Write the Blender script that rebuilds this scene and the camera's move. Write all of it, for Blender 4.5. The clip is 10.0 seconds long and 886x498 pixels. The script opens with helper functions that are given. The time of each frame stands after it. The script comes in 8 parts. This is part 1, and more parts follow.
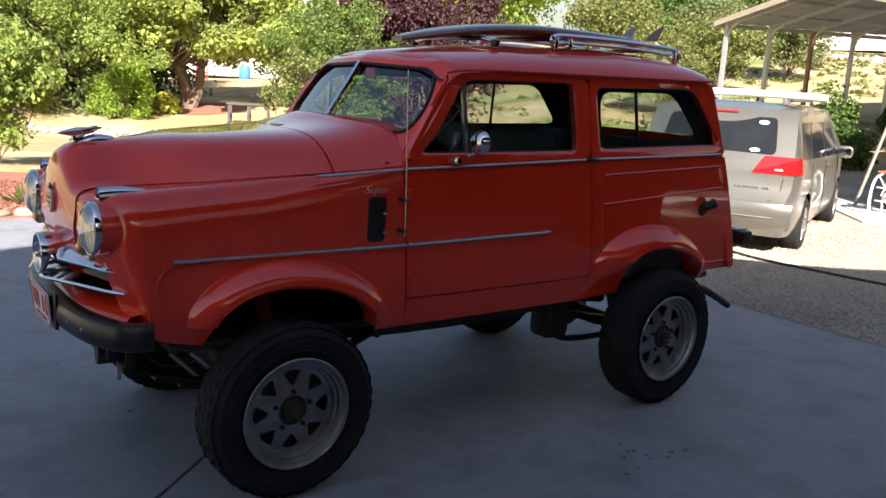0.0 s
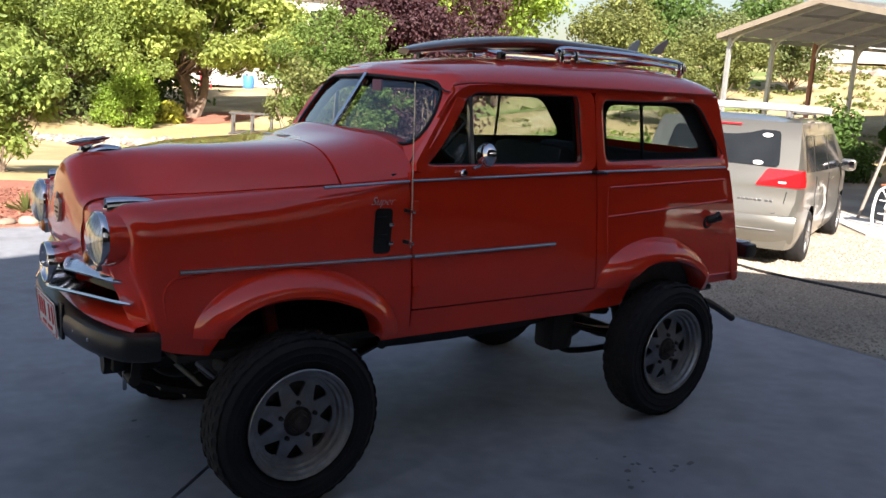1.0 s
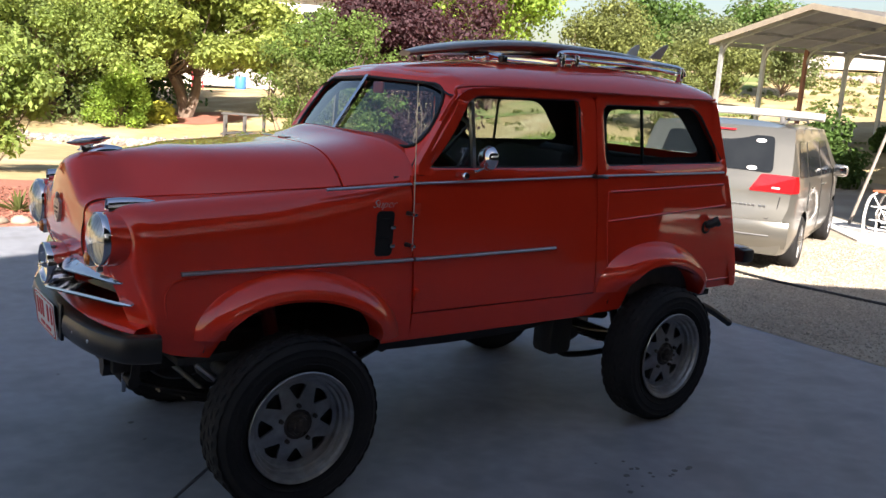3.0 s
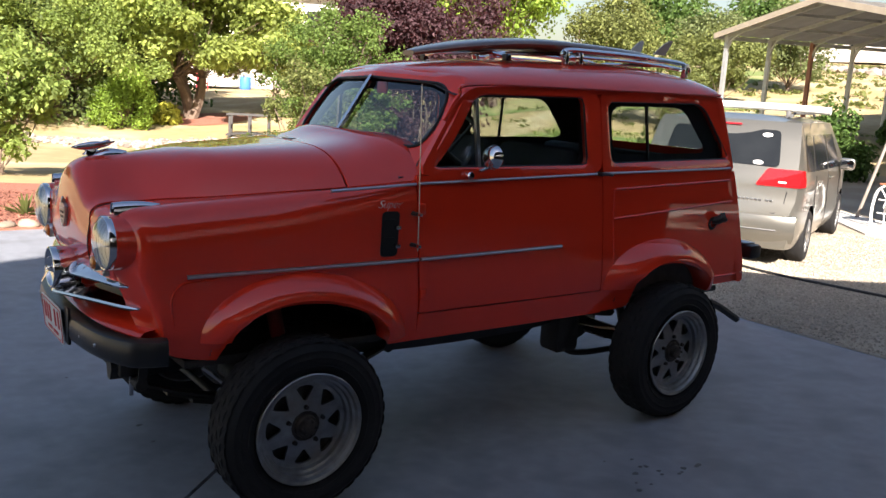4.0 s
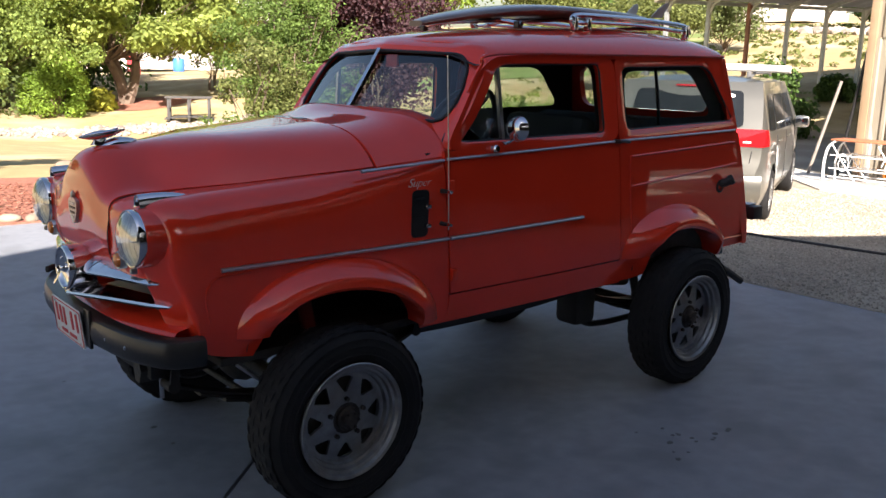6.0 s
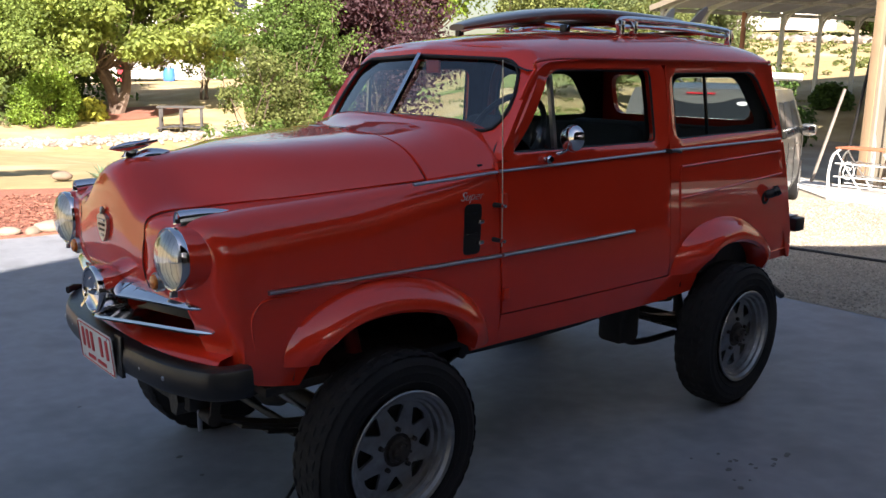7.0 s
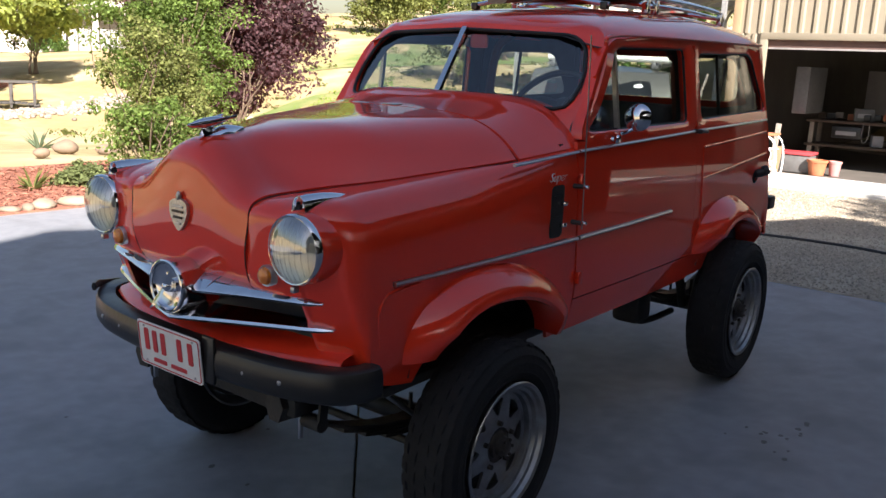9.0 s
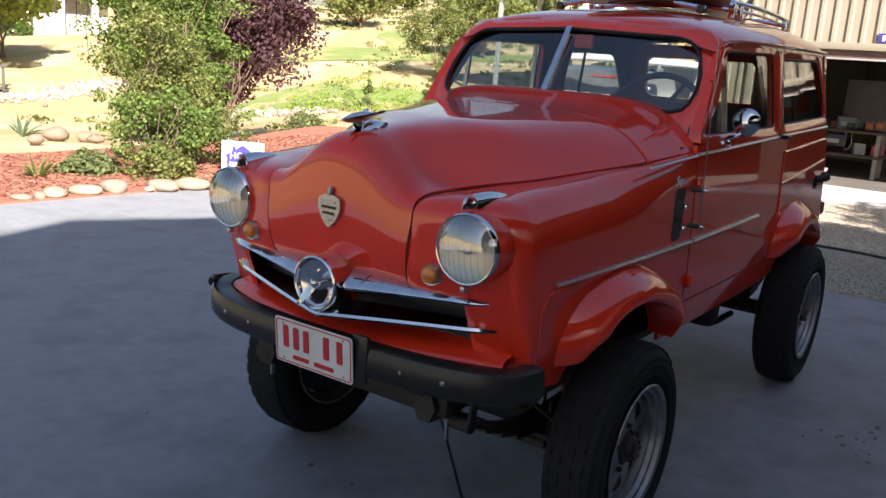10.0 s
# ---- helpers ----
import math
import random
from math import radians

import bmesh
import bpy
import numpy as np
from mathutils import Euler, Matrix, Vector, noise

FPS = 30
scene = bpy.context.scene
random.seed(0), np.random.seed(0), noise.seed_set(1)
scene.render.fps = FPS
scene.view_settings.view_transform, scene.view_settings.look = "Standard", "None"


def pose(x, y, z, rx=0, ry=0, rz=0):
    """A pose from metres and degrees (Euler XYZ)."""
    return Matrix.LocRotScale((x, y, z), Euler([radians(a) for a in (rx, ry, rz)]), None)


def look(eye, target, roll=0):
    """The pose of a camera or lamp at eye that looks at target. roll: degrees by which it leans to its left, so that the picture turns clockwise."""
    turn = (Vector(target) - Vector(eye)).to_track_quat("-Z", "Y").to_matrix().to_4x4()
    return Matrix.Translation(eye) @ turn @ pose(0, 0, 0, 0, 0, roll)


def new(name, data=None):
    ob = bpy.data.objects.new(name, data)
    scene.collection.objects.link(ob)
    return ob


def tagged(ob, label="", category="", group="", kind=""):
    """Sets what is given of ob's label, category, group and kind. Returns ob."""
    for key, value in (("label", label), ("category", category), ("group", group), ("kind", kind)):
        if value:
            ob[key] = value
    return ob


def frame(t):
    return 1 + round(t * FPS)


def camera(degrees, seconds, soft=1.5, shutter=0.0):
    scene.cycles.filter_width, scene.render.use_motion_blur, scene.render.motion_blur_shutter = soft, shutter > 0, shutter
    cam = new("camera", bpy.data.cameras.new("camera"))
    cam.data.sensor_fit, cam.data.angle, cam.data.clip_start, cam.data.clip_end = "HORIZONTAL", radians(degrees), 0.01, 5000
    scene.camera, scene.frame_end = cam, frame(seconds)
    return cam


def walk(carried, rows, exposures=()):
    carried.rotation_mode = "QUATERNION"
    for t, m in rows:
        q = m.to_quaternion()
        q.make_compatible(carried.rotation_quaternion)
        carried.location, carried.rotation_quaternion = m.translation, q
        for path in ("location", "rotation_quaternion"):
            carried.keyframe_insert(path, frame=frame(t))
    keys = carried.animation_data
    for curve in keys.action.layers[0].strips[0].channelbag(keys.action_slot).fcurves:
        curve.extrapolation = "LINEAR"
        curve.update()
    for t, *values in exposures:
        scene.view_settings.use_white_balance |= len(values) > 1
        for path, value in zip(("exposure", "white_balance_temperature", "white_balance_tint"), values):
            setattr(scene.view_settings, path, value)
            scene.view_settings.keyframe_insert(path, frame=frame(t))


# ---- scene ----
cam = camera(55.1, 10.0)
PATH = [
    (0, (-1.327, -3.232, 1.518), (-0.144, -1.668, 1.126), 3.4),
    (0.5, (-1.332, -3.235, 1.528), (-0.151, -1.665, 1.152), 3.5),
    (1, (-1.341, -3.226, 1.524), (-0.16, -1.655, 1.155), 3.7),
    (1.5, (-1.354, -3.218, 1.525), (-0.163, -1.655, 1.154), 3.9),
    (2, (-1.36, -3.215, 1.525), (-0.156, -1.659, 1.163), 4.1),
    (2.5, (-1.369, -3.202, 1.521), (-0.168, -1.644, 1.162), 4.4),
    (4, (-1.363, -3.191, 1.529), (-0.176, -1.623, 1.161), 3.5),
    (4.5, (-1.355, -3.211, 1.531), (-0.182, -1.63, 1.179), 3.5),
    (5, (-1.362, -3.206, 1.529), (-0.177, -1.64, 1.15), 3.8),
    (5.5, (-1.457, -3.093, 1.509), (-0.232, -1.569, 1.089), 2.4),
    (5.7, (-1.509, -3.007, 1.51), (-0.253, -1.512, 1.079), 1.6),
    (6.8, (-1.566, -2.673, 1.497), (-0.252, -1.22, 1.093), 1.5),
    (7, (-1.574, -2.604, 1.492), (-0.269, -1.142, 1.091), 1.2),
    (7.5, (-1.724, -2.47, 1.479), (-0.357, -1.071, 1.062), 0.7),
    (8, (-1.873, -2.336, 1.471), (-0.439, -1.016, 1.023), 1.7),
    (8.5, (-1.906, -2.111, 1.438), (-0.4, -0.868, 1.004), 2.8),
    (9, (-2.003, -1.93, 1.45), (-0.45, -0.747, 1.016), 2.4),
    (9.5, (-2.196, -1.722, 1.45), (-0.589, -0.616, 1.006), 3.1),
    (10, (-2.29, -1.508, 1.428), (-0.685, -0.398, 0.99), 4.1),
]
walk(cam, [(t, look(eye, target, roll)) for t, eye, target, roll in PATH], exposures=[(0.0, 1.82), (5.0, 1.82), (10.0, 1.85)])

# ---- world, sun, exposure ----
SUN_DIR = Vector((0.85, 1.28, -1.0)).normalized()      # the way the sunlight travels
world = bpy.data.worlds.new("sky")
scene.world = world
world.use_nodes = True
wn = world.node_tree
sky = wn.nodes.new("ShaderNodeTexSky")
sky.sky_type = "NISHITA"
sky.sun_disc = False
sky.sun_elevation = math.asin(-SUN_DIR.z)
sky.sun_rotation = math.atan2(-SUN_DIR.x, -SUN_DIR.y)
sky.air_density, sky.dust_density, sky.ozone_density = 1.4, 2.0, 1.6
wn.links.new(sky.outputs[0], wn.nodes["Background"].inputs[0])
wn.nodes["Background"].inputs[1].default_value = 0.046
sun = new("sun", bpy.data.lights.new("sun", "SUN"))
sun.data.energy, sun.data.angle, sun.data.color = 5.0, radians(0.6), (1.0, 0.93, 0.80)
sun.matrix_world = look((-30, -27, 22), (-30 + SUN_DIR.x, -27 + SUN_DIR.y, 22 + SUN_DIR.z))

scene.view_settings.use_white_balance = True
scene.view_settings.white_balance_temperature = 6350
scene.view_settings.white_balance_tint = 17

# ---- materials ----
def material(name, colour, rough=0.5, metal=0.0, second=None, scale=8.0, amount=0.5, bump=0.0, bump_scale=40.0,
             coat=0.0, island=0.0, rand=0.0, spec=0.5, third=None, scale3=0.8, coat_ior=1.5):
    """A node material: two colours mixed by noise, a third in broad stains, bump, and variation per piece."""
    m = bpy.data.materials.new(name)
    m.use_nodes = True
    nt = m.node_tree
    b = nt.nodes["Principled BSDF"]
    b.inputs["Roughness"].default_value, b.inputs["Metallic"].default_value = rough, metal
    b.inputs["Coat Weight"].default_value, b.inputs["Coat Roughness"].default_value = coat, 0.03
    b.inputs["Coat IOR"].default_value = coat_ior
    b.inputs["Specular IOR Level"].default_value = spec
    geo = nt.nodes.new("ShaderNodeNewGeometry")
    def noise_at(s, detail=6.0):
        n = nt.nodes.new("ShaderNodeTexNoise")
        n.inputs["Scale"].default_value, n.inputs["Detail"].default_value = s, detail
        nt.links.new(geo.outputs["Position"], n.inputs["Vector"])
        return n.outputs["Fac"]
    def mixed(fac, a, c):
        x = nt.nodes.new("ShaderNodeMix")
        x.data_type = "RGBA"
        nt.links.new(fac, x.inputs["Factor"])
        for sock, v in ((x.inputs["A"], a), (x.inputs["B"], c)):
            if isinstance(v, tuple):
                sock.default_value = (*v, 1)
            else:
                nt.links.new(v, sock)
        return x.outputs["Result"]
    def ramp(fac, lo, hi):
        r = nt.nodes.new("ShaderNodeMapRange")
        r.inputs["From Min"].default_value, r.inputs["From Max"].default_value = lo, hi
        nt.links.new(fac, r.inputs["Value"])
        return r.outputs["Result"]
    col = None
    if second:
        col = mixed(ramp(noise_at(scale), 0.5 - 0.5 * amount, 0.5 + 0.5 * amount), colour, second)
    if third:
        col = mixed(ramp(noise_at(scale3), 0.48, 0.68), col or colour, third)
    if island or rand:
        src = geo.outputs["Random Per Island"]
        if rand:
            src = nt.nodes.new("ShaderNodeObjectInfo").outputs["Random"]
        h = nt.nodes.new("ShaderNodeHueSaturation")
        k = island or rand
        nt.links.new(ramp(src, 0, 1), h.inputs["Value"])
        h.inputs["Value"].links[0].from_node.inputs["To Min"].default_value = 1 - k
        h.inputs["Value"].links[0].from_node.inputs["To Max"].default_value = 1 + k
        if col is None:
            h.inputs["Color"].default_value = (*colour, 1)
        else:
            nt.links.new(col, h.inputs["Color"])
        col = h.outputs["Color"]
    if col is None:
        b.inputs["Base Color"].default_value = (*colour, 1)
    else:
        nt.links.new(col, b.inputs["Base Color"])
    if bump:
        n = nt.nodes.new("ShaderNodeBump")
        n.inputs["Strength"].default_value, n.inputs["Distance"].default_value = bump, 0.02
        nt.links.new(noise_at(bump_scale, 8.0), n.inputs["Height"])
        nt.links.new(n.outputs[0], b.inputs["Normal"])
    return m


def leaf_material(name, colour, second, through_colour):
    m = material(name, colour, 0.6, 0, second, 1.3, 0.5, island=0.6, spec=0.18)
    nt = m.node_tree
    b, out = nt.nodes["Principled BSDF"], nt.nodes["Material Output"]
    t = nt.nodes.new("ShaderNodeBsdfTranslucent")
    t.inputs[0].default_value = (*through_colour, 1)
    mix = nt.nodes.new("ShaderNodeMixShader")
    mix.inputs[0].default_value = 0.36
    nt.links.new(b.outputs[0], mix.inputs[1])
    nt.links.new(t.outputs[0], mix.inputs[2])
    nt.links.new(mix.outputs[0], out.inputs[0])
    return m


def glass_material(name, tint, rough=0.0, least=0.06):
    m = bpy.data.materials.new(name)
    m.use_nodes = True
    nt = m.node_tree
    out = nt.nodes["Material Output"]
    nt.nodes.remove(nt.nodes["Principled BSDF"])
    tr, gl, mix, fr = (nt.nodes.new(k) for k in ("ShaderNodeBsdfTransparent", "ShaderNodeBsdfGlossy", "ShaderNodeMixShader", "ShaderNodeLayerWeight"))
    tr.inputs[0].default_value = (*tint, 1)
    gl.inputs["Roughness"].default_value = rough
    steep = nt.nodes.new("ShaderNodeMath")
    steep.operation = "POWER"
    steep.inputs[1].default_value = 4.0
    gain = nt.nodes.new("ShaderNodeMath")
    gain.operation = "MULTIPLY_ADD"
    gain.inputs[1].default_value, gain.inputs[2].default_value = 0.85, least
    fr.inputs[0].default_value = 0.5
    nt.links.new(fr.outputs["Facing"], steep.inputs[0])
    nt.links.new(steep.outputs[0], gain.inputs[0])
    nt.links.new(gain.outputs[0], mix.inputs[0])
    nt.links.new(tr.outputs[0], mix.inputs[1])
    nt.links.new(gl.outputs[0], mix.inputs[2])
    nt.links.new(mix.outputs[0], out.inputs[0])
    return m


M_RED = material("red_paint", (0.87, 0.047, 0.016), 0.42, 0, (0.79, 0.038, 0.0125), 3.0, 0.8, 0.003, 30.0, coat=1.0, spec=0.06, coat_ior=1.66)
# darker red than the body's, for parts inside and under it
M_REDIN = material("dark_red", (0.22, 0.022, 0.012), 0.5, 0, (0.14, 0.015, 0.01), 6.0)
M_CHROME = material("chrome", (0.78, 0.78, 0.80), 0.10, 1.0, (0.60, 0.60, 0.62), 25.0, 0.6)
M_TRIM = material("aluminium_trim", (0.55, 0.55, 0.56), 0.30, 1.0, (0.42, 0.42, 0.43), 30.0)
M_BLACK = material("black_paint", (0.012, 0.012, 0.013), 0.35, 0, (0.022, 0.02, 0.018), 12.0, 0.6, 0.05, 60.0)
M_CHASSIS = material("chassis_black", (0.012, 0.012, 0.012), 0.6, 0, (0.035, 0.03, 0.025), 9.0, 0.5, 0.2, 50.0)
M_RUBBER = material("tyre_rubber", (0.010, 0.010, 0.011), 0.82, 0, (0.019, 0.018, 0.018), 14.0, 0.6, 0.15, 80.0, spec=0.3)
M_SEAL = material("rubber_seal", (0.01, 0.01, 0.011), 0.6)
M_RIM = material("galvanised_rim", (0.40, 0.41, 0.42), 0.38, 0.85, (0.20, 0.20, 0.205), 22.0, 0.6, 0.10, 70.0, third=(0.28, 0.26, 0.24), scale3=9.0)
M_HUB = material("greasy_hub", (0.10, 0.08, 0.065), 0.5, 0.6, (0.035, 0.03, 0.028), 40.0)
M_INT = material("interior_grey", (0.09, 0.09, 0.10), 0.85, 0, (0.06, 0.06, 0.065), 20.0, 0.5, 0.15, 120.0)
M_HEADLINER = material("interior_dark", (0.03, 0.03, 0.033), 0.9, 0, (0.045, 0.045, 0.05), 15.0)
M_GLASS = glass_material("window_glass", (0.80, 0.84, 0.84))
M_SHIELD = glass_material("windscreen_glass", (0.78, 0.83, 0.84), 0.0, 0.13)
M_SCRIPT = material("script_metal", (0.80, 0.79, 0.77), 0.5, 0.4, (0.66, 0.65, 0.64), 60.0)
M_LENS = glass_material("clear_lens", (0.93, 0.93, 0.90), 0.07, 0.34)
M_FLUTE = glass_material("lens_flute_glass", (0.97, 0.97, 0.95), 0.1, 0.12)
M_MIRRORED = material("silvered_reflector", (0.86, 0.85, 0.80), 0.30, 1.0, (0.74, 0.73, 0.69), 40.0)
M_BADGE = material("worn_badge_metal", (0.66, 0.63, 0.57), 0.34, 0.8, (0.30, 0.28, 0.25), 160.0, 0.5)
M_AMBER = material("amber_lens", (0.75, 0.22, 0.02), 0.15, 0, (0.6, 0.15, 0.015), 60.0, coat=0.6)
M_TAIL = material("red_lens", (0.55, 0.012, 0.015), 0.12, 0, (0.38, 0.01, 0.012), 40.0, coat=0.8)
M_PLATE = material("plate_white", (0.78, 0.77, 0.74), 0.45, 0, (0.68, 0.67, 0.64), 30.0)
M_PLATERED = material("plate_red", (0.55, 0.03, 0.035), 0.5)
M_BOARD = material("surfboard_skin", (0.20, 0.13, 0.10), 0.35, 0, (0.13, 0.085, 0.07), 5.0, 0.6, coat=0.5)
M_FIN = material("smoked_fin", (0.40, 0.39, 0.36), 0.3, 0, (0.33, 0.32, 0.30), 12.0)
M_CONCRETE = material("concrete", (0.27, 0.281, 0.309), 0.62, 0, (0.22, 0.228, 0.250), 13.0, 0.5, 0.18, 160.0, spec=0.22, third=(0.195, 0.202, 0.219), scale3=3.2)
M_CONCLIGHT = material("pale_concrete", (0.58, 0.57, 0.54), 0.8, 0, (0.48, 0.47, 0.44), 3.0, 0.6, 0.2, 110.0)
M_STAIN = material("oil_stain", (0.065, 0.065, 0.068), 0.6, 0, (0.11, 0.11, 0.112), 30.0)
M_JOINT = material("joint_dirt", (0.06, 0.058, 0.055), 0.9, 0, (0.10, 0.095, 0.09), 20.0)
M_GRAVELBED = material("gravel_bed", (0.38, 0.32, 0.245), 0.95, 0, (0.26, 0.215, 0.165), 45.0, 0.6, 0.6, 60.0, third=(0.42, 0.37, 0.29), scale3=0.7)
M_PEBBLE = material("pebble", (0.44, 0.38, 0.30), 0.8, 0, (0.30, 0.26, 0.21), 25.0, 0.6, island=0.32)
M_DRYGRASS = material("dry_lawn", (0.42, 0.32, 0.155), 0.95, 0, (0.30, 0.223, 0.105), 2.2, 0.5, 0.8, 40.0, third=(0.52, 0.43, 0.26), scale3=0.35)
M_GREENGRASS = material("green_lawn", (0.12, 0.19, 0.045), 0.95, 0, (0.20, 0.22, 0.07), 1.6, 0.6, 0.7, 30.0, third=(0.33, 0.28, 0.13), scale3=0.4)
M_MULCH = material("red_mulch", (0.36, 0.155, 0.10), 0.95, 0, (0.25, 0.085, 0.055), 22.0, 0.6, 0.9, 45.0)
M_ROCK = material("pale_rock", (0.33, 0.27, 0.20), 0.85, 0, (0.21, 0.165, 0.12), 9.0, 0.6, 0.35, 30.0, rand=0.18)
M_ROCKS = material("river_rock", (0.38, 0.32, 0.26), 0.85, 0, (0.27, 0.22, 0.18), 9.0, 0.6, island=0.45)
M_BARK = material("bark", (0.11, 0.075, 0.055), 0.9, 0, (0.20, 0.145, 0.105), 3.5, 0.5, 0.8, 25.0)
M_TWIG = material("twig", (0.24, 0.18, 0.12), 0.9, 0, (0.16, 0.11, 0.08), 9.0)
L_MAPLE = leaf_material("leaf_maple", (0.235, 0.30, 0.075), (0.105, 0.155, 0.042), (0.44, 0.51, 0.115))
L_SYC = leaf_material("leaf_sycamore", (0.29, 0.34, 0.085), (0.14, 0.185, 0.048), (0.49, 0.54, 0.13))
L_DARK = leaf_material("leaf_dark", (0.11, 0.18, 0.045), (0.06, 0.11, 0.03), (0.17, 0.26, 0.06))
L_LIGHT = leaf_material("leaf_light", (0.14, 0.205, 0.05), (0.085, 0.135, 0.035), (0.28, 0.37, 0.07))
L_PLUM = leaf_material("leaf_plum", (0.105, 0.058, 0.064), (0.05, 0.028, 0.035), (0.20, 0.05, 0.05))
L_BUSH = leaf_material("leaf_bush", (0.14, 0.18, 0.06), (0.085, 0.125, 0.04), (0.24, 0.30, 0.07))
L_GREEN = leaf_material("leaf_bright_green", (0.22, 0.32, 0.05), (0.13, 0.21, 0.035), (0.42, 0.52, 0.07))
L_OLIVE = leaf_material("leaf_olive", (0.17, 0.20, 0.085), (0.11, 0.14, 0.055), (0.24, 0.27, 0.09))
L_SCRUB = leaf_material("leaf_scrub", (0.17, 0.19, 0.06), (0.11, 0.13, 0.04), (0.26, 0.28, 0.08))
L_AGAVE = leaf_material("leaf_agave", (0.20, 0.26, 0.17), (0.14, 0.19, 0.12), (0.2, 0.26, 0.12))
L_YELLOW = leaf_material("leaf_yellow", (0.42, 0.40, 0.06), (0.28, 0.30, 0.05), (0.45, 0.42, 0.08))
M_SILVER = material("silver_car_paint", (0.215, 0.208, 0.182), 0.30, 0.6, (0.19, 0.184, 0.162), 2.0, 0.6, coat=0.7)
M_GREYPLASTIC = material("grey_plastic", (0.10, 0.10, 0.10), 0.6, 0, (0.14, 0.14, 0.14), 12.0)
M_WHITE = material("white_paint", (0.80, 0.80, 0.78), 0.5, 0, (0.70, 0.70, 0.67), 6.0)
M_STEEL = material("galvanised_steel", (0.55, 0.56, 0.57), 0.45, 0.6, (0.42, 0.43, 0.44), 8.0)
M_BARN = material("ribbed_sheet", (0.33, 0.29, 0.22), 0.5, 0.1, (0.26, 0.225, 0.165), 1.2, 0.6, 0.03, 40.0)
M_TAN = material("tan_trim", (0.36, 0.25, 0.15), 0.55, 0, (0.30, 0.21, 0.125), 4.0)
# dark brown that puts an unlit room's shade into its walls
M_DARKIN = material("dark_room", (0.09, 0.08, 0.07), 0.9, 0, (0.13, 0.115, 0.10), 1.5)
M_TERRACOTTA = material("terracotta", (0.48, 0.17, 0.08), 0.8, 0, (0.38, 0.13, 0.06), 14.0)
M_ORANGE = material("orange_cloth", (0.80, 0.28, 0.03), 0.8, 0, (0.65, 0.22, 0.03), 14.0)
M_BLUE = material("blue_paint", (0.06, 0.22, 0.66), 0.5, 0, (0.05, 0.17, 0.55), 8.0)
M_NAVY = material("navy_print", (0.06, 0.05, 0.30), 0.5)
M_WOOD = material("grey_wood", (0.24, 0.20, 0.17), 0.85, 0, (0.34, 0.30, 0.26), 7.0, 0.6, 0.3, 40.0)
M_STUCCO = material("pale_stucco", (0.74, 0.70, 0.66), 0.9, 0, (0.66, 0.62, 0.58), 2.0, 0.6, 0.15, 60.0)
M_ROOF = material("roof_shingle", (0.20, 0.12, 0.10), 0.9, 0, (0.14, 0.09, 0.08), 3.0, 0.6, 0.3, 20.0)
M_FARROOF = material("clay_roof", (0.40, 0.19, 0.13), 0.9, 0, (0.30, 0.14, 0.10), 2.0)
M_DOORGREY = material("grey_door", (0.35, 0.34, 0.34), 0.6, 0, (0.28, 0.27, 0.27), 4.0)
M_WINDOWDARK = material("dark_pane", (0.012, 0.014, 0.017), 0.06, 0, (0.02, 0.023, 0.026), 3.0, spec=0.16)
M_REDPLASTIC = material("red_plastic", (0.55, 0.06, 0.07), 0.5, 0, (0.45, 0.05, 0.06), 9.0)
M_PINK = material("pink_plastic", (0.48, 0.26, 0.25), 0.6, 0, (0.40, 0.20, 0.20), 9.0)
M_STICKER = material("sticker_red", (0.62, 0.08, 0.06), 0.5, 0, (0.55, 0.07, 0.05), 20.0)


# ---- mesh helpers ----
def part(name, bm, mat, parent=None, label="", smooth=True):
    """Links a bmesh as one mesh object under a thing or a part."""
    me = bpy.data.meshes.new(name)
    bmesh.ops.recalc_face_normals(bm, faces=bm.faces)
    bm.to_mesh(me)
    bm.free()
    me.materials.append(mat)
    if smooth:
        me.shade_smooth()
        me.set_sharp_from_angle(angle=radians(38))
    ob = new(name, me)
    ob.parent = parent
    if label:
        ob["label"] = label
    return ob


def thing(name, at, label, category, group="", kind=""):
    e = new(name)
    e.empty_display_size = 0.2
    e.matrix_world = at if isinstance(at, Matrix) else Matrix.Translation(at)
    return tagged(e, label, category, group, kind)


def grid(bm, rows, close_u=False, close_v=False):
    """Faces over a table of points."""
    vs = [[bm.verts.new(p) for p in r] for r in rows]
    n, k = len(vs), len(vs[0])
    for i in range(n if close_u else n - 1):
        for j in range(k if close_v else k - 1):
            f = {vs[i][j]: 0, vs[(i + 1) % n][j]: 0, vs[(i + 1) % n][(j + 1) % k]: 0, vs[i][(j + 1) % k]: 0}
            if len(f) > 2:
                try:
                    bm.faces.new(list(f))
                except ValueError:
                    pass
    return vs


def box(bm, c, size, bevel=0.0, rot=None):
    m = Matrix.Translation(c) @ (rot.to_4x4() if rot else Matrix()) @ Matrix.Diagonal((*size, 1))
    r = bmesh.ops.create_cube(bm, size=1, matrix=m)
    if bevel:
        es = list({e for v in r["verts"] for e in v.link_edges})
        bmesh.ops.bevel(bm, geom=es, offset=bevel, segments=2, affect="EDGES", profile=0.5)
    return bm


def bar(bm, a, b, r, r2=None, n=10, caps=True):
    """A round bar from a to b."""
    a, b = Vector(a), Vector(b)
    d = b - a
    m = Matrix.Translation((a + b) / 2) @ d.to_track_quat("Z", "Y").to_matrix().to_4x4()
    bmesh.ops.create_cone(bm, cap_ends=caps, segments=n, radius1=r, radius2=r if r2 is None else r2, depth=d.length, matrix=m)
    return bm


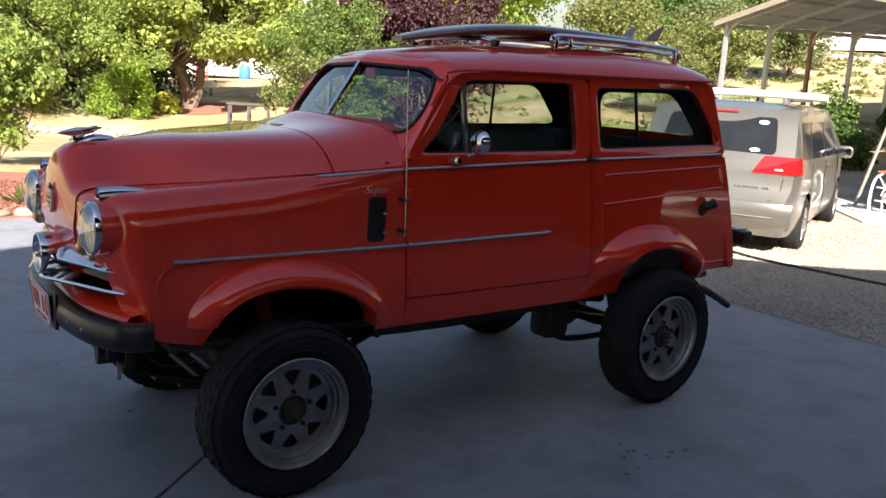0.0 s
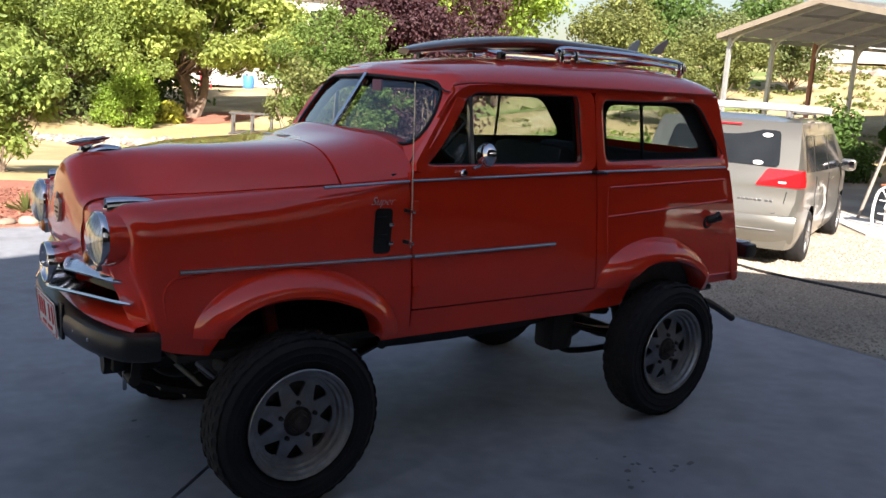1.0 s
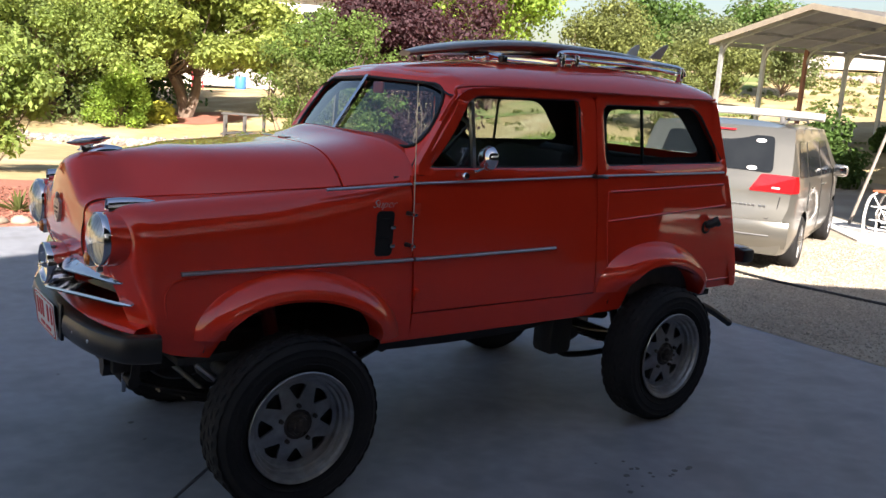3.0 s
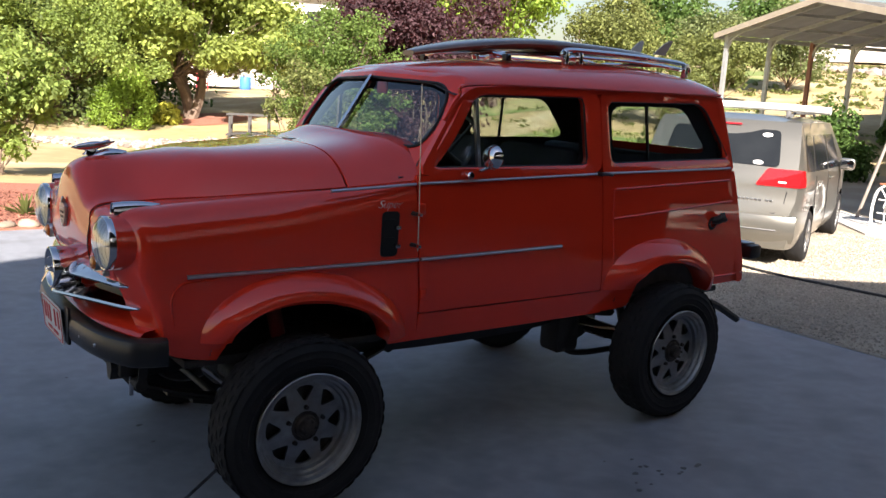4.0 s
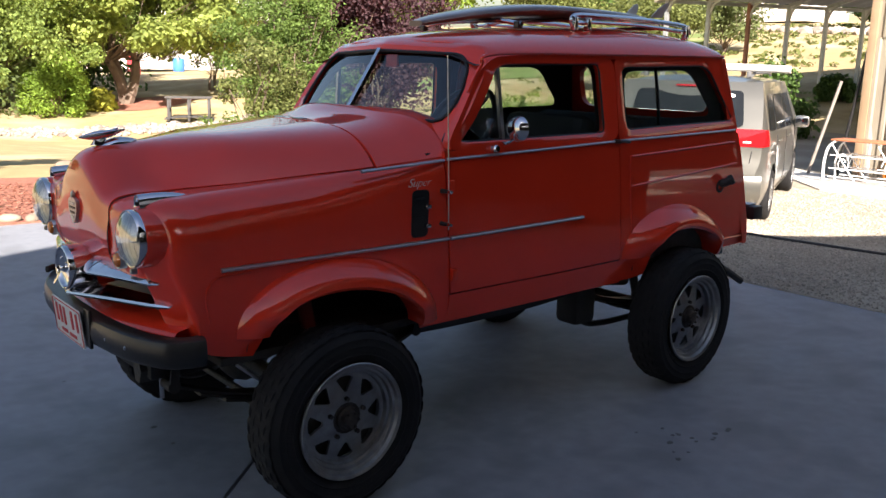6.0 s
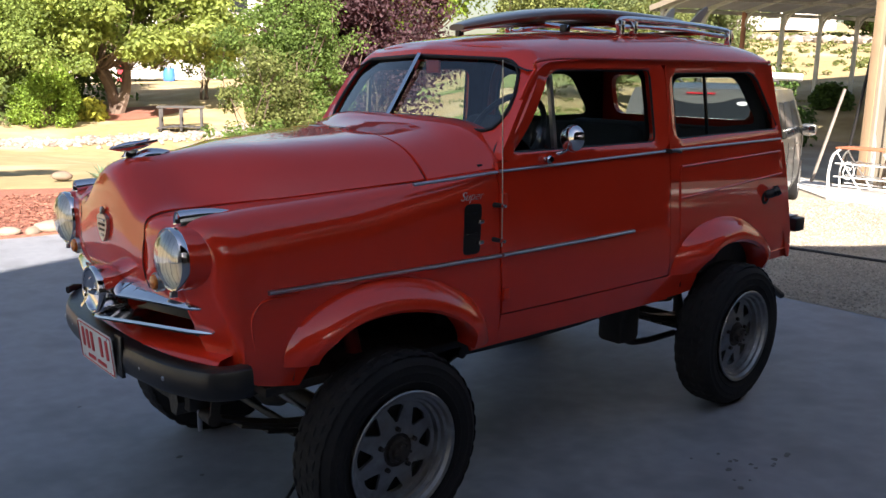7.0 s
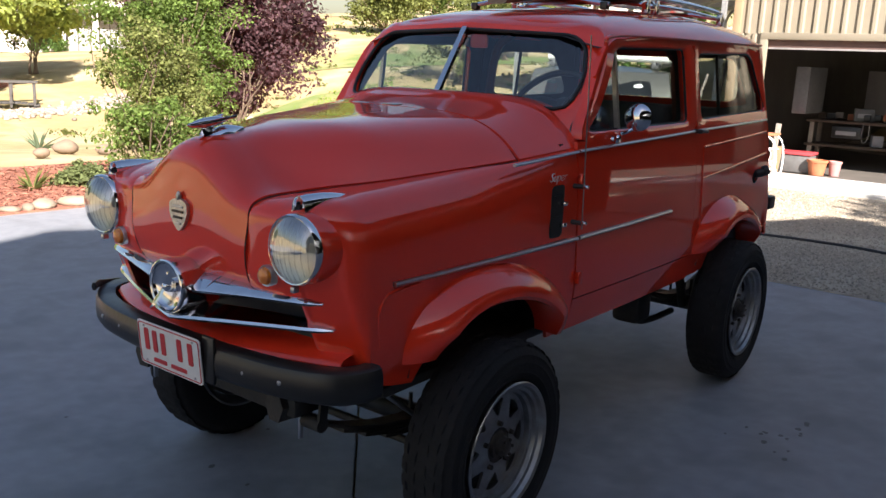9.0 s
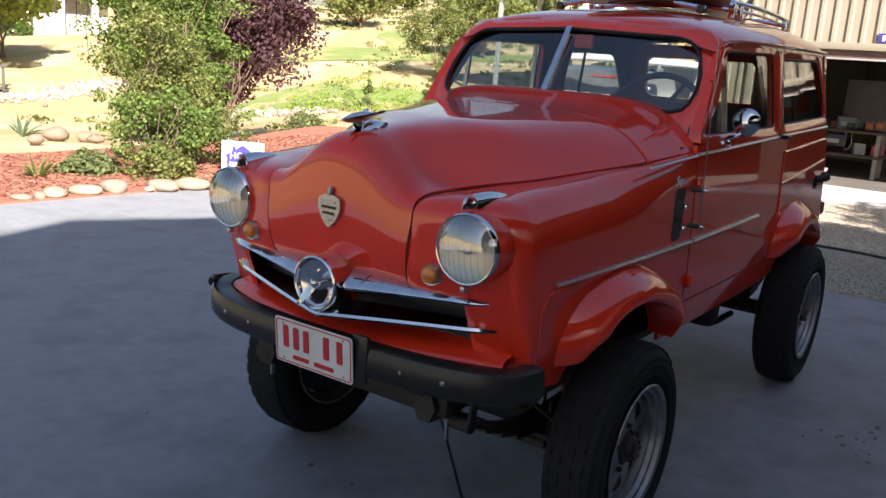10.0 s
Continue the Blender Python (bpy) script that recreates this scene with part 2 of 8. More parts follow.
def beam(bm, a, b, w, h, up=(0, 0, 1)):
    """A square bar from a to b, w wide and h high."""
    a, b, up = Vector(a), Vector(b), Vector(up)
    d = (b - a).normalized()
    s = d.cross(up).normalized() * (w / 2)
    u = s.cross(d).normalized() * (h / 2)
    grid(bm, [[a + s + u, a - s + u, a - s - u, a + s - u], [b + s + u, b - s + u, b - s - u, b + s - u]], close_v=True)
    for p in (a, b):
        bm.faces.new([bm.verts.new(q) for q in (p + s + u, p - s + u, p - s - u, p + s - u)])
    bmesh.ops.remove_doubles(bm, verts=bm.verts, dist=1e-5)
    return bm


def tube(bm, pts, r, n=8, closed=False, flat=1.0):
    """A tube along points; flat squashes it across."""
    pts = [Vector(p) for p in pts]
    rows, up = [], Vector((0.03, 0.02, 1)).normalized()
    for i, p in enumerate(pts):
        a = pts[i - 1] if (i or closed) else pts[0]
        b = pts[(i + 1) % len(pts)] if (i + 1 < len(pts) or closed) else pts[-1]
        d = (b - a).normalized()
        if abs(d.dot(up)) > 0.97:
            s = d.cross(Vector((0, 1, 0.1))).normalized()
        else:
            s = d.cross(up).normalized()
        u = s.cross(d).normalized()
        rows.append([p + r * (math.cos(2 * math.pi * k / n) * s + flat * math.sin(2 * math.pi * k / n) * u) for k in range(n)])
    vs = grid(bm, rows, close_u=closed, close_v=True)
    if not closed:
        bm.faces.new(vs[0][::-1])
        bm.faces.new(vs[-1])
    return bm


def lathe(bm, profile, at=(0, 0, 0), axis="z", n=32, a0=0.0, a1=360.0):
    """Turns (radius, along) pairs round an axis."""
    full = abs(a1 - a0 - 360) < 1e-6
    k = n if full else n + 1
    rows = []
    for i in range(k):
        t = radians(a0 + (a1 - a0) * i / n)
        c, s = math.cos(t), math.sin(t)
        row = []
        for r, h in profile:
            r = max(r, 1e-4)
            q = {"z": (r * c, r * s, h), "y": (r * c, h, r * s), "x": (h, r * c, r * s)}[axis]
            row.append(Vector(q) + Vector(at))
        rows.append(row)
    grid(bm, rows, close_u=full)
    bmesh.ops.remove_doubles(bm, verts=bm.verts, dist=2e-4)
    return bm


def rounded(points, r, n=5):
    """A closed outline with its corners rounded."""
    out, k = [], len(points)
    for i in range(k):
        p, a, b = (Vector(points[j % k]) for j in (i, i - 1, i + 1))
        da, db = (a - p), (b - p)
        rr = min(r, da.length * 0.45, db.length * 0.45)
        pa, pb = p + da.normalized() * rr, p + db.normalized() * rr
        for j in range(n + 1):
            t = j / n
            out.append(pa * (1 - t) ** 2 + p * 2 * t * (1 - t) + pb * t * t)
    return out


def plate_shape(bm, outline, place, depth):
    """A flat outline (2D) given thickness; place(u, v, w) gives the point."""
    a = [bm.verts.new(place(p[0], p[1], 0)) for p in outline]
    b = [bm.verts.new(place(p[0], p[1], depth)) for p in outline]
    bm.faces.new(a)
    bm.faces.new(b[::-1])
    for i in range(len(a)):
        bm.faces.new((a[i], a[i - 1], b[i - 1], b[i]))
    return bm


def lerp(x, xs, ys):
    return float(np.interp(x, xs, ys))


def smooth_curve(pts, n=8):
    """Catmull-Rom through points."""
    p = [Vector(q) for q in pts]
    p = [2 * p[0] - p[1]] + p + [2 * p[-1] - p[-2]]
    out = []
    for i in range(1, len(p) - 2):
        for j in range(n):
            t = j / n
            out.append(0.5 * (2 * p[i] + (p[i + 1] - p[i - 1]) * t + (2 * p[i - 1] - 5 * p[i] + 4 * p[i + 1] - p[i + 2]) * t * t
                              + (3 * p[i] - p[i - 1] - 3 * p[i + 1] + p[i + 2]) * t ** 3))
    out.append(p[-2])
    return out


def cloud(name, verts, faces, mat, parent=None, label=""):
    """A mesh from arrays, for leaves, pebbles and the like."""
    me = bpy.data.meshes.new(name)
    me.from_pydata([tuple(v) for v in verts], [], [tuple(f) for f in faces])
    me.materials.append(mat)
    ob = new(name, me)
    ob.parent = parent
    if label:
        ob["label"] = label
    return ob

# ---- ground ----
YARD = 0.30      # how far the yard lies below the drive


def dell_share(x, y):
    """1 where the garden dips to its dry creek, 0 towards the drive and the yard."""
    a = math.degrees(math.atan2(x + 1.5, y + 2.9))
    k = min(1.0, max(0.0, (46 - a) / 12)) if -60 < a else 0.0
    return k * k * (3 - 2 * k)


def garden(x, y):
    """The plan's place of a garden thing on the dipping land, and how much larger it is there."""
    k = 1 + (lerp(math.hypot(x + 1.5, y + 2.9), (13, 18, 25, 30, 40, 55, 70), (1.0, 1.8, 1.55, 1.4, 1.24, 1.07, 1.0)) - 1) * dell_share(x, y)
    return -1.5 + (x + 1.5) * k, -2.9 + (y + 2.9) * k, k


def hill(x, y):
    """Height of the land: level round the drive, rising to a dry slope past the carport."""
    u = (0.86 * x + 0.32 * y) - 22.0
    v = max(0.0, u)
    z = 8.5 * (v / (v + 26.0)) ** 1.5 * 1.25
    left = max(0.0, y * 0.9 - x * 0.55 - 22)
    z *= 1.0 / (1.0 + 0.20 * left)
    far = math.hypot(x, y)
    z += max(0.0, far - 90) * 0.05
    b = 0.05 * math.sin(x * 0.31 + 1.0) * math.cos(y * 0.27) * min(1.0, max(0.0, (far - 12) / 14))
    k = min(1.0, max(0.0, (x - 4.1) / 4.2)) * min(1.0, max(0.0, (24 - 0.6 * y - 0.55 * x) / 10 + 0.4))
    dip = lerp(math.hypot(x + 1.5, y + 2.9), (13, 18, 23.7, 32.4, 42, 50, 62), (0.0, -0.36, -0.73, -1.20, -0.62, -0.38, 0.0)) * dell_share(x, y)
    return z + b + dip - YARD * k * k * (3 - 2 * k)


def ground_sheet():
    bm = bmesh.new()
    rows = []
    radii = [0.0] + list(np.geomspace(1.5, 900, 60))
    for r in radii[1:]:
        rows.append([Vector((5 + r * math.cos(a), 5 + r * math.sin(a), hill(5 + r * math.cos(a), 5 + r * math.sin(a)) - 0.03)) for a in np.linspace(0, 2 * math.pi, 144, endpoint=False)])
    vs = grid(bm, rows, close_v=True)
    bm.faces.new(vs[0][::-1])
    return tagged(part("ground", bm, M_DRYGRASS), "dry yellow lawn rising to a grassy hillside", "ground", kind="structure")


ground_sheet()


def sheet(name, outline, z, mat, label, category, thick=0.06, kind="structure"):
    bm = bmesh.new()
    plate_shape(bm, outline, lambda u, v, w: Vector((u, v, z - w)), thick)
    return tagged(part(name, bm, mat, smooth=False), label, category, kind=kind)


# the drive's slab in panels with open joints between them
slabs = thing("pavement", (0, 0, 0), "grey concrete drive with saw joints and oil spots", "pavement", kind="structure")
XE = 4.12


def cut(poly, n, c):
    """The part of a convex outline where n.p >= c."""
    out = []
    for a, b in zip(poly, poly[1:] + poly[:1]):
        da, db = n[0] * a[0] + n[1] * a[1] - c, n[0] * b[0] + n[1] * b[1] - c
        if da >= 0:
            out.append(a)
        if da * db < 0:
            k = da / (da - db)
            out.append((a[0] + (b[0] - a[0]) * k, a[1] + (b[1] - a[1]) * k))
    return out


NJ = (-0.67, 0.742)                # across the slanting joint
CJ = NJ[0] * -0.08 + NJ[1] * -0.13
DRIVE = [(-9.0, -4.3), (XE, -4.3), (XE, 4.75), (3.0, 5.2), (2.0, 5.42), (-9.0, 5.60)]
for lo, hi in ((-9.0, CJ - 4.2), (CJ - 4.2, CJ), (CJ, CJ + 4.6), (CJ + 4.6, 20.0)):
    outline = cut(cut(DRIVE, NJ, lo + 0.004), (-NJ[0], -NJ[1]), -(hi - 0.004))
    bm = bmesh.new()
    plate_shape(bm, outline, lambda u, v, w: Vector((u, v, -w)), 0.12)
    es = [e for e in bm.edges if all(abs(v.co.z) < 1e-6 for v in e.verts)]
    bmesh.ops.bevel(bm, geom=es, offset=0.004, segments=2, affect="EDGES")
    part("slab", bm, M_CONCRETE, slabs, smooth=False)
bm = bmesh.new()
box(bm, (-2.5, 0.45, -0.09), (12.9, 9.3, 0.06))
part("joint_base", bm, M_JOINT, slabs, smooth=False)


def blot(at, r, seed):
    rnd = random.Random(seed)
    k = [(at[0] + r * (0.7 + 0.5 * rnd.random()) * math.cos(a), at[1] + 0.8 * r * (0.7 + 0.5 * rnd.random()) * math.sin(a)) for a in np.linspace(0, 2 * math.pi, 12, endpoint=False)]
    bm = bmesh.new()
    plate_shape(bm, rounded(k, r * 0.3, 2), lambda u, v, w: Vector((u, v, 0.0012 - w)), 0.001)
    part("oil_spot", bm, M_STAIN, slabs, smooth=False)


rnd = random.Random(4)
for i in range(16):
    blot((1.40 + rnd.gauss(0, 0.15), -1.06 + rnd.gauss(0, 0.09)), 0.006 + 0.011 * rnd.random(), i)
for i in range(8):
    blot((-0.6 + rnd.gauss(0, 0.5), 0.2 + rnd.gauss(0, 0.7)), 0.006 + 0.010 * rnd.random(), 40 + i)

def laid(name, x0, x1, y0, y1, nx, ny, lift, mat, label, category, left=None):
    """A sheet that follows the land."""
    bm = bmesh.new()
    rows = []
    for i in range(nx + 1):
        x = x0 + (x1 - x0) * i / nx
        top = left(x) if left else y1
        rows.append([Vector((x, y0 + (top - y0) * j / ny, hill(x, y0 + (top - y0) * j / ny) + lift)) for j in range(ny + 1)])
    grid(bm, rows)
    return tagged(part(name, bm, mat), label, category, kind="structure")


laid("gravel_yard", XE + 0.003, 24.0, -16, 0, 50, 40, 0.002, M_GRAVELBED, "pale crushed gravel yard beside the drive", "gravel", lambda x: lerp(x, (4.1, 9.0, 24.0), (4.6, 6.6, 12.5)))
sheet("concrete_apron", [(11.75, -16), (13.73, -16), (13.73, 4.2), (14.6, 5.6), (13.6, 5.2), (11.75, 3.3)], -YARD + 0.03, M_CONCLIGHT, "pale concrete apron along the metal barn", "pavement", 0.12)
sheet("mulch_bed", rounded([(-3.0, 5.65), (3.3, 5.25), (4.2, 4.9), (6.5, 5.8), (10.4, 9.0), (9.6, 9.8), (5.5, 8.2), (2.6, 8.1), (-0.5, 9.4), (-4.5, 9.0)], 0.8, 6), 0.015, M_MULCH,
      "planting bed of red bark mulch", "mulch")


def green_patch(name, c, a, b, turn, label):
    bm = bmesh.new()
    out = []
    for t in np.linspace(0, 2 * math.pi, 40, endpoint=False):
        k = 1 + 0.10 * math.sin(3 * t + c[0]) + 0.07 * math.sin(7 * t)
        u, v = a * k * math.cos(t), b * k * math.sin(t)
        out.append((c[0] + u * math.cos(turn) - v * math.sin(turn), c[1] + u * math.sin(turn) + v * math.cos(turn)))
    rows = []
    for k in (0.02, 0.35, 0.7, 1.0):
        rows.append([Vector((c[0] + (p[0] - c[0]) * k, c[1] + (p[1] - c[1]) * k, hill(c[0] + (p[0] - c[0]) * k, c[1] + (p[1] - c[1]) * k) + 0.012 * (1 - k) - 0.008)) for p in out])
    vs = grid(bm, rows, close_v=True)
    bm.faces.new(vs[0])
    tagged(part(name, bm, M_GREENGRASS), label, "lawn", kind="structure")


green_patch("green_lawn", (20.1, 18.0), 5.6, 2.3, -1.05, "patch of watered green grass on the slope")
green_patch("green_lawn", (27.3, 23.6), 7.0, 2.0, -0.9, "patch of watered green grass on the slope")
green_patch("green_lawn", (40, 27), 12, 3.0, 0.3, "patch of watered green grass on the slope")


def mulch_ring():
    x, y, k = garden(9.2, 25.4)
    bm = bmesh.new()
    rows = []
    for q in (0.02, 0.4, 0.8, 1.0):
        row = []
        for a in np.linspace(0, 2 * math.pi, 30, endpoint=False):
            u, v = x + 2.3 * k * q * math.cos(a), y + 1.6 * k * q * math.sin(a)
            row.append(Vector((u, v, hill(u, v) + 0.06 - 0.07 * q ** 4)))
        rows.append(row)
    vs = grid(bm, rows, close_v=True)
    bm.faces.new(vs[0])
    tagged(part("mulch_ring", bm, M_MULCH), "ring of red mulch round a tree", "mulch", kind="structure")


mulch_ring()

# ---- the lifted wagon ----
car = thing("off_road_wagon", (0, 0, 0), "lifted red two-door vintage wagon with chrome trim on a concrete drive", "car")
GAP = 0.0035


def half_width(x):
    return 0.60 - 0.05 * ((x - 1.3) / 1.75) ** 2


def side_y(x, z):
    y = half_width(x)
    if z < 0.78:
        y -= 0.022 * ((0.78 - z) / 0.2) ** 2
    y -= 0.010 * (max(0.0, z - 0.95) / 0.25) ** 2 if z < 1.2 else 0.010 + (z - 1.2) * 0.13
    return y


def crown(x):
    return lerp(x, (-0.62, -0.5, -0.25, 0.1, 0.26, 0.40, 0.50), (1.18, 1.225, 1.258, 1.283, 1.297, 1.318, 1.345))


def valley_y(x):
    return lerp(x, (-0.62, -0.47, -0.25, 0.15, 0.5), (0.205, 0.262, 0.385, 0.52, 0.572))


def valley_z(x):
    return lerp(x, (-0.62, -0.4, 0.15, 0.5), (1.075, 1.105, 1.158, 1.19))


def door_front(z):
    return lerp(z, (0.55, 1.2), (0.518, 0.468))


def door_rear(z):
    return lerp(z, (0.6, 1.25), (1.532, 1.462))


def tail_x(z):
    return lerp(z, (0.55, 1.22, 1.60), (2.71, 2.475, 2.37))


ARCH_F, ARCH_R = (0.045, 0.305, 0.600, 0.185), (1.995, 0.295, 0.605, 0.178)


def bottom_z(x):
    base = lerp(x, (-0.62, -0.52, -0.41, -0.3, 0.35, 0.44, 1.6, 2.3, 2.7), (0.66, 0.65, 0.60, 0.58, 0.55, 0.553, 0.56, 0.61, 0.61))
    for c, a, z0, b in (ARCH_F, ARCH_R):
        if abs(x - c) < a:
            base = max(base, z0 + b * math.sqrt(1 - ((x - c) / a) ** 2))
    return base


def thicken(bm, d):
    """Turns the open edge of a sheet inward by the way d."""
    es = [e for e in bm.edges if e.is_boundary]
    r = bmesh.ops.extrude_edge_only(bm, edges=es)
    bmesh.ops.translate(bm, vec=d, verts=[g for g in r["geom"] if isinstance(g, bmesh.types.BMVert)])
    return bm


# stations along the front: straight part, then the rounded nose
STATIONS = [(x, 0.0) for x in np.linspace(0.20, -0.47, 16)] + [(-0.47, t) for t in np.linspace(9, 90, 10)]


def nose(x, y, z, turn, s):
    """A point of the front clip's skin, bent round the nose by turn degrees."""
    q = radians(turn)
    k = abs(y) / 0.56
    high = min(1.0, max(0.0, (z - 0.80) / 0.25))
    top = min(1.0, max(0.0, (z - 0.98) / 0.1))
    e = 1 - 0.30 * min(1.0, max(0.0, (0.36 - abs(y)) / 0.10))      # a tighter fold over the middle panel
    e -= 0.18 * math.exp(-((abs(y) - 0.27) / 0.06) ** 2)            # sharpest where the hood meets the fender
    px = x - 0.165 * math.sin(q) ** e * (1 - 0.05 * k)
    px += (0.03 * k ** 2 + 0.055 * k ** 6) * math.sin(q) + 0.36 * max(0.0, 0.90 - z) * math.sin(q)
    pz = z - (0.105 - 0.055 * min(1.0, k * 1.25)) * (1 - max(0.0, math.cos(q)) ** e) * top
    py = abs(y) - 0.055 * k ** 3 * (1 - math.cos(q)) * (0.55 + 0.45 * high)
    return Vector((px, s * py, pz))


def hood_row(x, n=16):
    yv, zv, zc = valley_y(x), valley_z(x), crown(x)
    p = lerp(x, (-0.5, -0.2, 0.2, 0.5), (2.8, 4.0, 4.6, 5.0))
    bell = lerp(x, (-0.47, -0.38, -0.22), (0.80, 0.38, 0.0))       # the nose swells in a soft bell between its shoulders
    return [(yv * k, zv + (zc - zv) * ((1 - bell) * (1 - k ** p) + bell * (0.5 + 0.5 * math.cos(math.pi * min(1.0, k * 1.06) ** 1.15)))) for k in np.linspace(0, 1, n)]


def fender_row(x, n=6):
    yv, zv, w = valley_y(x), valley_z(x), half_width(x)
    ys = max(yv + 0.004, w - 0.115)
    lift = lerp(x, (-0.5, 0.15), (0.012, 0.0))
    row = [(yv + (ys - yv) * k, zv - 0.006 + lift * math.sin(math.pi * 0.5 * min(1, k * 2))) for k in np.linspace(0, 1, n)]
    zt = row[-1][1]
    b = min(1.0, max(0.0, (x - 0.05) / 0.25))
    t0, fall = 52 * b, 0.125 - 0.045 * b
    s0, c0 = math.sin(radians(t0)), math.cos(radians(t0))
    for t in np.linspace(t0 + 0.09 * (90 - t0), 90, 11):
        row.append((ys + (w - ys) * (math.sin(radians(t)) - s0) / (1 - s0), zt - fall * (c0 - math.cos(radians(t))) / c0))
    z1, z0 = zt - fall, bottom_z(x)
    for k in np.linspace(0.08, 1, 12):
        z = z1 + (z0 - z1) * k
        row.append((side_y(x, z) + 0.0, z))
    return row


def hood():
    bm = bmesh.new()
    rows = []
    for x, t in STATIONS:
        half = [(y * 0.985, z) for y, z in hood_row(x)]
        rows.append([nose(x, y, z, t, -1) for y, z in half[::-1]] + [nose(x, y, z, t, 1) for y, z in half[1:]])
    last = rows[-1]
    for k in np.linspace(0.15, 1, 7):
        rows.append([Vector((p.x - 0.012 * math.sin(math.pi * k * 0.8) + 0.02 * k * k, p.y * (1 - 0.05 * k), p.z + (0.868 - p.z) * k)) for p in last])
    grid(bm, rows)
    lid = part("hood", thicken(bm, (0.01, 0, -0.012)), M_RED, car)
    for s in (-1, 1):              # the open joint along the hood's edge
        bm = bmesh.new()
        edge = [nose(x, valley_y(x) * 0.992, valley_z(x) - 0.006, t, s) for x, t in STATIONS]
        foot = edge[-1]
        edge += [Vector((foot.x - 0.012 * math.sin(math.pi * k * 0.8) + 0.02 * k * k + 0.001, foot.y * (1 - 0.05 * k), foot.z + (0.868 - foot.z) * k)) for k in np.linspace(0.15, 1, 7)]
        tube(bm, edge, 0.0016, 6)
        part("hood_joint", bm, M_SEAL, lid)
    bm = bmesh.new()
    rows = []
    for x in np.linspace(0.206, 0.60, 12):
        half = hood_row(x)
        rows.append([Vector((x - 0.09 * (1 - (y / 0.57) ** 2) * (x > 0.3) * (x - 0.3) / 0.3, -y, z)) for y, z in half[::-1]]
                    + [Vector((x - 0.09 * (1 - (y / 0.57) ** 2) * (x > 0.3) * (x - 0.3) / 0.3, y, z)) for y, z in half[1:]])
    grid(bm, rows)
    part("cowl", thicken(bm, (0.0, 0, -0.012)), M_RED, car)


def front_fender(s):
    bm = bmesh.new()
    rows = []
    for x in np.linspace(0.47, 0.21, 6):
        row = []
        for y, z in fender_row(x):
            xe = x + (door_front(z) - GAP - 0.47) * (x - 0.2) / 0.27
            row.append(Vector((xe, s * (y if z > 1.06 else side_y(xe, z)), z)))
        rows.append(row)
    for x, t in STATIONS:
        rows.append([nose(x, y, z, t, s) for y, z in fender_row(x)])
    last, edge = rows[-1][:16], rows[-1][15:]
    for q in edge[1:]:
        k = (q.z - edge[0].z) / (edge[-1].z - edge[0].z)
        row = []
        for j, p in enumerate(last):
            z = p.z + ((0.846 if j < 6 else edge[-1].z) - p.z) * k
            row.append(Vector((p.x + 0.36 * max(0.0, 0.90 - z), p.y, z)))
        d = q - row[15]
        rows.append([p + d * max(0.0, (j - 5) / 10) ** 1.5 for j, p in enumerate(row)])
    top = len(STATIONS) + 6
    grid(bm, rows[:top])
    grid(bm, [rows[top - 1][:16]] + rows[top:])
    bmesh.ops.remove_doubles(bm, verts=bm.verts, dist=5e-4)
    part("front_fender", thicken(bm, (0.004, -s * 0.014, -0.004)), M_RED, car)


def flare(s, c, a_in, z0, b_in, a_out, b_out, c_out):
    """The rounded lip over a wheel."""
    bm = bmesh.new()
    rows = []
    for i in range(33):
        t = radians(180 * i / 32)
        row = []
        for j in range(9):
            k = j / 8
            a, b = a_out + (a_in - a_out) * k, b_out + (b_in - b_out) * k
            cc = c_out + (c - c_out) * k
            x, z = cc - a * math.cos(t), z0 + b * math.sin(t)
            out = 0.082 * math.sin(math.pi * 0.5 * min(1.0, k * 1.12)) ** 0.85 * (0.45 + 0.55 * min(1.0, 2.2 * math.sin(t)))
            z += 0.034 * math.cos(t)
            row.append(Vector((x, s * (side_y(x, max(z, 0.7)) + 0.001 + out), z)))
        x, z = row[-1].x, row[-1].z
        row.append(Vector((x, row[-1].y - s * 0.012, z - 0.012 * math.sin(t))))
        row.append(Vector((x, s * (half_width(x) - 0.05), z + 0.004)))
        rows.append(row)
    grid(bm, rows)
    part("wheel_arch_flare", bm, M_RED, car)


def side_sheet(name, s, xl, xr, zt, zb, nx, nz, off=0.0, label=""):
    bm = bmesh.new()
    rows = []
    for i in range(nx + 1):
        row = []
        for j in range(nz + 1):
            k = j / nz
            xm = xl(1.0) + (xr(1.0) - xl(1.0)) * i / nx
            lo = zb(xm)
            zz = zt + (lo - zt) * k
            x = xl(zz) + (xr(zz) - xl(zz)) * i / nx
            row.append(Vector((x, s * (side_y(x, zz) + off), zz)))
        rows.append(row)
    grid(bm, rows)
    return part(name, thicken(bm, (0, -s * 0.016, 0)), M_RED, car, label)


def ring_frame(name, s, outer, inner, thick, mat, parent, off=0.0):
    """A pillar-and-rail frame round an opening in the side."""
    bm = bmesh.new()
    o = [Vector((p[0], s * (side_y(p[0], p[1]) + off), p[1])) for p in outer]
    i = [Vector((p[0], s * (side_y(p[0], p[1]) + off), p[1])) for p in inner]
    mid = [a.lerp(b, 0.80) for a, b in zip(o, i)]
    step = [p + Vector((0, -s * 0.006, 0)) for p in i]
    d = Vector((0, -s * thick, 0))
    grid(bm, [[p + d for p in o], o, mid, step, [p + d for p in i]], close_v=True)
    return part(name, bm, mat, parent)


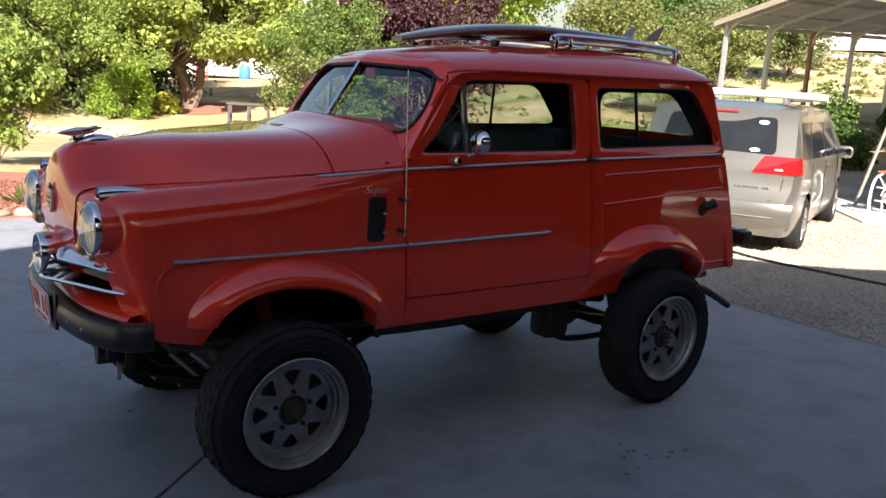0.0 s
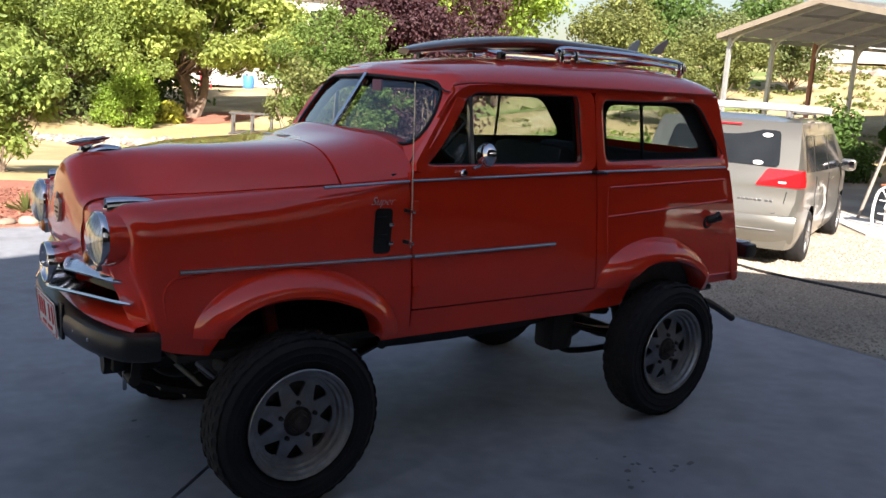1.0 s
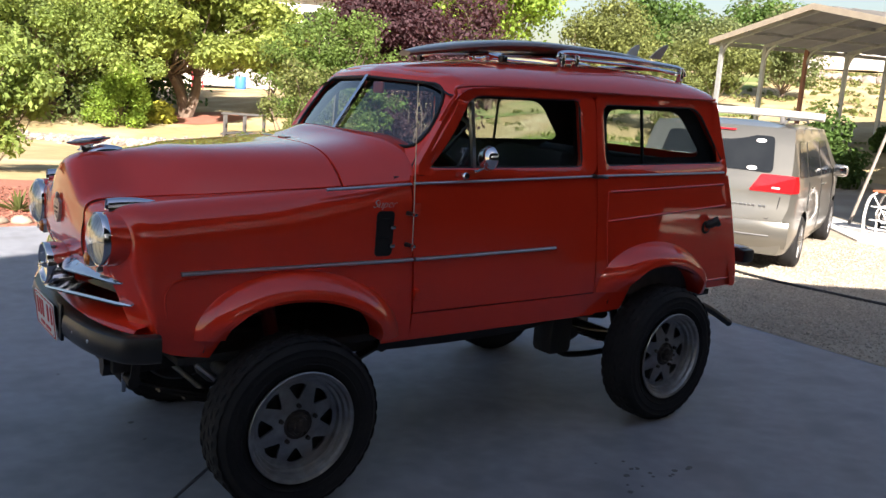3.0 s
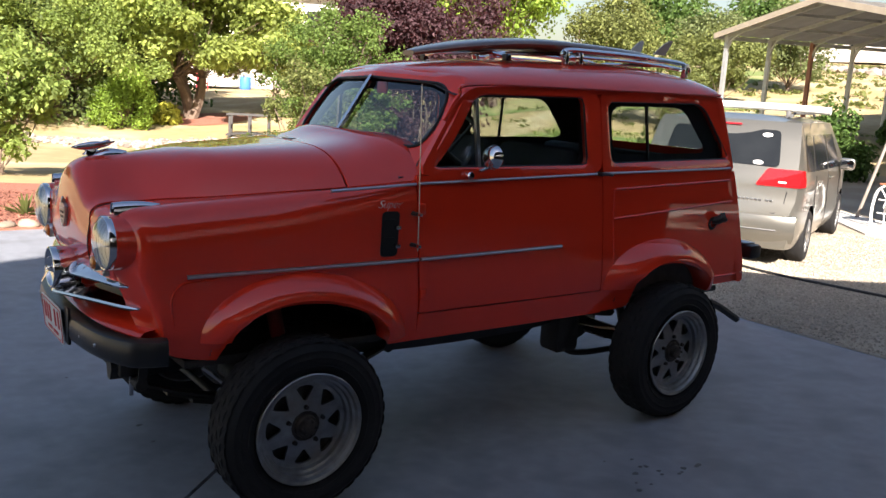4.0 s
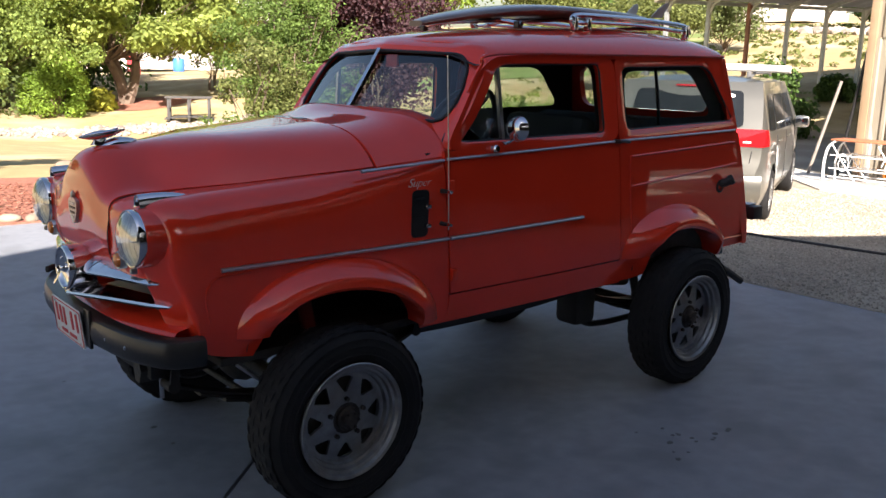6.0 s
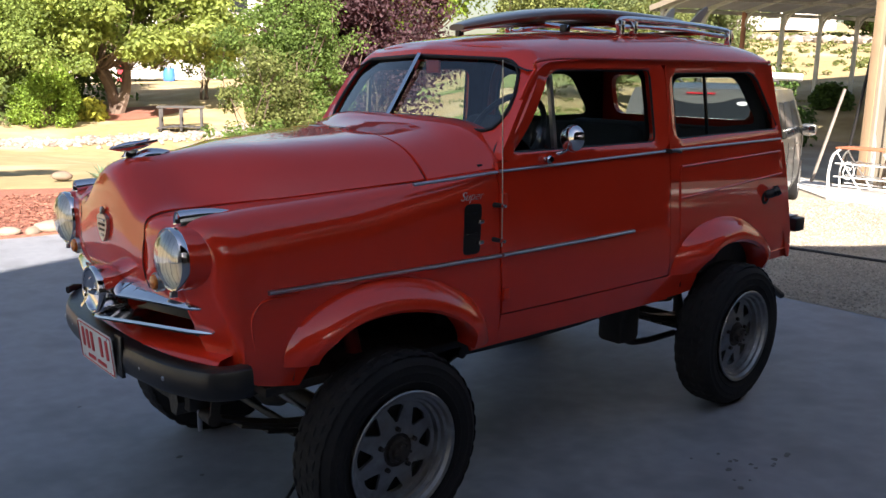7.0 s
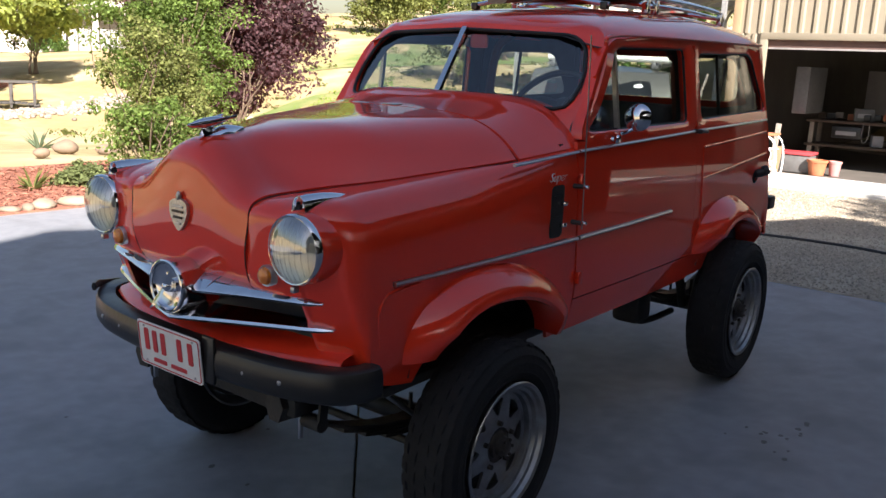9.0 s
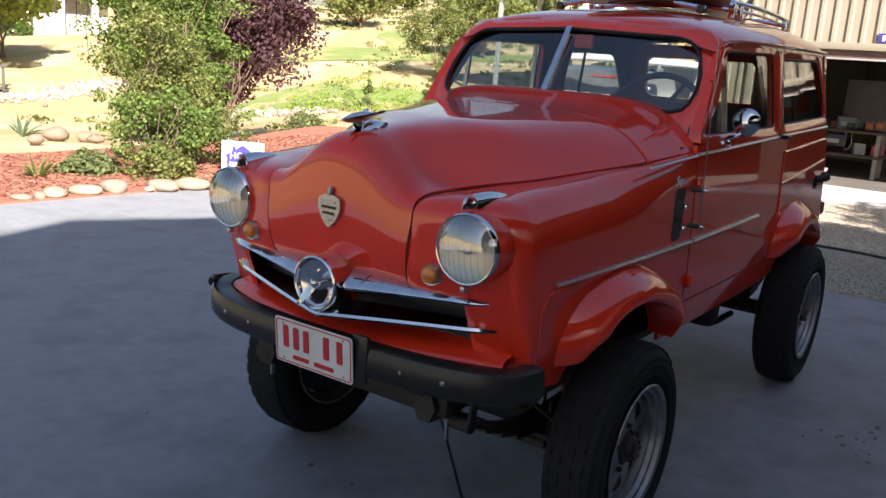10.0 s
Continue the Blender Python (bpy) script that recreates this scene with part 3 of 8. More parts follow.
def pane(name, s, outline, mat, parent, inset):
    bm = bmesh.new()
    plate_shape(bm, outline, lambda u, v, w: Vector((u, s * (side_y(u, v) - inset - w), v)), 0.004)
    ob = part(name, bm, mat, parent, smooth=False)
    ob.visible_shadow = False
    return ob


def resample(outline, n, start):
    """Points evenly along a closed outline, from the one nearest to start."""
    p = [Vector(q) for q in outline]
    k = min(range(len(p)), key=lambda i: (p[i] - Vector(start)).length)
    p = p[k:] + p[:k] + [p[k]]
    d = np.cumsum([0] + [(b - a).length for a, b in zip(p, p[1:])])
    return [Vector((np.interp(t, d, [q.x for q in p]), np.interp(t, d, [q.y for q in p]))) for t in np.linspace(0, d[-1], n, endpoint=False)]


DOOR_WIN = rounded([(0.545, 1.234), (0.742, 1.492), (0.79, 1.520), (1.362, 1.532), (1.385, 1.243)], 0.03)
DOOR_OUT = rounded([(0.472, 1.205), (0.665, 1.495), (0.74, 1.548), (1.452, 1.562), (1.468, 1.205)], 0.06)
QUARTER_WIN = rounded([(1.535, 1.250), (1.512, 1.520), (2.17, 1.536), (2.235, 1.508), (2.438, 1.268)], 0.035)
QUARTER_OUT = rounded([(1.474, 1.205), (1.458, 1.564), (2.33, 1.576), (2.372, 1.558), (2.478, 1.205)], 0.02)


DOOR_LINER = rounded([(0.56, 1.238), (0.748, 1.484), (0.80, 1.510), (1.352, 1.522), (1.375, 1.248)], 0.05)
QUARTER_LINER = rounded([(1.585, 1.285), (1.575, 1.502), (2.10, 1.512), (2.30, 1.295)], 0.07)


def body_side(s):
    front_fender(s)
    flare(s, ARCH_F[0], 0.305, 0.618, 0.164, 0.402, 0.250, 0.048)
    flare(s, ARCH_R[0], 0.295, 0.634, 0.152, 0.425, 0.252, 1.960)
    side_sheet("rocker_panel", s, lambda z: 0.512, lambda z: 1.56, 0.664, lambda x: 0.553, 20, 5)
    d = side_sheet("door", s, lambda z: door_front(z) + GAP, lambda z: door_rear(z) - GAP, 1.206, lambda x: 0.670, 24, 16, 0.002)
    n = 72
    ring_frame("window_frame", s, resample(DOOR_OUT, n, (0.472, 1.205)), resample(DOOR_WIN, n, (0.545, 1.234)), 0.035, M_RED, d, 0.002)
    q = side_sheet("quarter_panel", s, lambda z: door_rear(z) + GAP, tail_x, 1.206, lambda x: bottom_z(x), 40, 16)
    ring_frame("window_frame", s, resample(QUARTER_OUT, n, (1.474, 1.205)), resample(QUARTER_WIN, n, (1.535, 1.25)), 0.035, M_RED, q)
    pane("window_glass", s, DOOR_WIN, M_GLASS, d, 0.018)
    pane("window_glass", s, QUARTER_WIN, M_GLASS, q, 0.018)
    for outline, owner in ((DOOR_WIN, d), (QUARTER_WIN, q)):
        bm = bmesh.new()
        tube(bm, [Vector((p[0], s * (side_y(p[0], p[1]) - 0.010), p[1])) for p in outline], 0.006, 6, True)
        part("window_seal", bm, M_SEAL, owner)
    # dark trim round the openings, on the inner face
    for out, inn, owner in ((DOOR_OUT, DOOR_LINER, d), (QUARTER_OUT, QUARTER_LINER, q)):
        ring_frame("window_liner", s, resample(out, n, out[0]), resample(inn, n, out[0]), 0.004, M_HEADLINER, owner, -0.040)
    # the swing vent's post and the sliding pane's post
    bm = bmesh.new()
    beam(bm, (0.775, s * (side_y(0.775, 1.25) - 0.012), 1.236), (0.765, s * (side_y(0.77, 1.52) - 0.012), 1.508), 0.016, 0.016, (0, 1, 0))
    part("vent_post", bm, M_TRIM, d)
    bm = bmesh.new()
    beam(bm, (1.815, s * (side_y(1.8, 1.26) - 0.030), 1.262), (1.80, s * (side_y(1.8, 1.54) - 0.030), 1.548), 0.010, 0.012, (0, 1, 0))
    part("pane_post", bm, M_SEAL, q)
    # pressed ribs of the quarter
    for z0, z1, x0, x1 in ((1.135, 1.162, 1.56, 2.44), (1.00, 1.052, 1.56, 2.47)):
        bm = bmesh.new()
        pts = [(x, s * (side_y(x, z) + 0.001), z) for x, z in ((x0 + (x1 - x0) * k, z0 + (z1 - z0) * k) for k in np.linspace(0, 1, 14))]
        tube(bm, pts, 0.0055, 6)
        part("pressed_rib", bm, M_RED, q)
    bm = bmesh.new()
    tube(bm, smooth_curve([(1.60, s * (side_y(1.6, 0.74) + .001), 0.74), (1.575, s * (side_y(1.57, 0.9) + .001), 0.90), (1.56, s * (side_y(1.56, 1.0) + .001), 1.0),
                           (1.553, s * (side_y(1.56, 1.13) + .001), 1.135)]), 0.005, 6)
    part("pressed_rib", bm, M_RED, q)
    bm = bmesh.new()
    tube(bm, smooth_curve([(-0.30, s * (side_y(-0.3, 0.87) + .0005), 0.868), (-0.40, s * (side_y(-0.4, 0.86) + .0005), 0.862), (-0.435, s * (side_y(-0.43, 0.85) + .0005), 0.842),
                           (-0.45, s * (side_y(-0.45, 0.8) + .0005), 0.80), (-0.44, s * (side_y(-0.45, 0.7) + .0005), 0.72)]), 0.004, 6)
    part("pressed_rib", bm, M_RED, car)
    # the sill's foot edge behind the wheel
    bm = bmesh.new()
    tube(bm, [(x, s * (side_y(x, 0.66) + 0.002), 0.655) for x in np.linspace(2.36, 2.66, 8)], 0.005, 6)
    part("pressed_rib", bm, M_RED, q)
    # bright mouldings
    def moulding(pts, r=0.0085):
        bm = bmesh.new()
        tube(bm, pts, r, 8, flat=0.75)
        return bm
    part("belt_moulding", moulding([(x, s * (side_y(x, 1.16) + 0.004), 1.155 + (x - 0.11) * 0.058) for x in np.linspace(0.11, door_front(1.17) - 0.006, 8)], 0.0075), M_TRIM, car)
    part("belt_moulding", moulding([(x, s * (side_y(x, 1.19) + 0.006), 1.177 + (x - 0.47) * 0.030) for x in np.linspace(0.476, 1.455, 14)], 0.0075), M_TRIM, d)
    part("belt_moulding", moulding([(x, s * (side_y(x, 1.2) + 0.004), 1.207 + (x - 1.46) * 0.016) for x in np.linspace(1.475, 2.43, 14)], 0.0075), M_TRIM, q)
    part("side_moulding", moulding([(x, s * (side_y(x, 0.88) + 0.004), 0.882 + 0.004 * (x + 0.4)) for x in np.linspace(-0.40, 0.487, 14)], 0.010), M_TRIM, car)
    part("side_moulding", moulding([(x, s * (side_y(x, 0.89) + 0.006), 0.886 + 0.012 * (x - 0.5)) for x in np.linspace(0.497, 1.235, 12)], 0.010), M_TRIM, d)
    # drip rail
    bm = bmesh.new()
    pts = [(1.00, s * (side_y(1.0, 1.57) + 0.008), 1.564)]
    if s < 0:
        pts = [(0.60, s * (side_y(0.60, 1.42) + 0.002), 1.415), (0.665, s * (side_y(0.66, 1.50) + 0.008), 1.508), (0.75, s * (side_y(0.75, 1.56) + 0.012), 1.557)]
    pts = smooth_curve(pts + [(1.45, s * (side_y(1.45, 1.57) + 0.012), 1.573), (2.33, s * (side_y(2.3, 1.58) + 0.010), 1.583)])
    tube(bm, pts, 0.0075, 6)
    part("drip_rail", bm, M_RED, car)
    # door hinges and handle
    for z in (1.08, 0.745):
        bm = bmesh.new()
        box(bm, (door_front(z) + 0.012, s * (side_y(0.5, z) + 0.010), z), (0.03, 0.016, 0.045), 0.005)
        part("hinge", bm, M_RED, d)
    bm = bmesh.new()
    bar(bm, (1.435, s * (side_y(1.43, 1.2) + 0.0), 1.206), (1.435, s * (side_y(1.43, 1.2) + 0.035), 1.206), 0.009)
    tube(bm, [(1.425, s * (side_y(1.43, 1.2) + 0.035), 1.208), (1.46, s * (side_y(1.43, 1.2) + 0.040), 1.208), (1.495, s * (side_y(1.43, 1.2) + 0.034), 1.203)], 0.010, 8, flat=0.7)
    part("door_handle", bm, M_BLACK, d, "black pull handle")


hood()
for side in (-1, 1):
    body_side(side)


def shield_x(y, z):
    return 0.455 + (z - 1.34) * 0.70 + 0.10 * abs(y) + 0.20 * y * y


def windscreen():
    half_in = [(0.012, 1.336), (0.40, 1.306), (0.497, 1.304), (0.514, 1.40), (0.478, 1.515), (0.42, 1.553), (0.012, 1.566)]
    half_out = [(0.0, 1.305), (0.42, 1.282), (0.560, 1.20), (0.575, 1.33), (0.553, 1.50), (0.49, 1.592), (0.0, 1.612)]
    n = 40
    ins, outs = ([Vector(p) for p in rounded(h, 0.05, 5)] for h in (half_in, half_out))
    def along(pts, k):
        d = np.cumsum([0] + [(b - a).length for a, b in zip(pts, pts[1:])])
        t = d[-1] * k
        return np.interp(t, d, [p.x for p in pts]), np.interp(t, d, [p.y for p in pts])
    ia = [Vector(p) for p in half_in[:1]] + ins[6:-6] + [Vector(half_in[-1])]
    oa = [Vector(p) for p in half_out[:1]] + outs[6:-6] + [Vector(half_out[-1])]
    frame_ob = None
    bm = bmesh.new()
    rows = []
    ks = list(np.linspace(0, 1, n))
    for k, s in [(k, -1) for k in ks] + [(k, 1) for k in ks[::-1]]:
        a, b = along(oa, k), along(ia, k)
        p = Vector((shield_x(*a) + 0.012, s * a[0], a[1]))
        q = Vector((shield_x(*b) + 0.004, s * b[0], b[1]))
        m = p.lerp(q, 0.55) + Vector((-0.010, 0, 0.004))
        rows.append([p + Vector((0.05, 0, 0)), p, m, q, q + Vector((0.02, 0, 0))])
    grid(bm, rows, close_u=True)
    bmesh.ops.remove_doubles(bm, verts=bm.verts, dist=1e-4)
    frame_ob = part("windscreen_frame", bm, M_RED, car)
    for s in (-1, 1):
        bm = bmesh.new()
        ring = [along(ia, k) for k in ks]
        rows = []
        for y in np.linspace(0.012, 0.512, 14):
            lo, hi = lerp(y, (0.012, 0.40, 0.495, 0.512), (1.332, 1.302, 1.305, 1.375)), lerp(y, (0.012, 0.42, 0.478, 0.512), (1.568, 1.556, 1.515, 1.41))
            rows.append([Vector((shield_x(y, z) + 0.012, s * y, z)) for z in np.linspace(lo, hi, 6)])
        grid(bm, rows)
        g = part("windscreen_glass", bm, M_SHIELD, frame_ob)
        g.visible_shadow = False
        bm = bmesh.new()
        tube(bm, [(shield_x(*p) + 0.001, s * p[0], p[1]) for p in ring], 0.007, 6)
        part("windscreen_seal", bm, M_SEAL, frame_ob)
    bm = bmesh.new()
    beam(bm, (shield_x(0, 1.335) - 0.004, 0, 1.325), (shield_x(0, 1.57) - 0.004, 0, 1.572), 0.022, 0.016, (1, 0, 0))
    part("windscreen_divider", bm, M_CHROME, frame_ob)
    bm = bmesh.new()
    box(bm, (shield_x(0.0, 1.53) + 0.05, 0.012 * -1 - 0.035, 1.525), (0.008, 0.075, 0.05), 0.008)
    part("rear_view_mirror", bm, M_STICKER, frame_ob, "small red-backed rear view mirror")


windscreen()


def roof():
    bm = bmesh.new()
    rows = []
    for i in range(31):
        u = i / 30
        row = []
        for j in range(41):
            t = -1 + 2 * j / 40
            f = math.sin(t * math.pi / 2)
            x0 = shield_x(abs(f) * 0.5, 1.60) + 0.012
            x1 = 2.41 - 0.075 * abs(f) ** 3
            x = x0 + (x1 - x0) * u
            zd = lerp(x, (0.6, 0.68, 0.80, 1.45, 2.25, 2.36), (1.522, 1.543, 1.556, 1.571, 1.583, 1.572))
            zc = lerp(x, (0.60, 0.68, 0.80, 1.10, 1.78, 2.1, 2.30, 2.39, 2.425), (1.600, 1.627, 1.647, 1.677, 1.708, 1.700, 1.682, 1.655, 1.628))
            w = side_y(x, 1.58) + 0.006 - 0.03 * max(0, (0.75 - x) / 0.15) ** 2
            y = w * math.copysign(abs(f) ** 0.9, f)
            z = zd + (zc - zd) * (max(0.0, 1 - abs(f) ** 2.8)) ** 0.7
            b = max(0.0, 1 - u / 0.16) ** 1.6
            zf = lerp(abs(y), (0.0, 0.30, 0.44, 0.50, 0.535, 0.56), (1.606, 1.601, 1.586, 1.562, 1.53, 1.49))
            row.append(Vector((x + (shield_x(abs(y), zf) + 0.010 - x) * b, y, z + (zf - z) * b)))
        rows.append(row)
    grid(bm, rows)
    bmesh.ops.smooth_vert(bm, verts=[v for v in bm.verts if not v.is_boundary], factor=0.5, use_axis_x=False, use_axis_y=False, use_axis_z=True)
    part("roof", thicken(bm, (0, 0, -0.02)), M_RED, car)
    bm = bmesh.new()
    rows = [[Vector((x, y, lerp(x, (0.6, 1.1, 1.78, 2.3), (1.555, 1.62, 1.645, 1.60)) - 0.05 * (y / 0.52) ** 4)) for y in np.linspace(-0.525, 0.525, 9)] for x in np.linspace(0.66, 2.33, 12)]
    grid(bm, rows)
    part("headliner", bm, M_HEADLINER, car)


def tail():
    def at(y, z):
        return Vector((tail_x(z) - 0.06 * abs(y / 0.58) ** 6 + 0.012, y, z))
    n = 64
    out = resample(rounded([(-0.555, 1.20), (-0.535, 1.585), (0.535, 1.585), (0.555, 1.20)], 0.03), n, (-0.555, 1.2))
    ins = resample(rounded([(-0.42, 1.300), (-0.42, 1.515), (0.42, 1.515), (0.42, 1.300)], 0.06), n, (-0.42, 1.30))
    bm = bmesh.new()
    o, i = [at(*p) for p in out], [at(*p) for p in ins]
    d = Vector((-0.04, 0, 0))
    grid(bm, [[p + d for p in o], o, i, [p + d for p in i]], close_v=True)
    up = part("tail_hatch", bm, M_RED, car)
    bm = bmesh.new()
    bm.faces.new([bm.verts.new(p + d * 0.5) for p in i])
    g = part("hatch_glass", bm, M_GLASS, up)
    g.visible_shadow = False
    bm = bmesh.new()
    grid(bm, [[at(y, z) for y in np.linspace(-0.575, 0.575, 15)] for z in np.linspace(1.196, 0.61, 8)])
    part("tailgate", thicken(bm, (-0.03, 0, 0)), M_RED, car)
    for s in (-1, 1):
        bm = bmesh.new()
        lathe(bm, [(0.0, 0.03), (0.025, 0.028), (0.032, 0.015), (0.034, 0.0)], (tail_x(1.05) - 0.01, s * 0.535, 1.055), "x", 16)
        part("tail_lamp", bm, M_TAIL, car)
    # rear bumper: a short black bar with a pale pad
    bm = bmesh.new()
    box(bm, (2.80, 0, 0.755), (0.10, 1.10, 0.075), 0.014)
    b = part("rear_bumper", bm, M_BLACK, car)
    bm = bmesh.new()
    box(bm, (2.80, 0, 0.797), (0.085, 1.02, 0.006), 0.002)
    part("bumper_step", bm, M_STEEL, b)
    for s in (-1, 1):
        bm = bmesh.new()
        beam(bm, (2.45, s * 0.33, 0.73), (2.77, s * 0.33, 0.745), 0.04, 0.05)
        part("bumper_bracket", bm, M_CHASSIS, b)


roof()
tail()

# ---- wheels ----
def wheel(at, s):
    """A tyre on a galvanised eight-window steel rim; s is the side that its face looks to."""
    hub = new("wheel")
    hub.empty_display_size = 0.1
    hub.parent = car
    hub.matrix_basis = pose(*at, 0, 0, 0 if s < 0 else 180)
    W = 0.165
    bm = bmesh.new()
    h = W / 2
    lathe(bm, [(0.200, -h + 0.022), (0.215, -h + 0.006), (0.231, -h + 0.0010), (0.234, -h - 0.0030), (0.238, -h - 0.0005), (0.255, -h - 0.004), (0.261, -h - 0.0045), (0.264, -h - 0.0062), (0.268, -h - 0.0040), (0.285, -h - 0.002), (0.288, -h - 0.0038), (0.292, -h - 0.001), (0.306, -h + 0.010), (0.317, -h + 0.024),
               (0.320, -h * 0.5), (0.321, 0), (0.320, h * 0.5), (0.317, h - 0.024), (0.306, h - 0.010), (0.285, h + 0.002), (0.255, h + 0.004), (0.215, h - 0.006), (0.200, h - 0.022)], axis="y", n=64)
    tyre = part("tyre", bm, M_RUBBER, hub, "black all-terrain tyre")
    bm = bmesh.new()
    n = 144
    rows = []
    ys = (-h + 0.012, -h * 0.62, -h * 0.58, -h * 0.24, -h * 0.20, h * 0.20, h * 0.24, h * 0.58, h * 0.62, h - 0.012)
    for i in range(n):
        row = []
        for j, y in enumerate(ys):
            a = 2 * math.pi * (i + (1.0 if (j // 2) % 2 else 0.0) + 0.5 * math.sin(j)) / n
            r = (0.3165 if j in (0, 9) else 0.3245) - (0.006 if (i + 2 * (j // 2)) % 4 == 0 else 0.0) - (0.005 if j in (1, 3, 5, 7) and i % 2 else 0)
            row.append(Vector((r * math.cos(a), y, r * math.sin(a))))
        rows.append(row)
    grid(bm, rows, close_u=True)
    part("tread", bm, M_RUBBER, tyre)
    bm = bmesh.new()
    lathe(bm, [(0.150, -0.026), (0.163, -0.030), (0.166, -0.048), (0.175, -0.052), (0.179, -0.066), (0.188, -0.070), (0.193, -0.083), (0.203, -0.088), (0.207, -0.084), (0.200, -0.076),
               (0.190, -0.02), (0.188, 0.05), (0.202, 0.076), (0.205, 0.082), (0.198, 0.080), (0.178, 0.05), (0.172, 0.0), (0.152, -0.020), (0.150, -0.026)], axis="y", n=56)
    rim = part("rim", bm, M_RIM, hub)
    bm = bmesh.new()
    def p(r, deg, y):
        return Vector((r * math.cos(radians(deg)), y, r * math.sin(radians(deg))))
    for i in range(8):
        c = 45 * i
        def yy(r):
            return lerp(r, (0.045, 0.075, 0.115, 0.155), (-0.044, -0.040, -0.032, -0.028))
        for lip in (0.0, 0.005):
            ring_o = [(0.056, c - 22.5), (0.056, c), (0.056, c + 22.5), (0.105, c + 22.5), (0.155, c + 22.5), (0.155, c + 9), (0.155, c), (0.155, c - 9), (0.155, c - 22.5), (0.105, c - 22.5)]
            ring_i = [(0.095, c - 3.5), (0.092, c), (0.095, c + 3.5), (0.118, c + 10), (0.141, c + 14), (0.147, c + 8), (0.148, c), (0.147, c - 8), (0.141, c - 14), (0.118, c - 10)]
            if lip == 0.0:
                grid(bm, [[p(r, a, yy(r)) for r, a in ring_o], [p(r, a, yy(r)) for r, a in ring_i], [p(r, a, yy(r) + 0.010) for r, a in ring_i]], close_v=True)
    bmesh.ops.remove_doubles(bm, verts=bm.verts, dist=1e-4)
    part("wheel_disc", bm, M_RIM, rim)
    bm = bmesh.new()
    lathe(bm, [(0.0, -0.076), (0.022, -0.075), (0.030, -0.069), (0.033, -0.054), (0.041, -0.050), (0.044, -0.040), (0.060, -0.036), (0.060, -0.01)], axis="y", n=24)
    for i in range(6):
        q = p(0.026, 60 * i, -0.073)
        bar(bm, q, q + Vector((0, -0.006, 0)), 0.005, n=6)
    part("hub_cap", bm, M_HUB, rim)
    for i in range(5):
        bm = bmesh.new()
        q = p(0.070, 72 * i + 18, -0.032)
        bar(bm, q, q + Vector((0, -0.020, 0)), 0.0095, 0.008, n=6)
        part("lug_nut", bm, M_HUB, rim)
    bm = bmesh.new()
    lathe(bm, [(0.0, 0.008), (0.150, 0.006), (0.168, 0.014), (0.170, 0.05), (0.12, 0.07), (0.0, 0.07)], axis="y", n=28)
    part("brake_drum", bm, M_CHASSIS, hub)
    return hub


for wx, wy, wz in ((0.0, 0.602, 0.325), (1.992, 0.632, 0.336)):
    for s in (-1, 1):
        wheel((wx, s * wy, wz), s).scale = (wz / 0.325,) * 3

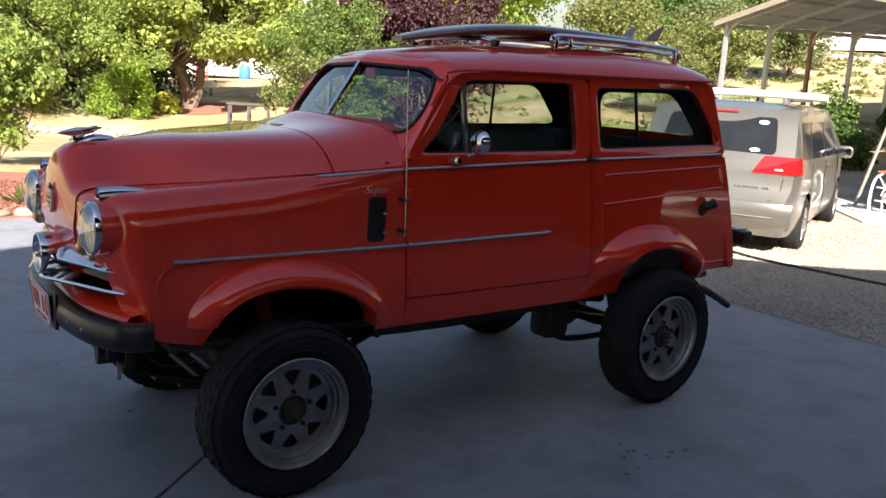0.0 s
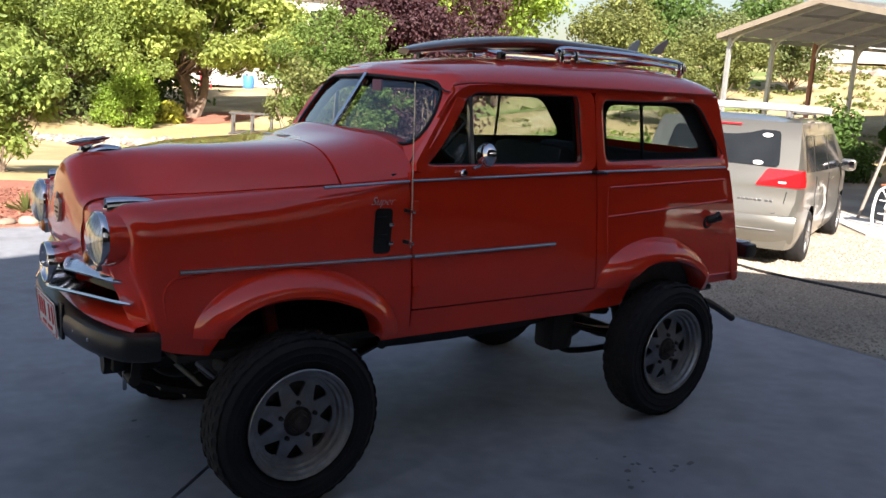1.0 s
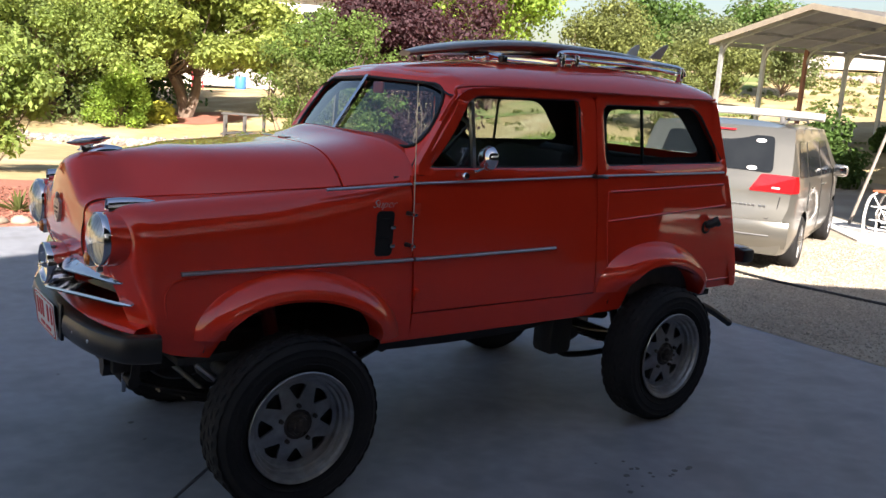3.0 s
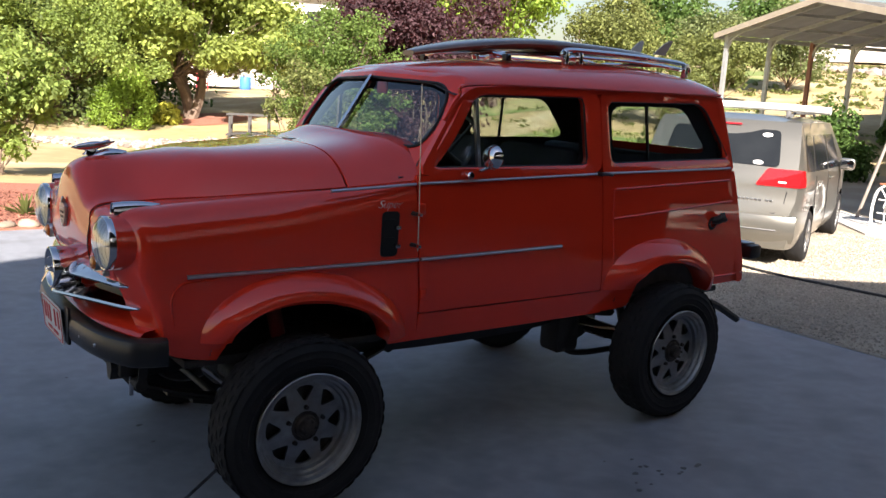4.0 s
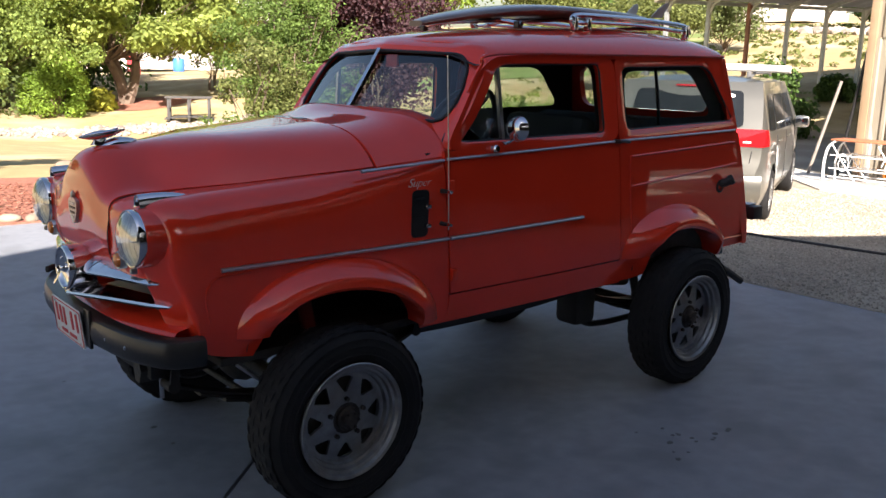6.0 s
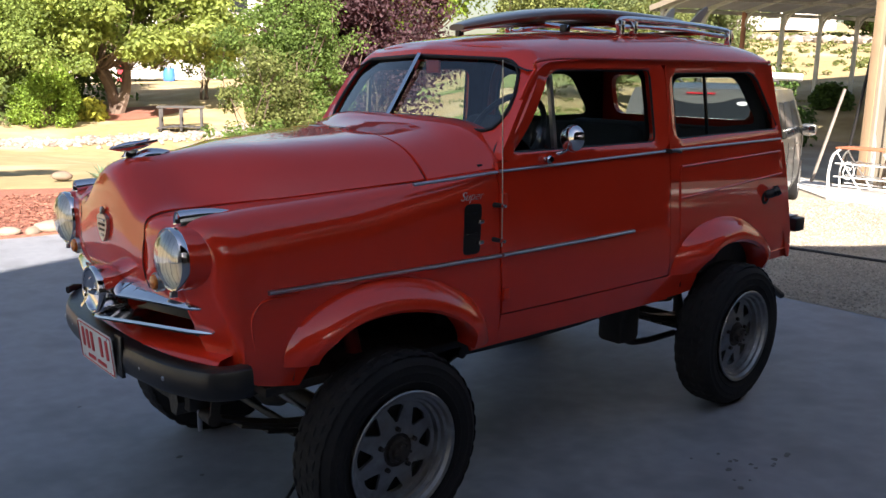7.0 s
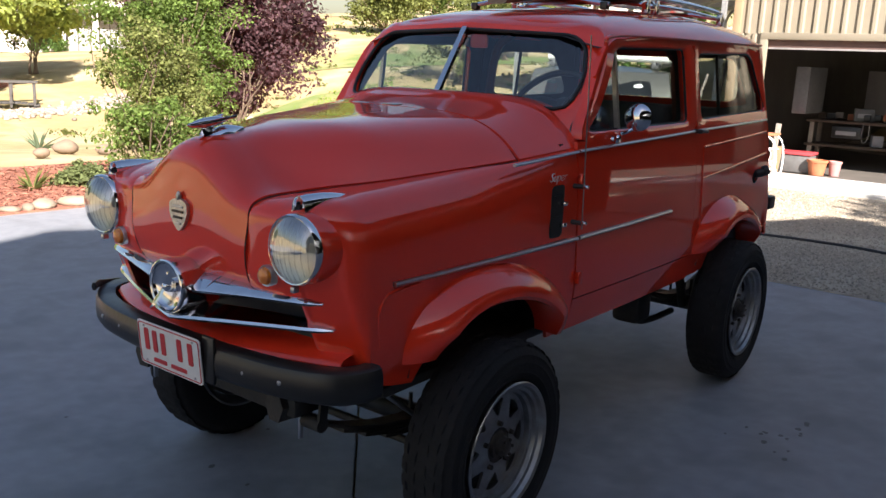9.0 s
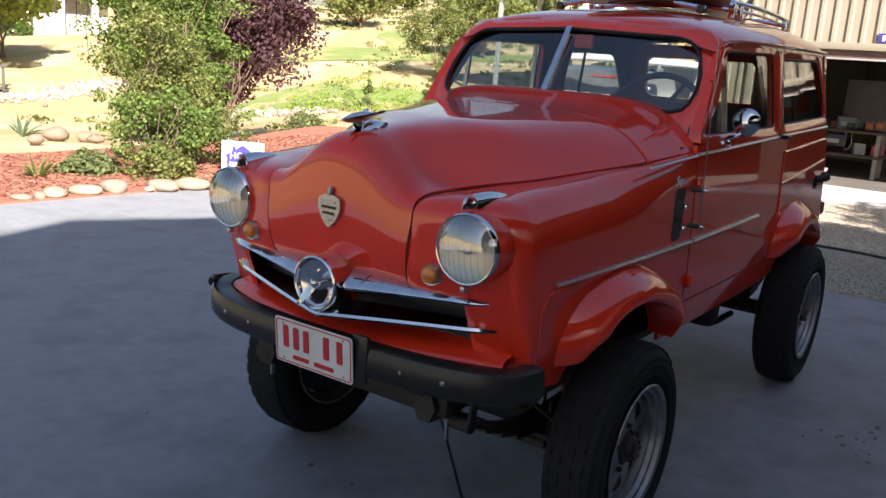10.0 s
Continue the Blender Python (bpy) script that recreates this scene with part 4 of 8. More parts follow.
# ---- the wagon's front ----
def headlamp(s):
    c = Vector((-0.606, s * 0.422, 0.984))
    bm = bmesh.new()
    lathe(bm, [(0.0855, 0.004), (0.0885, -0.002), (0.0900, -0.012), (0.0885, -0.020), (0.086, -0.0225), (0.083, -0.0215), (0.081, -0.016)], c, "x", 40)
    lamp = part("headlamp", bm, M_CHROME, car, "round chrome-rimmed headlamp")
    bm = bmesh.new()
    lathe(bm, [(0.094, 0.070), (0.0905, 0.03), (0.0885, 0.0), (0.085, -0.004)], c, "x", 40)
    part("headlamp_bucket", bm, M_RED, lamp)
    bm = bmesh.new()
    lathe(bm, [(0.083, -0.020), (0.072, -0.033), (0.055, -0.042), (0.030, -0.048), (0.0, -0.050)], c, "x", 36)
    g = part("lens", bm, M_LENS, lamp)
    g.visible_shadow = False
    for k in range(9):
        bm = bmesh.new()
        y = -0.064 + 0.016 * k
        h = math.sqrt(max(0.0, 0.078 ** 2 - y * y)) * 0.96
        pts = []
        for t in np.linspace(-1, 1, 7):
            r = math.hypot(y, h * t)
            pts.append(c + Vector((-0.0505 + 0.03 * (r / 0.083) ** 2.2 + 0.003, y, h * t)))
        tube(bm, pts, 0.0016, 5)
        part("lens_flute", bm, M_FLUTE, g)
    bm = bmesh.new()
    lathe(bm, [(0.084, -0.017), (0.066, -0.009), (0.042, -0.003), (0.018, 0.000), (0.0, 0.001)], c, "x", 36)
    part("reflector", bm, M_MIRRORED, lamp)
    bm = bmesh.new()
    lathe(bm, [(0.0, -0.022), (0.010, -0.020), (0.013, -0.010), (0.013, 0.012)], c, "x", 16)
    part("bulb_shield", bm, M_TRIM, lamp)
    bm = bmesh.new()
    box(bm, c + Vector((-0.012, 0, -0.100)), (0.02, 0.014, 0.016), 0.003)
    part("rim_screw_tab", bm, M_TRIM, lamp)
    # turn signal
    c = Vector((-0.620, s * 0.325, 0.902))
    bm = bmesh.new()
    lathe(bm, [(0.026, 0.05), (0.028, -0.006), (0.026, -0.010), (0.023, -0.009)], c, "x", 24)
    sig = part("turn_signal", bm, M_TRIM, car, "small amber turn signal")
    bm = bmesh.new()
    lathe(bm, [(0.0235, -0.008), (0.020, -0.017), (0.012, -0.021), (0.0, -0.022)], c, "x", 24)
    part("lens", bm, M_AMBER, sig)
    # fender spear: a bright arrow with a hollow nose
    bm = bmesh.new()
    rows = []
    for k in np.linspace(0, 1, 14):
        x, y, z = -0.592 + 0.155 * k, s * (0.405 + 0.012 * k), 1.074 + 0.016 * k
        w, h = 0.036 * (1 - 0.7 * k ** 2.2) + 0.003, 0.036 * (1 - 0.7 * k ** 2.2) + 0.003
        rows.append([Vector((x, y + w * math.cos(a) * 0.62, z + h * max(-0.7, math.sin(a)))) for a in np.linspace(0, 2 * math.pi, 14, endpoint=False)])
    rows.insert(0, [p.lerp(Vector((-0.585, s * 0.405, 1.086)), 0.45) + Vector((0.004, 0, 0)) for p in rows[0]])
    rows.insert(0, [Vector((-0.575, s * 0.405, 1.086)) + (p - Vector((-0.585, s * 0.405, 1.086))) * 0.6 for p in rows[0]])
    vs = grid(bm, rows, close_v=True)
    bm.faces.new(vs[-1])
    bm.faces.new(vs[0])
    spear = part("fender_spear", bm, M_CHROME, car)
    bm = bmesh.new()
    lathe(bm, [(0.006, 0.012), (0.007, 0.000), (0.004, 0.004), (0.0, 0.006)], (-0.594, s * 0.405, 1.084), "x", 14)
    part("spear_mouth", bm, M_SEAL, spear)


for side in (-1, 1):
    headlamp(side)


def bar_wing(y0, y1, x0, x1, z0, z1, depth0, depth1, rise0, rise1):
    """One swept bright bar of the grille, wedge-shaped, from the middle outwards."""
    bm = bmesh.new()
    rows = []
    for k in np.linspace(0, 1, 16):
        y = y0 + (y1 - y0) * k
        x = x0 + (x1 - x0) * (k ** 1.25)
        z = z0 + (z1 - z0) * k + 0.004 * math.sin(math.pi * k)
        d = depth0 + (depth1 - depth0) * k
        up = rise0 + (rise1 - rise0) * k
        t = 1.0 if k < 0.97 else 0.4
        d, x = d * (1 - 0.45 * max(0.0, (k - 0.85) / 0.15) ** 2), x + 0.014 * max(0.0, (k - 0.85) / 0.15) ** 2
        rows.append([Vector((x, y, z - 0.006 * t)), Vector((x - 0.004 * t, y, z)), Vector((x, y, z + 0.007 * t)), Vector((x + d * 0.5, y, z + 0.66 * up * t)), Vector((x + d, y, z + up * t)),
                     Vector((x + d, y, z + (up - 0.014) * t)), Vector((x + d * 0.4, y, z + 0.002))])
    vs = grid(bm, rows, close_v=True)
    bm.faces.new(vs[0])
    bm.faces.new(vs[-1])
    return bm


def grille():
    g = new("grille")
    g.empty_display_size = 0.1
    g.parent = car
    for s in (-1, 1):
        b = part("upper_bar", bar_wing(s * 0.055, s * 0.462, -0.668, -0.575, 0.822, 0.842, 0.062, 0.026, 0.044, 0.020), M_CHROME, g, "swept chrome grille bar")
        for k in (0.16, 0.29, 0.42, 0.55):
            bm = bmesh.new()
            y, x, z, d = s * (0.055 + 0.407 * k), -0.668 + 0.093 * k ** 1.25, 0.822 + 0.020 * k, 0.062 - 0.036 * k
            u = 0.044 - 0.024 * k
            tube(bm, [(x + 0.002, y, z + 0.008), (x + d * 0.5, y + s * 0.006, z + 0.66 * u + 0.0015), (x + d * 0.95, y + s * 0.012, z + 0.97 * u + 0.0015)], 0.002, 6)
            part("rib", bm, M_CHROME, b)
        b = part("lower_bar", bar_wing(s * 0.0, s * 0.474, -0.688, -0.548, 0.738, 0.768, 0.080, 0.036, 0.034, 0.018), M_CHROME, g, "swept chrome grille bar")
        for k in (0.22, 0.34, 0.46, 0.58):
            bm = bmesh.new()
            y, x, z, d = s * 0.474 * k, -0.688 + 0.140 * k ** 1.25, 0.738 + 0.030 * k, 0.080 - 0.044 * k
            u = 0.034 - 0.016 * k
            tube(bm, [(x + 0.002, y, z + 0.008), (x + d * 0.5, y + s * 0.006, z + 0.66 * u + 0.0015), (x + d * 0.95, y + s * 0.012, z + 0.97 * u + 0.0015)], 0.002, 6)
            part("rib", bm, M_CHROME, b)
    bm = bmesh.new()
    grid(bm, [[Vector((-0.515 + 0.08 * abs(y) ** 2, y, z)) for y in np.linspace(-0.47, 0.47, 9)] for z in np.linspace(0.88, 0.70, 4)])
    part("grille_backing", thicken(bm, (0.02, 0, 0)), M_BLACK, g)
    # spinner
    c = Vector((-0.655, 0, 0.824))
    bm = bmesh.new()
    lathe(bm, [(0.070, 0.12), (0.073, 0.05), (0.076, -0.020), (0.0755, -0.038), (0.074, -0.042), (0.070, -0.044), (0.066, -0.042), (0.064, -0.034), (0.058, -0.029), (0.032, -0.024), (0.0, -0.022)], c, "x", 48)
    sp = part("spinner", bm, M_CHROME, g, "round chrome grille spinner")
    bm = bmesh.new()
    lathe(bm, [(0.020, -0.022), (0.017, -0.034), (0.013, -0.044), (0.006, -0.050), (0.0, -0.051)], c, "x", 20)
    part("spinner_cone", bm, M_CHROME, sp)
    for a, reach, out in ((122, 0.046, 0.004), (302, 0.066, 0.020)):
        bm = bmesh.new()
        rows = []
        for k in np.linspace(0, 1, 10):
            r = 0.008 + reach * k
            w = 0.0125 * math.sin(math.pi * (0.18 + 0.78 * k)) ** 0.8
            u = Vector((0, math.cos(radians(a)), math.sin(radians(a))))
            v = Vector((0, -u.z, u.y))
            twist = Vector((0.45 * w, 0, 0))
            p = c + u * r + Vector((-0.044 - out * k, 0, 0))
            rows.append([p + v * w + twist, p + Vector((-0.004, 0, 0)), p - v * w - twist, p + Vector((0.004, 0, 0))])
        vs = grid(bm, rows, close_v=True)
        bm.faces.new(vs[0]), bm.faces.new(vs[-1])
        part("propeller_blade", bm, M_CHROME, sp)


grille()


def front_sheet():
    # red apron under the bars
    bm = bmesh.new()
    rows = []
    for y in np.linspace(-0.50, 0.50, 23):
        k = abs(y) / 0.50
        xf = -0.625 + 0.09 * k ** 2.5
        rows.append([Vector((-0.50, y, 0.722)), Vector((xf + 0.06, y, 0.705)), Vector((xf + 0.012, y, 0.694)), Vector((xf, y, 0.680)), Vector((xf + 0.02, y, 0.600)), Vector((xf + 0.06, y, 0.585))])
    grid(bm, rows)
    part("front_apron", bm, M_RED, car)
    # bumper: a pressed black channel that wraps round the corners
    bm = bmesh.new()
    rows = []
    plan = smooth_curve([(-0.47, 0.585, 0), (-0.525, 0.575, 0), (-0.59, 0.53, 0), (-0.645, 0.40, 0), (-0.672, 0.20, 0), (-0.678, 0.0, 0), (-0.672, -0.20, 0), (-0.645, -0.40, 0), (-0.59, -0.53, 0), (-0.525, -0.575, 0), (-0.47, -0.585, 0)], 6)
    mid = Vector((-0.40, 0, 0))
    for i, p in enumerate(plan):
        a, b = plan[max(0, i - 1)], plan[min(len(plan) - 1, i + 1)]
        d = (b - a).normalized()
        n = Vector((d.y, -d.x, 0))
        if n.dot(p - mid) < 0:
            n = -n
        prof = [(-0.055, 0.683), (-0.012, 0.686), (-0.002, 0.680), (0.004, 0.664), (0.006, 0.640), (0.004, 0.614), (-0.003, 0.600), (-0.014, 0.594), (-0.05, 0.594), (-0.05, 0.602), (-0.014, 0.606), (-0.008, 0.640), (-0.012, 0.676), (-0.055, 0.676)]
        lift = max(0.0, (p.y - 0.50) / 0.08) * 0.012
        rows.append([p + n * u + Vector((0, 0, v + (lift if v > 0.65 else 0))) for u, v in prof])
    vs = grid(bm, rows, close_v=True)
    bm.faces.new(vs[0]), bm.faces.new(vs[-1])
    bumper = part("front_bumper", bm, M_BLACK, car, "black pressed-steel bumper")
    bm = bmesh.new()
    tube(bm, [(-0.475, 0.588, 0.684), (-0.53, 0.579, 0.690), (-0.575, 0.552, 0.702), (-0.60, 0.53, 0.70)], 0.008, 6, flat=1.8)
    part("bumper_end_lip", bm, M_BLACK, bumper)
    for y in (-0.28, 0.28, -0.40, 0.40):
        bm = bmesh.new()
        x = lerp(abs(y), (0.0, 0.2, 0.4, 0.53), (-0.684, -0.678, -0.651, -0.596))
        lathe(bm, [(0.0, -0.004), (0.005, -0.003), (0.007, 0.0), (0.007, 0.006)], (x, y, 0.642), "x", 10)
        part("bolt", bm, M_TRIM, bumper)
    # number plate, its signs as plain bars
    lean = Matrix.Translation((-0.692, 0.0, 0.638)) @ Matrix.Rotation(radians(-5), 4, "Y")
    def pl(u, v, w):
        return lean @ Vector((w, -u, v))
    bm = bmesh.new()
    plate_shape(bm, rounded([(-0.142, -0.066), (0.142, -0.066), (0.142, 0.066), (-0.142, 0.066)], 0.012, 4), lambda u, v, w: pl(u, v, w), 0.003)
    plate = part("number_plate", bm, M_PLATE, car, "white plate with red bars")
    bm = bmesh.new()
    tube(bm, [pl(p[0], p[1], -0.001) for p in rounded([(-0.136, -0.060), (0.136, -0.060), (0.136, 0.060), (-0.136, 0.060)], 0.010, 4)], 0.0016, 5, True)
    part("plate_border", bm, M_PLATERED, plate)
    for u in (-0.100, -0.062, -0.024, 0.050, 0.098):
        bm = bmesh.new()
        plate_shape(bm, rounded([(u - 0.010, -0.018), (u + 0.010, -0.018), (u + 0.010, 0.046), (u - 0.010, 0.046)], 0.004, 2), lambda a, b, w: pl(a, b, w - 0.0022), 0.002)
        part("sign_bar", bm, M_PLATERED, plate)
    for u0, u1 in ((-0.075, -0.015), (0.005, 0.075)):
        bm = bmesh.new()
        plate_shape(bm, rounded([(u0, -0.048), (u1, -0.048), (u1, -0.036), (u0, -0.036)], 0.003, 2), lambda a, b, w: pl(a, b, w - 0.0022), 0.002)
        part("sign_bar", bm, M_PLATERED, plate)
    for u in (-0.11, 0.11):
        for v in (-0.052, 0.052):
            bm = bmesh.new()
            q = pl(u, v, -0.001)
            lathe(bm, [(0.0, -0.003), (0.003, -0.002), (0.004, 0.001)], q, "x", 8)
            part("plate_screw", bm, M_TRIM, plate)
    bm = bmesh.new()
    box(bm, (-0.676, -0.155, 0.648), (0.012, 0.05, 0.13), 0.004)
    box(bm, (-0.680, 0.0, 0.640), (0.010, 0.20, 0.10), 0.004)
    part("plate_bracket", bm, M_BLACK, plate)
    # shield badge
    out = [(-0.030, 0.030), (-0.012, 0.040), (0.012, 0.040), (0.030, 0.030), (0.031, 0.0), (0.018, -0.030), (0.0, -0.050), (-0.018, -0.030), (-0.031, 0.0)]
    bm = bmesh.new()
    plate_shape(bm, rounded(out, 0.006, 2), lambda u, v, w: Vector((-0.652 + w, -1.25 * u, 1.018 + v)), 0.014)
    badge = part("shield_badge", bm, M_BADGE, car, "small worn chrome shield badge")
    for v, wd in ((0.020, 0.046), (0.006, 0.050), (-0.010, 0.040), (-0.026, 0.024)):
        bm = bmesh.new()
        box(bm, (-0.6535, 0, 1.018 + v), (0.003, wd, 0.007), 0.001)
        part("badge_bar", bm, M_HUB if v in (0.006, -0.010) else M_TRIM, badge)
    bm = bmesh.new()
    lathe(bm, [(0.0, 0.014), (0.005, 0.010), (0.008, 0.0), (0.006, -0.010), (0.003, -0.014)], (-0.648, 0, 1.066), "z", 12)
    part("badge_finial", bm, M_BADGE, badge)
    # winged hood ornament: a tapered plinth, a stalk and a bird with swept wings
    bm = bmesh.new()
    rows = []
    for k in np.linspace(0, 1, 12):
        x = -0.600 + 0.175 * k
        w = 0.026 * math.sin(math.pi * min(1, 0.12 + 0.88 * k)) ** 0.7 + 0.001
        z0 = crown(x) - 0.004
        h = 0.004 + 0.026 * math.sin(math.pi * (0.1 + 0.85 * k)) ** 0.8
        rows.append([Vector((x, w * math.cos(a), z0 + h * max(0.0, math.sin(a)))) for a in np.linspace(0, math.pi, 9)])
    grid(bm, rows)
    orn = part("hood_ornament", bm, M_CHROME, car, "chrome winged hood ornament")
    bm = bmesh.new()
    wing = [(-0.612, 0.0), (-0.575, 0.014), (-0.530, 0.020), (-0.462, 0.046), (-0.440, 0.048), (-0.478, 0.016), (-0.470, 0.0), (-0.478, -0.016), (-0.440, -0.048), (-0.462, -0.046), (-0.530, -0.020), (-0.575, -0.014)]
    plate_shape(bm, wing, lambda u, v, w: Vector((-0.54 + 0.74 * (u + 0.53), 0.62 * v, 1.255 + 0.09 * (u + 0.6) + 0.22 * abs(v) - w)), 0.008)
    bmesh.ops.bevel(bm, geom=bm.edges[:], offset=0.0015, segments=1, affect="EDGES")
    part("wing", bm, M_CHROME, orn, smooth=False)
    bm = bmesh.new()
    rows = []
    for k in np.linspace(0, 1, 12):
        r = 0.0135 * math.sin(math.pi * (0.03 + 0.90 * k)) ** 0.9
        x, z = -0.617 + 0.135 * k, 1.252 + 0.014 * k
        rows.append([Vector((x, r * math.cos(a), z + (1.05 if math.sin(a) > 0 else 1.25) * r * math.sin(a))) for a in np.linspace(0, 2 * math.pi, 12, endpoint=False)])
    vs = grid(bm, rows, close_v=True)
    bm.faces.new(vs[0]), bm.faces.new(vs[-1])
    part("bird_body", bm, M_CHROME, orn)
    bm = bmesh.new()
    rows = [[Vector((-0.548 + lx * math.cos(a), ly * math.sin(a), z)) for a in np.linspace(0, 2 * math.pi, 14, endpoint=False)] for z, lx, ly in ((1.226, 0.034, 0.013), (1.236, 0.024, 0.009), (1.250, 0.020, 0.007))]
    grid(bm, rows, close_v=True)
    part("stalk", bm, M_CHROME, orn)


front_sheet()


# ---- the wagon's flank ----
def flank():
    s = -1
    y = lambda x, z: s * (side_y(x, z))
    # black louvre recess with bright catches
    bm = bmesh.new()
    out = rounded([(0.318, 0.905), (0.392, 0.905), (0.398, 1.075), (0.322, 1.075)], 0.018, 4)
    plate_shape(bm, out, lambda u, v, w: Vector((u, y(u, v) - 0.002 + w, v)), 0.006)
    vent = part("side_vent", bm, M_BLACK, car, "black oblong side vent")
    for z in (0.945, 1.015):
        bm = bmesh.new()
        box(bm, (0.385, y(0.38, z) - 0.010, z), (0.022, 0.018, 0.014), 0.003)
        part("catch", bm, M_CHROME, vent)
        bm = bmesh.new()
        box(bm, (0.352, y(0.35, z) - 0.006, z + 0.03), (0.045, 0.008, 0.004), 0.001)
        part("louvre", bm, M_SEAL, vent)
    # aerial on two stand-offs
    bm = bmesh.new()
    tube(bm, [(0.462, y(0.46, 0.93) - 0.035, 0.925), (0.460, y(0.46, 1.1) - 0.035, 1.10), (0.448, y(0.45, 1.1) - 0.028, 1.545)], 0.0021, 6)
    ant = part("aerial", bm, M_TRIM, car, "thin chrome whip aerial")
    for z in (0.945, 1.065):
        bm = bmesh.new()
        bar(bm, (0.455, y(0.45, z) + 0.004, z), (0.460, y(0.45, z) - 0.034, z), 0.009, 0.007)
        part("stand_off", bm, M_BLACK, ant)
        bm = bmesh.new()
        lathe(bm, [(0.0, -0.012), (0.006, -0.010), (0.008, 0.0), (0.006, 0.010), (0.0, 0.012)], (0.461, y(0.46, z) - 0.040, z), "y", 10)
        part("clamp", bm, M_CHROME, ant)
    # script badge in round wire letters
    cu = bpy.data.curves.new("script", "FONT")
    cu.body, cu.size, cu.shear, cu.extrude, cu.offset, cu.space_character = "Super", 0.043, 0.45, 0.0016, -0.0010, 1.0
    tmp = new("script_tmp", cu)
    bpy.context.view_layer.update()
    me = bpy.data.meshes.new_from_object(tmp.evaluated_get(bpy.context.evaluated_depsgraph_get()))
    bpy.data.objects.remove(tmp)
    me.materials.append(M_SCRIPT)
    ob = new("script_badge", me)
    ob.parent = car
    ob["label"] = "bright script lettering"
    ob.matrix_basis = Matrix.Translation((0.300, y(0.35, 1.1) - 0.0035, 1.088)) @ Matrix.Rotation(radians(90), 4, "X")
    # door mirror: a round chrome head on a bent arm
    bm = bmesh.new()
    lathe(bm, [(0.0, 0.034), (0.018, 0.032), (0.036, 0.025), (0.047, 0.012), (0.050, 0.0), (0.047, -0.006), (0.0, -0.007)], (0, 0, 0), "x", 28)
    m = part("door_mirror", bm, M_CHROME, car, "round chrome door mirror")
    m.matrix_basis = pose(0.795, -0.632, 1.281, 0, 0, 180 + 8)
    bm = bmesh.new()
    tube(bm, smooth_curve([(0.765, y(0.79, 1.2) - 0.002, 1.222), (0.77, -0.61, 1.230), (0.782, -0.628, 1.248), (0.792, -0.632, 1.268)], 4), 0.006, 6)
    part("mirror_arm", bm, M_CHROME, car)
    # push-button door knob
    bm = bmesh.new()
    lathe(bm, [(0.0, -0.030), (0.012, -0.029), (0.016, -0.022), (0.013, -0.014), (0.008, -0.010), (0.010, 0.0), (0.014, 0.002)], (0.708, y(0.7, 1.2), 1.207), "y", 16)
    part("door_knob", bm, M_CHROME, car)
    # fuel filler: a black pipe with a cap at a slant
    bm = bmesh.new()
    tube(bm, [(2.335, y(2.33, 0.95) + 0.01, 0.955), (2.345, y(2.33, 0.95) - 0.02, 0.962), (2.360, y(2.33, 0.95) - 0.036, 0.975)], 0.021, 12)
    f = part("fuel_filler", bm, M_BLACK, car)
    bm = bmesh.new()
    bar(bm, (2.356, y(2.33, 0.95) - 0.032, 0.972), (2.368, y(2.33, 0.95) - 0.046, 0.982), 0.027, 0.024, 14)
    part("filler_cap", bm, M_BLACK, f)
    bm = bmesh.new()
    lathe(bm, [(0.032, 0.004), (0.034, -0.004), (0.022, -0.008)], (2.322, y(2.33, 0.95), 0.943), "y", 16)
    part("filler_collar", bm, M_SEAL, f)
    # windscreen sticker and cowl spots of light metal
    bm = bmesh.new()
    for q in (0.16, 0.02):
        bm = bmesh.new()
        box(bm, (0.235, q, crown(0.24) + 0.001 - 0.02 * q), (0.03, 0.07, 0.004), 0.0015)
        part("washer_nozzle", bm, M_TRIM, car)


flank()


# ---- roof rack and board ----
rack = new("roof_rack")
rack.empty_display_size = 0.1
rack.parent = car
for s in (-1, 1):
    y = s * 0.325
    bm = bmesh.new()
    tube(bm, smooth_curve([(1.43, y, 1.695), (1.418, y, 1.725), (1.45, y, 1.740), (1.55, y, 1.744), (1.9, y, 1.745), (2.22, y, 1.736), (2.31, y, 1.723), (2.335, y, 1.695)], 5), 0.0115, 8)
    part("side_rail", bm, M_CHROME, rack, "polished tubular roof rail")
    bm = bmesh.new()
    tube(bm, [(1.43, y, 1.705), (1.55, y, 1.715), (1.9, y, 1.718), (2.32, y, 1.705)], 0.007, 8)
    part("side_rail", bm, M_CHROME, rack)
    for x in (1.44, 1.53, 2.30):
        bm = bmesh.new()
        zr = lerp(x, (1.1, 1.78, 2.1, 2.3), (1.66, 1.69, 1.685, 1.665))
        box(bm, (x, y, (zr + 1.735) / 2), (0.022, 0.03, 1.735 - zr), 0.004)
        part("rail_foot", bm, M_CHROME, rack)
for x in (1.10, 1.50, 2.26):
    bm = bmesh.new()
    zb = lerp(x, (0.9, 1.5, 2.3), (1.695, 1.728, 1.722))
    tube(bm, [(x, -0.33, zb - 0.02), (x, -0.2, zb), (x, 0.2, zb), (x, 0.33, zb - 0.02)], 0.010, 8)
    part("cross_bar", bm, M_CHROME, rack)
    if x < 1.2:
        for s in (-1, 1):
            bm = bmesh.new()
            box(bm, (x, s * 0.31, zb - 0.022), (0.03, 0.03, 0.03), 0.004)
            part("rail_foot", bm, M_BLACK, rack)


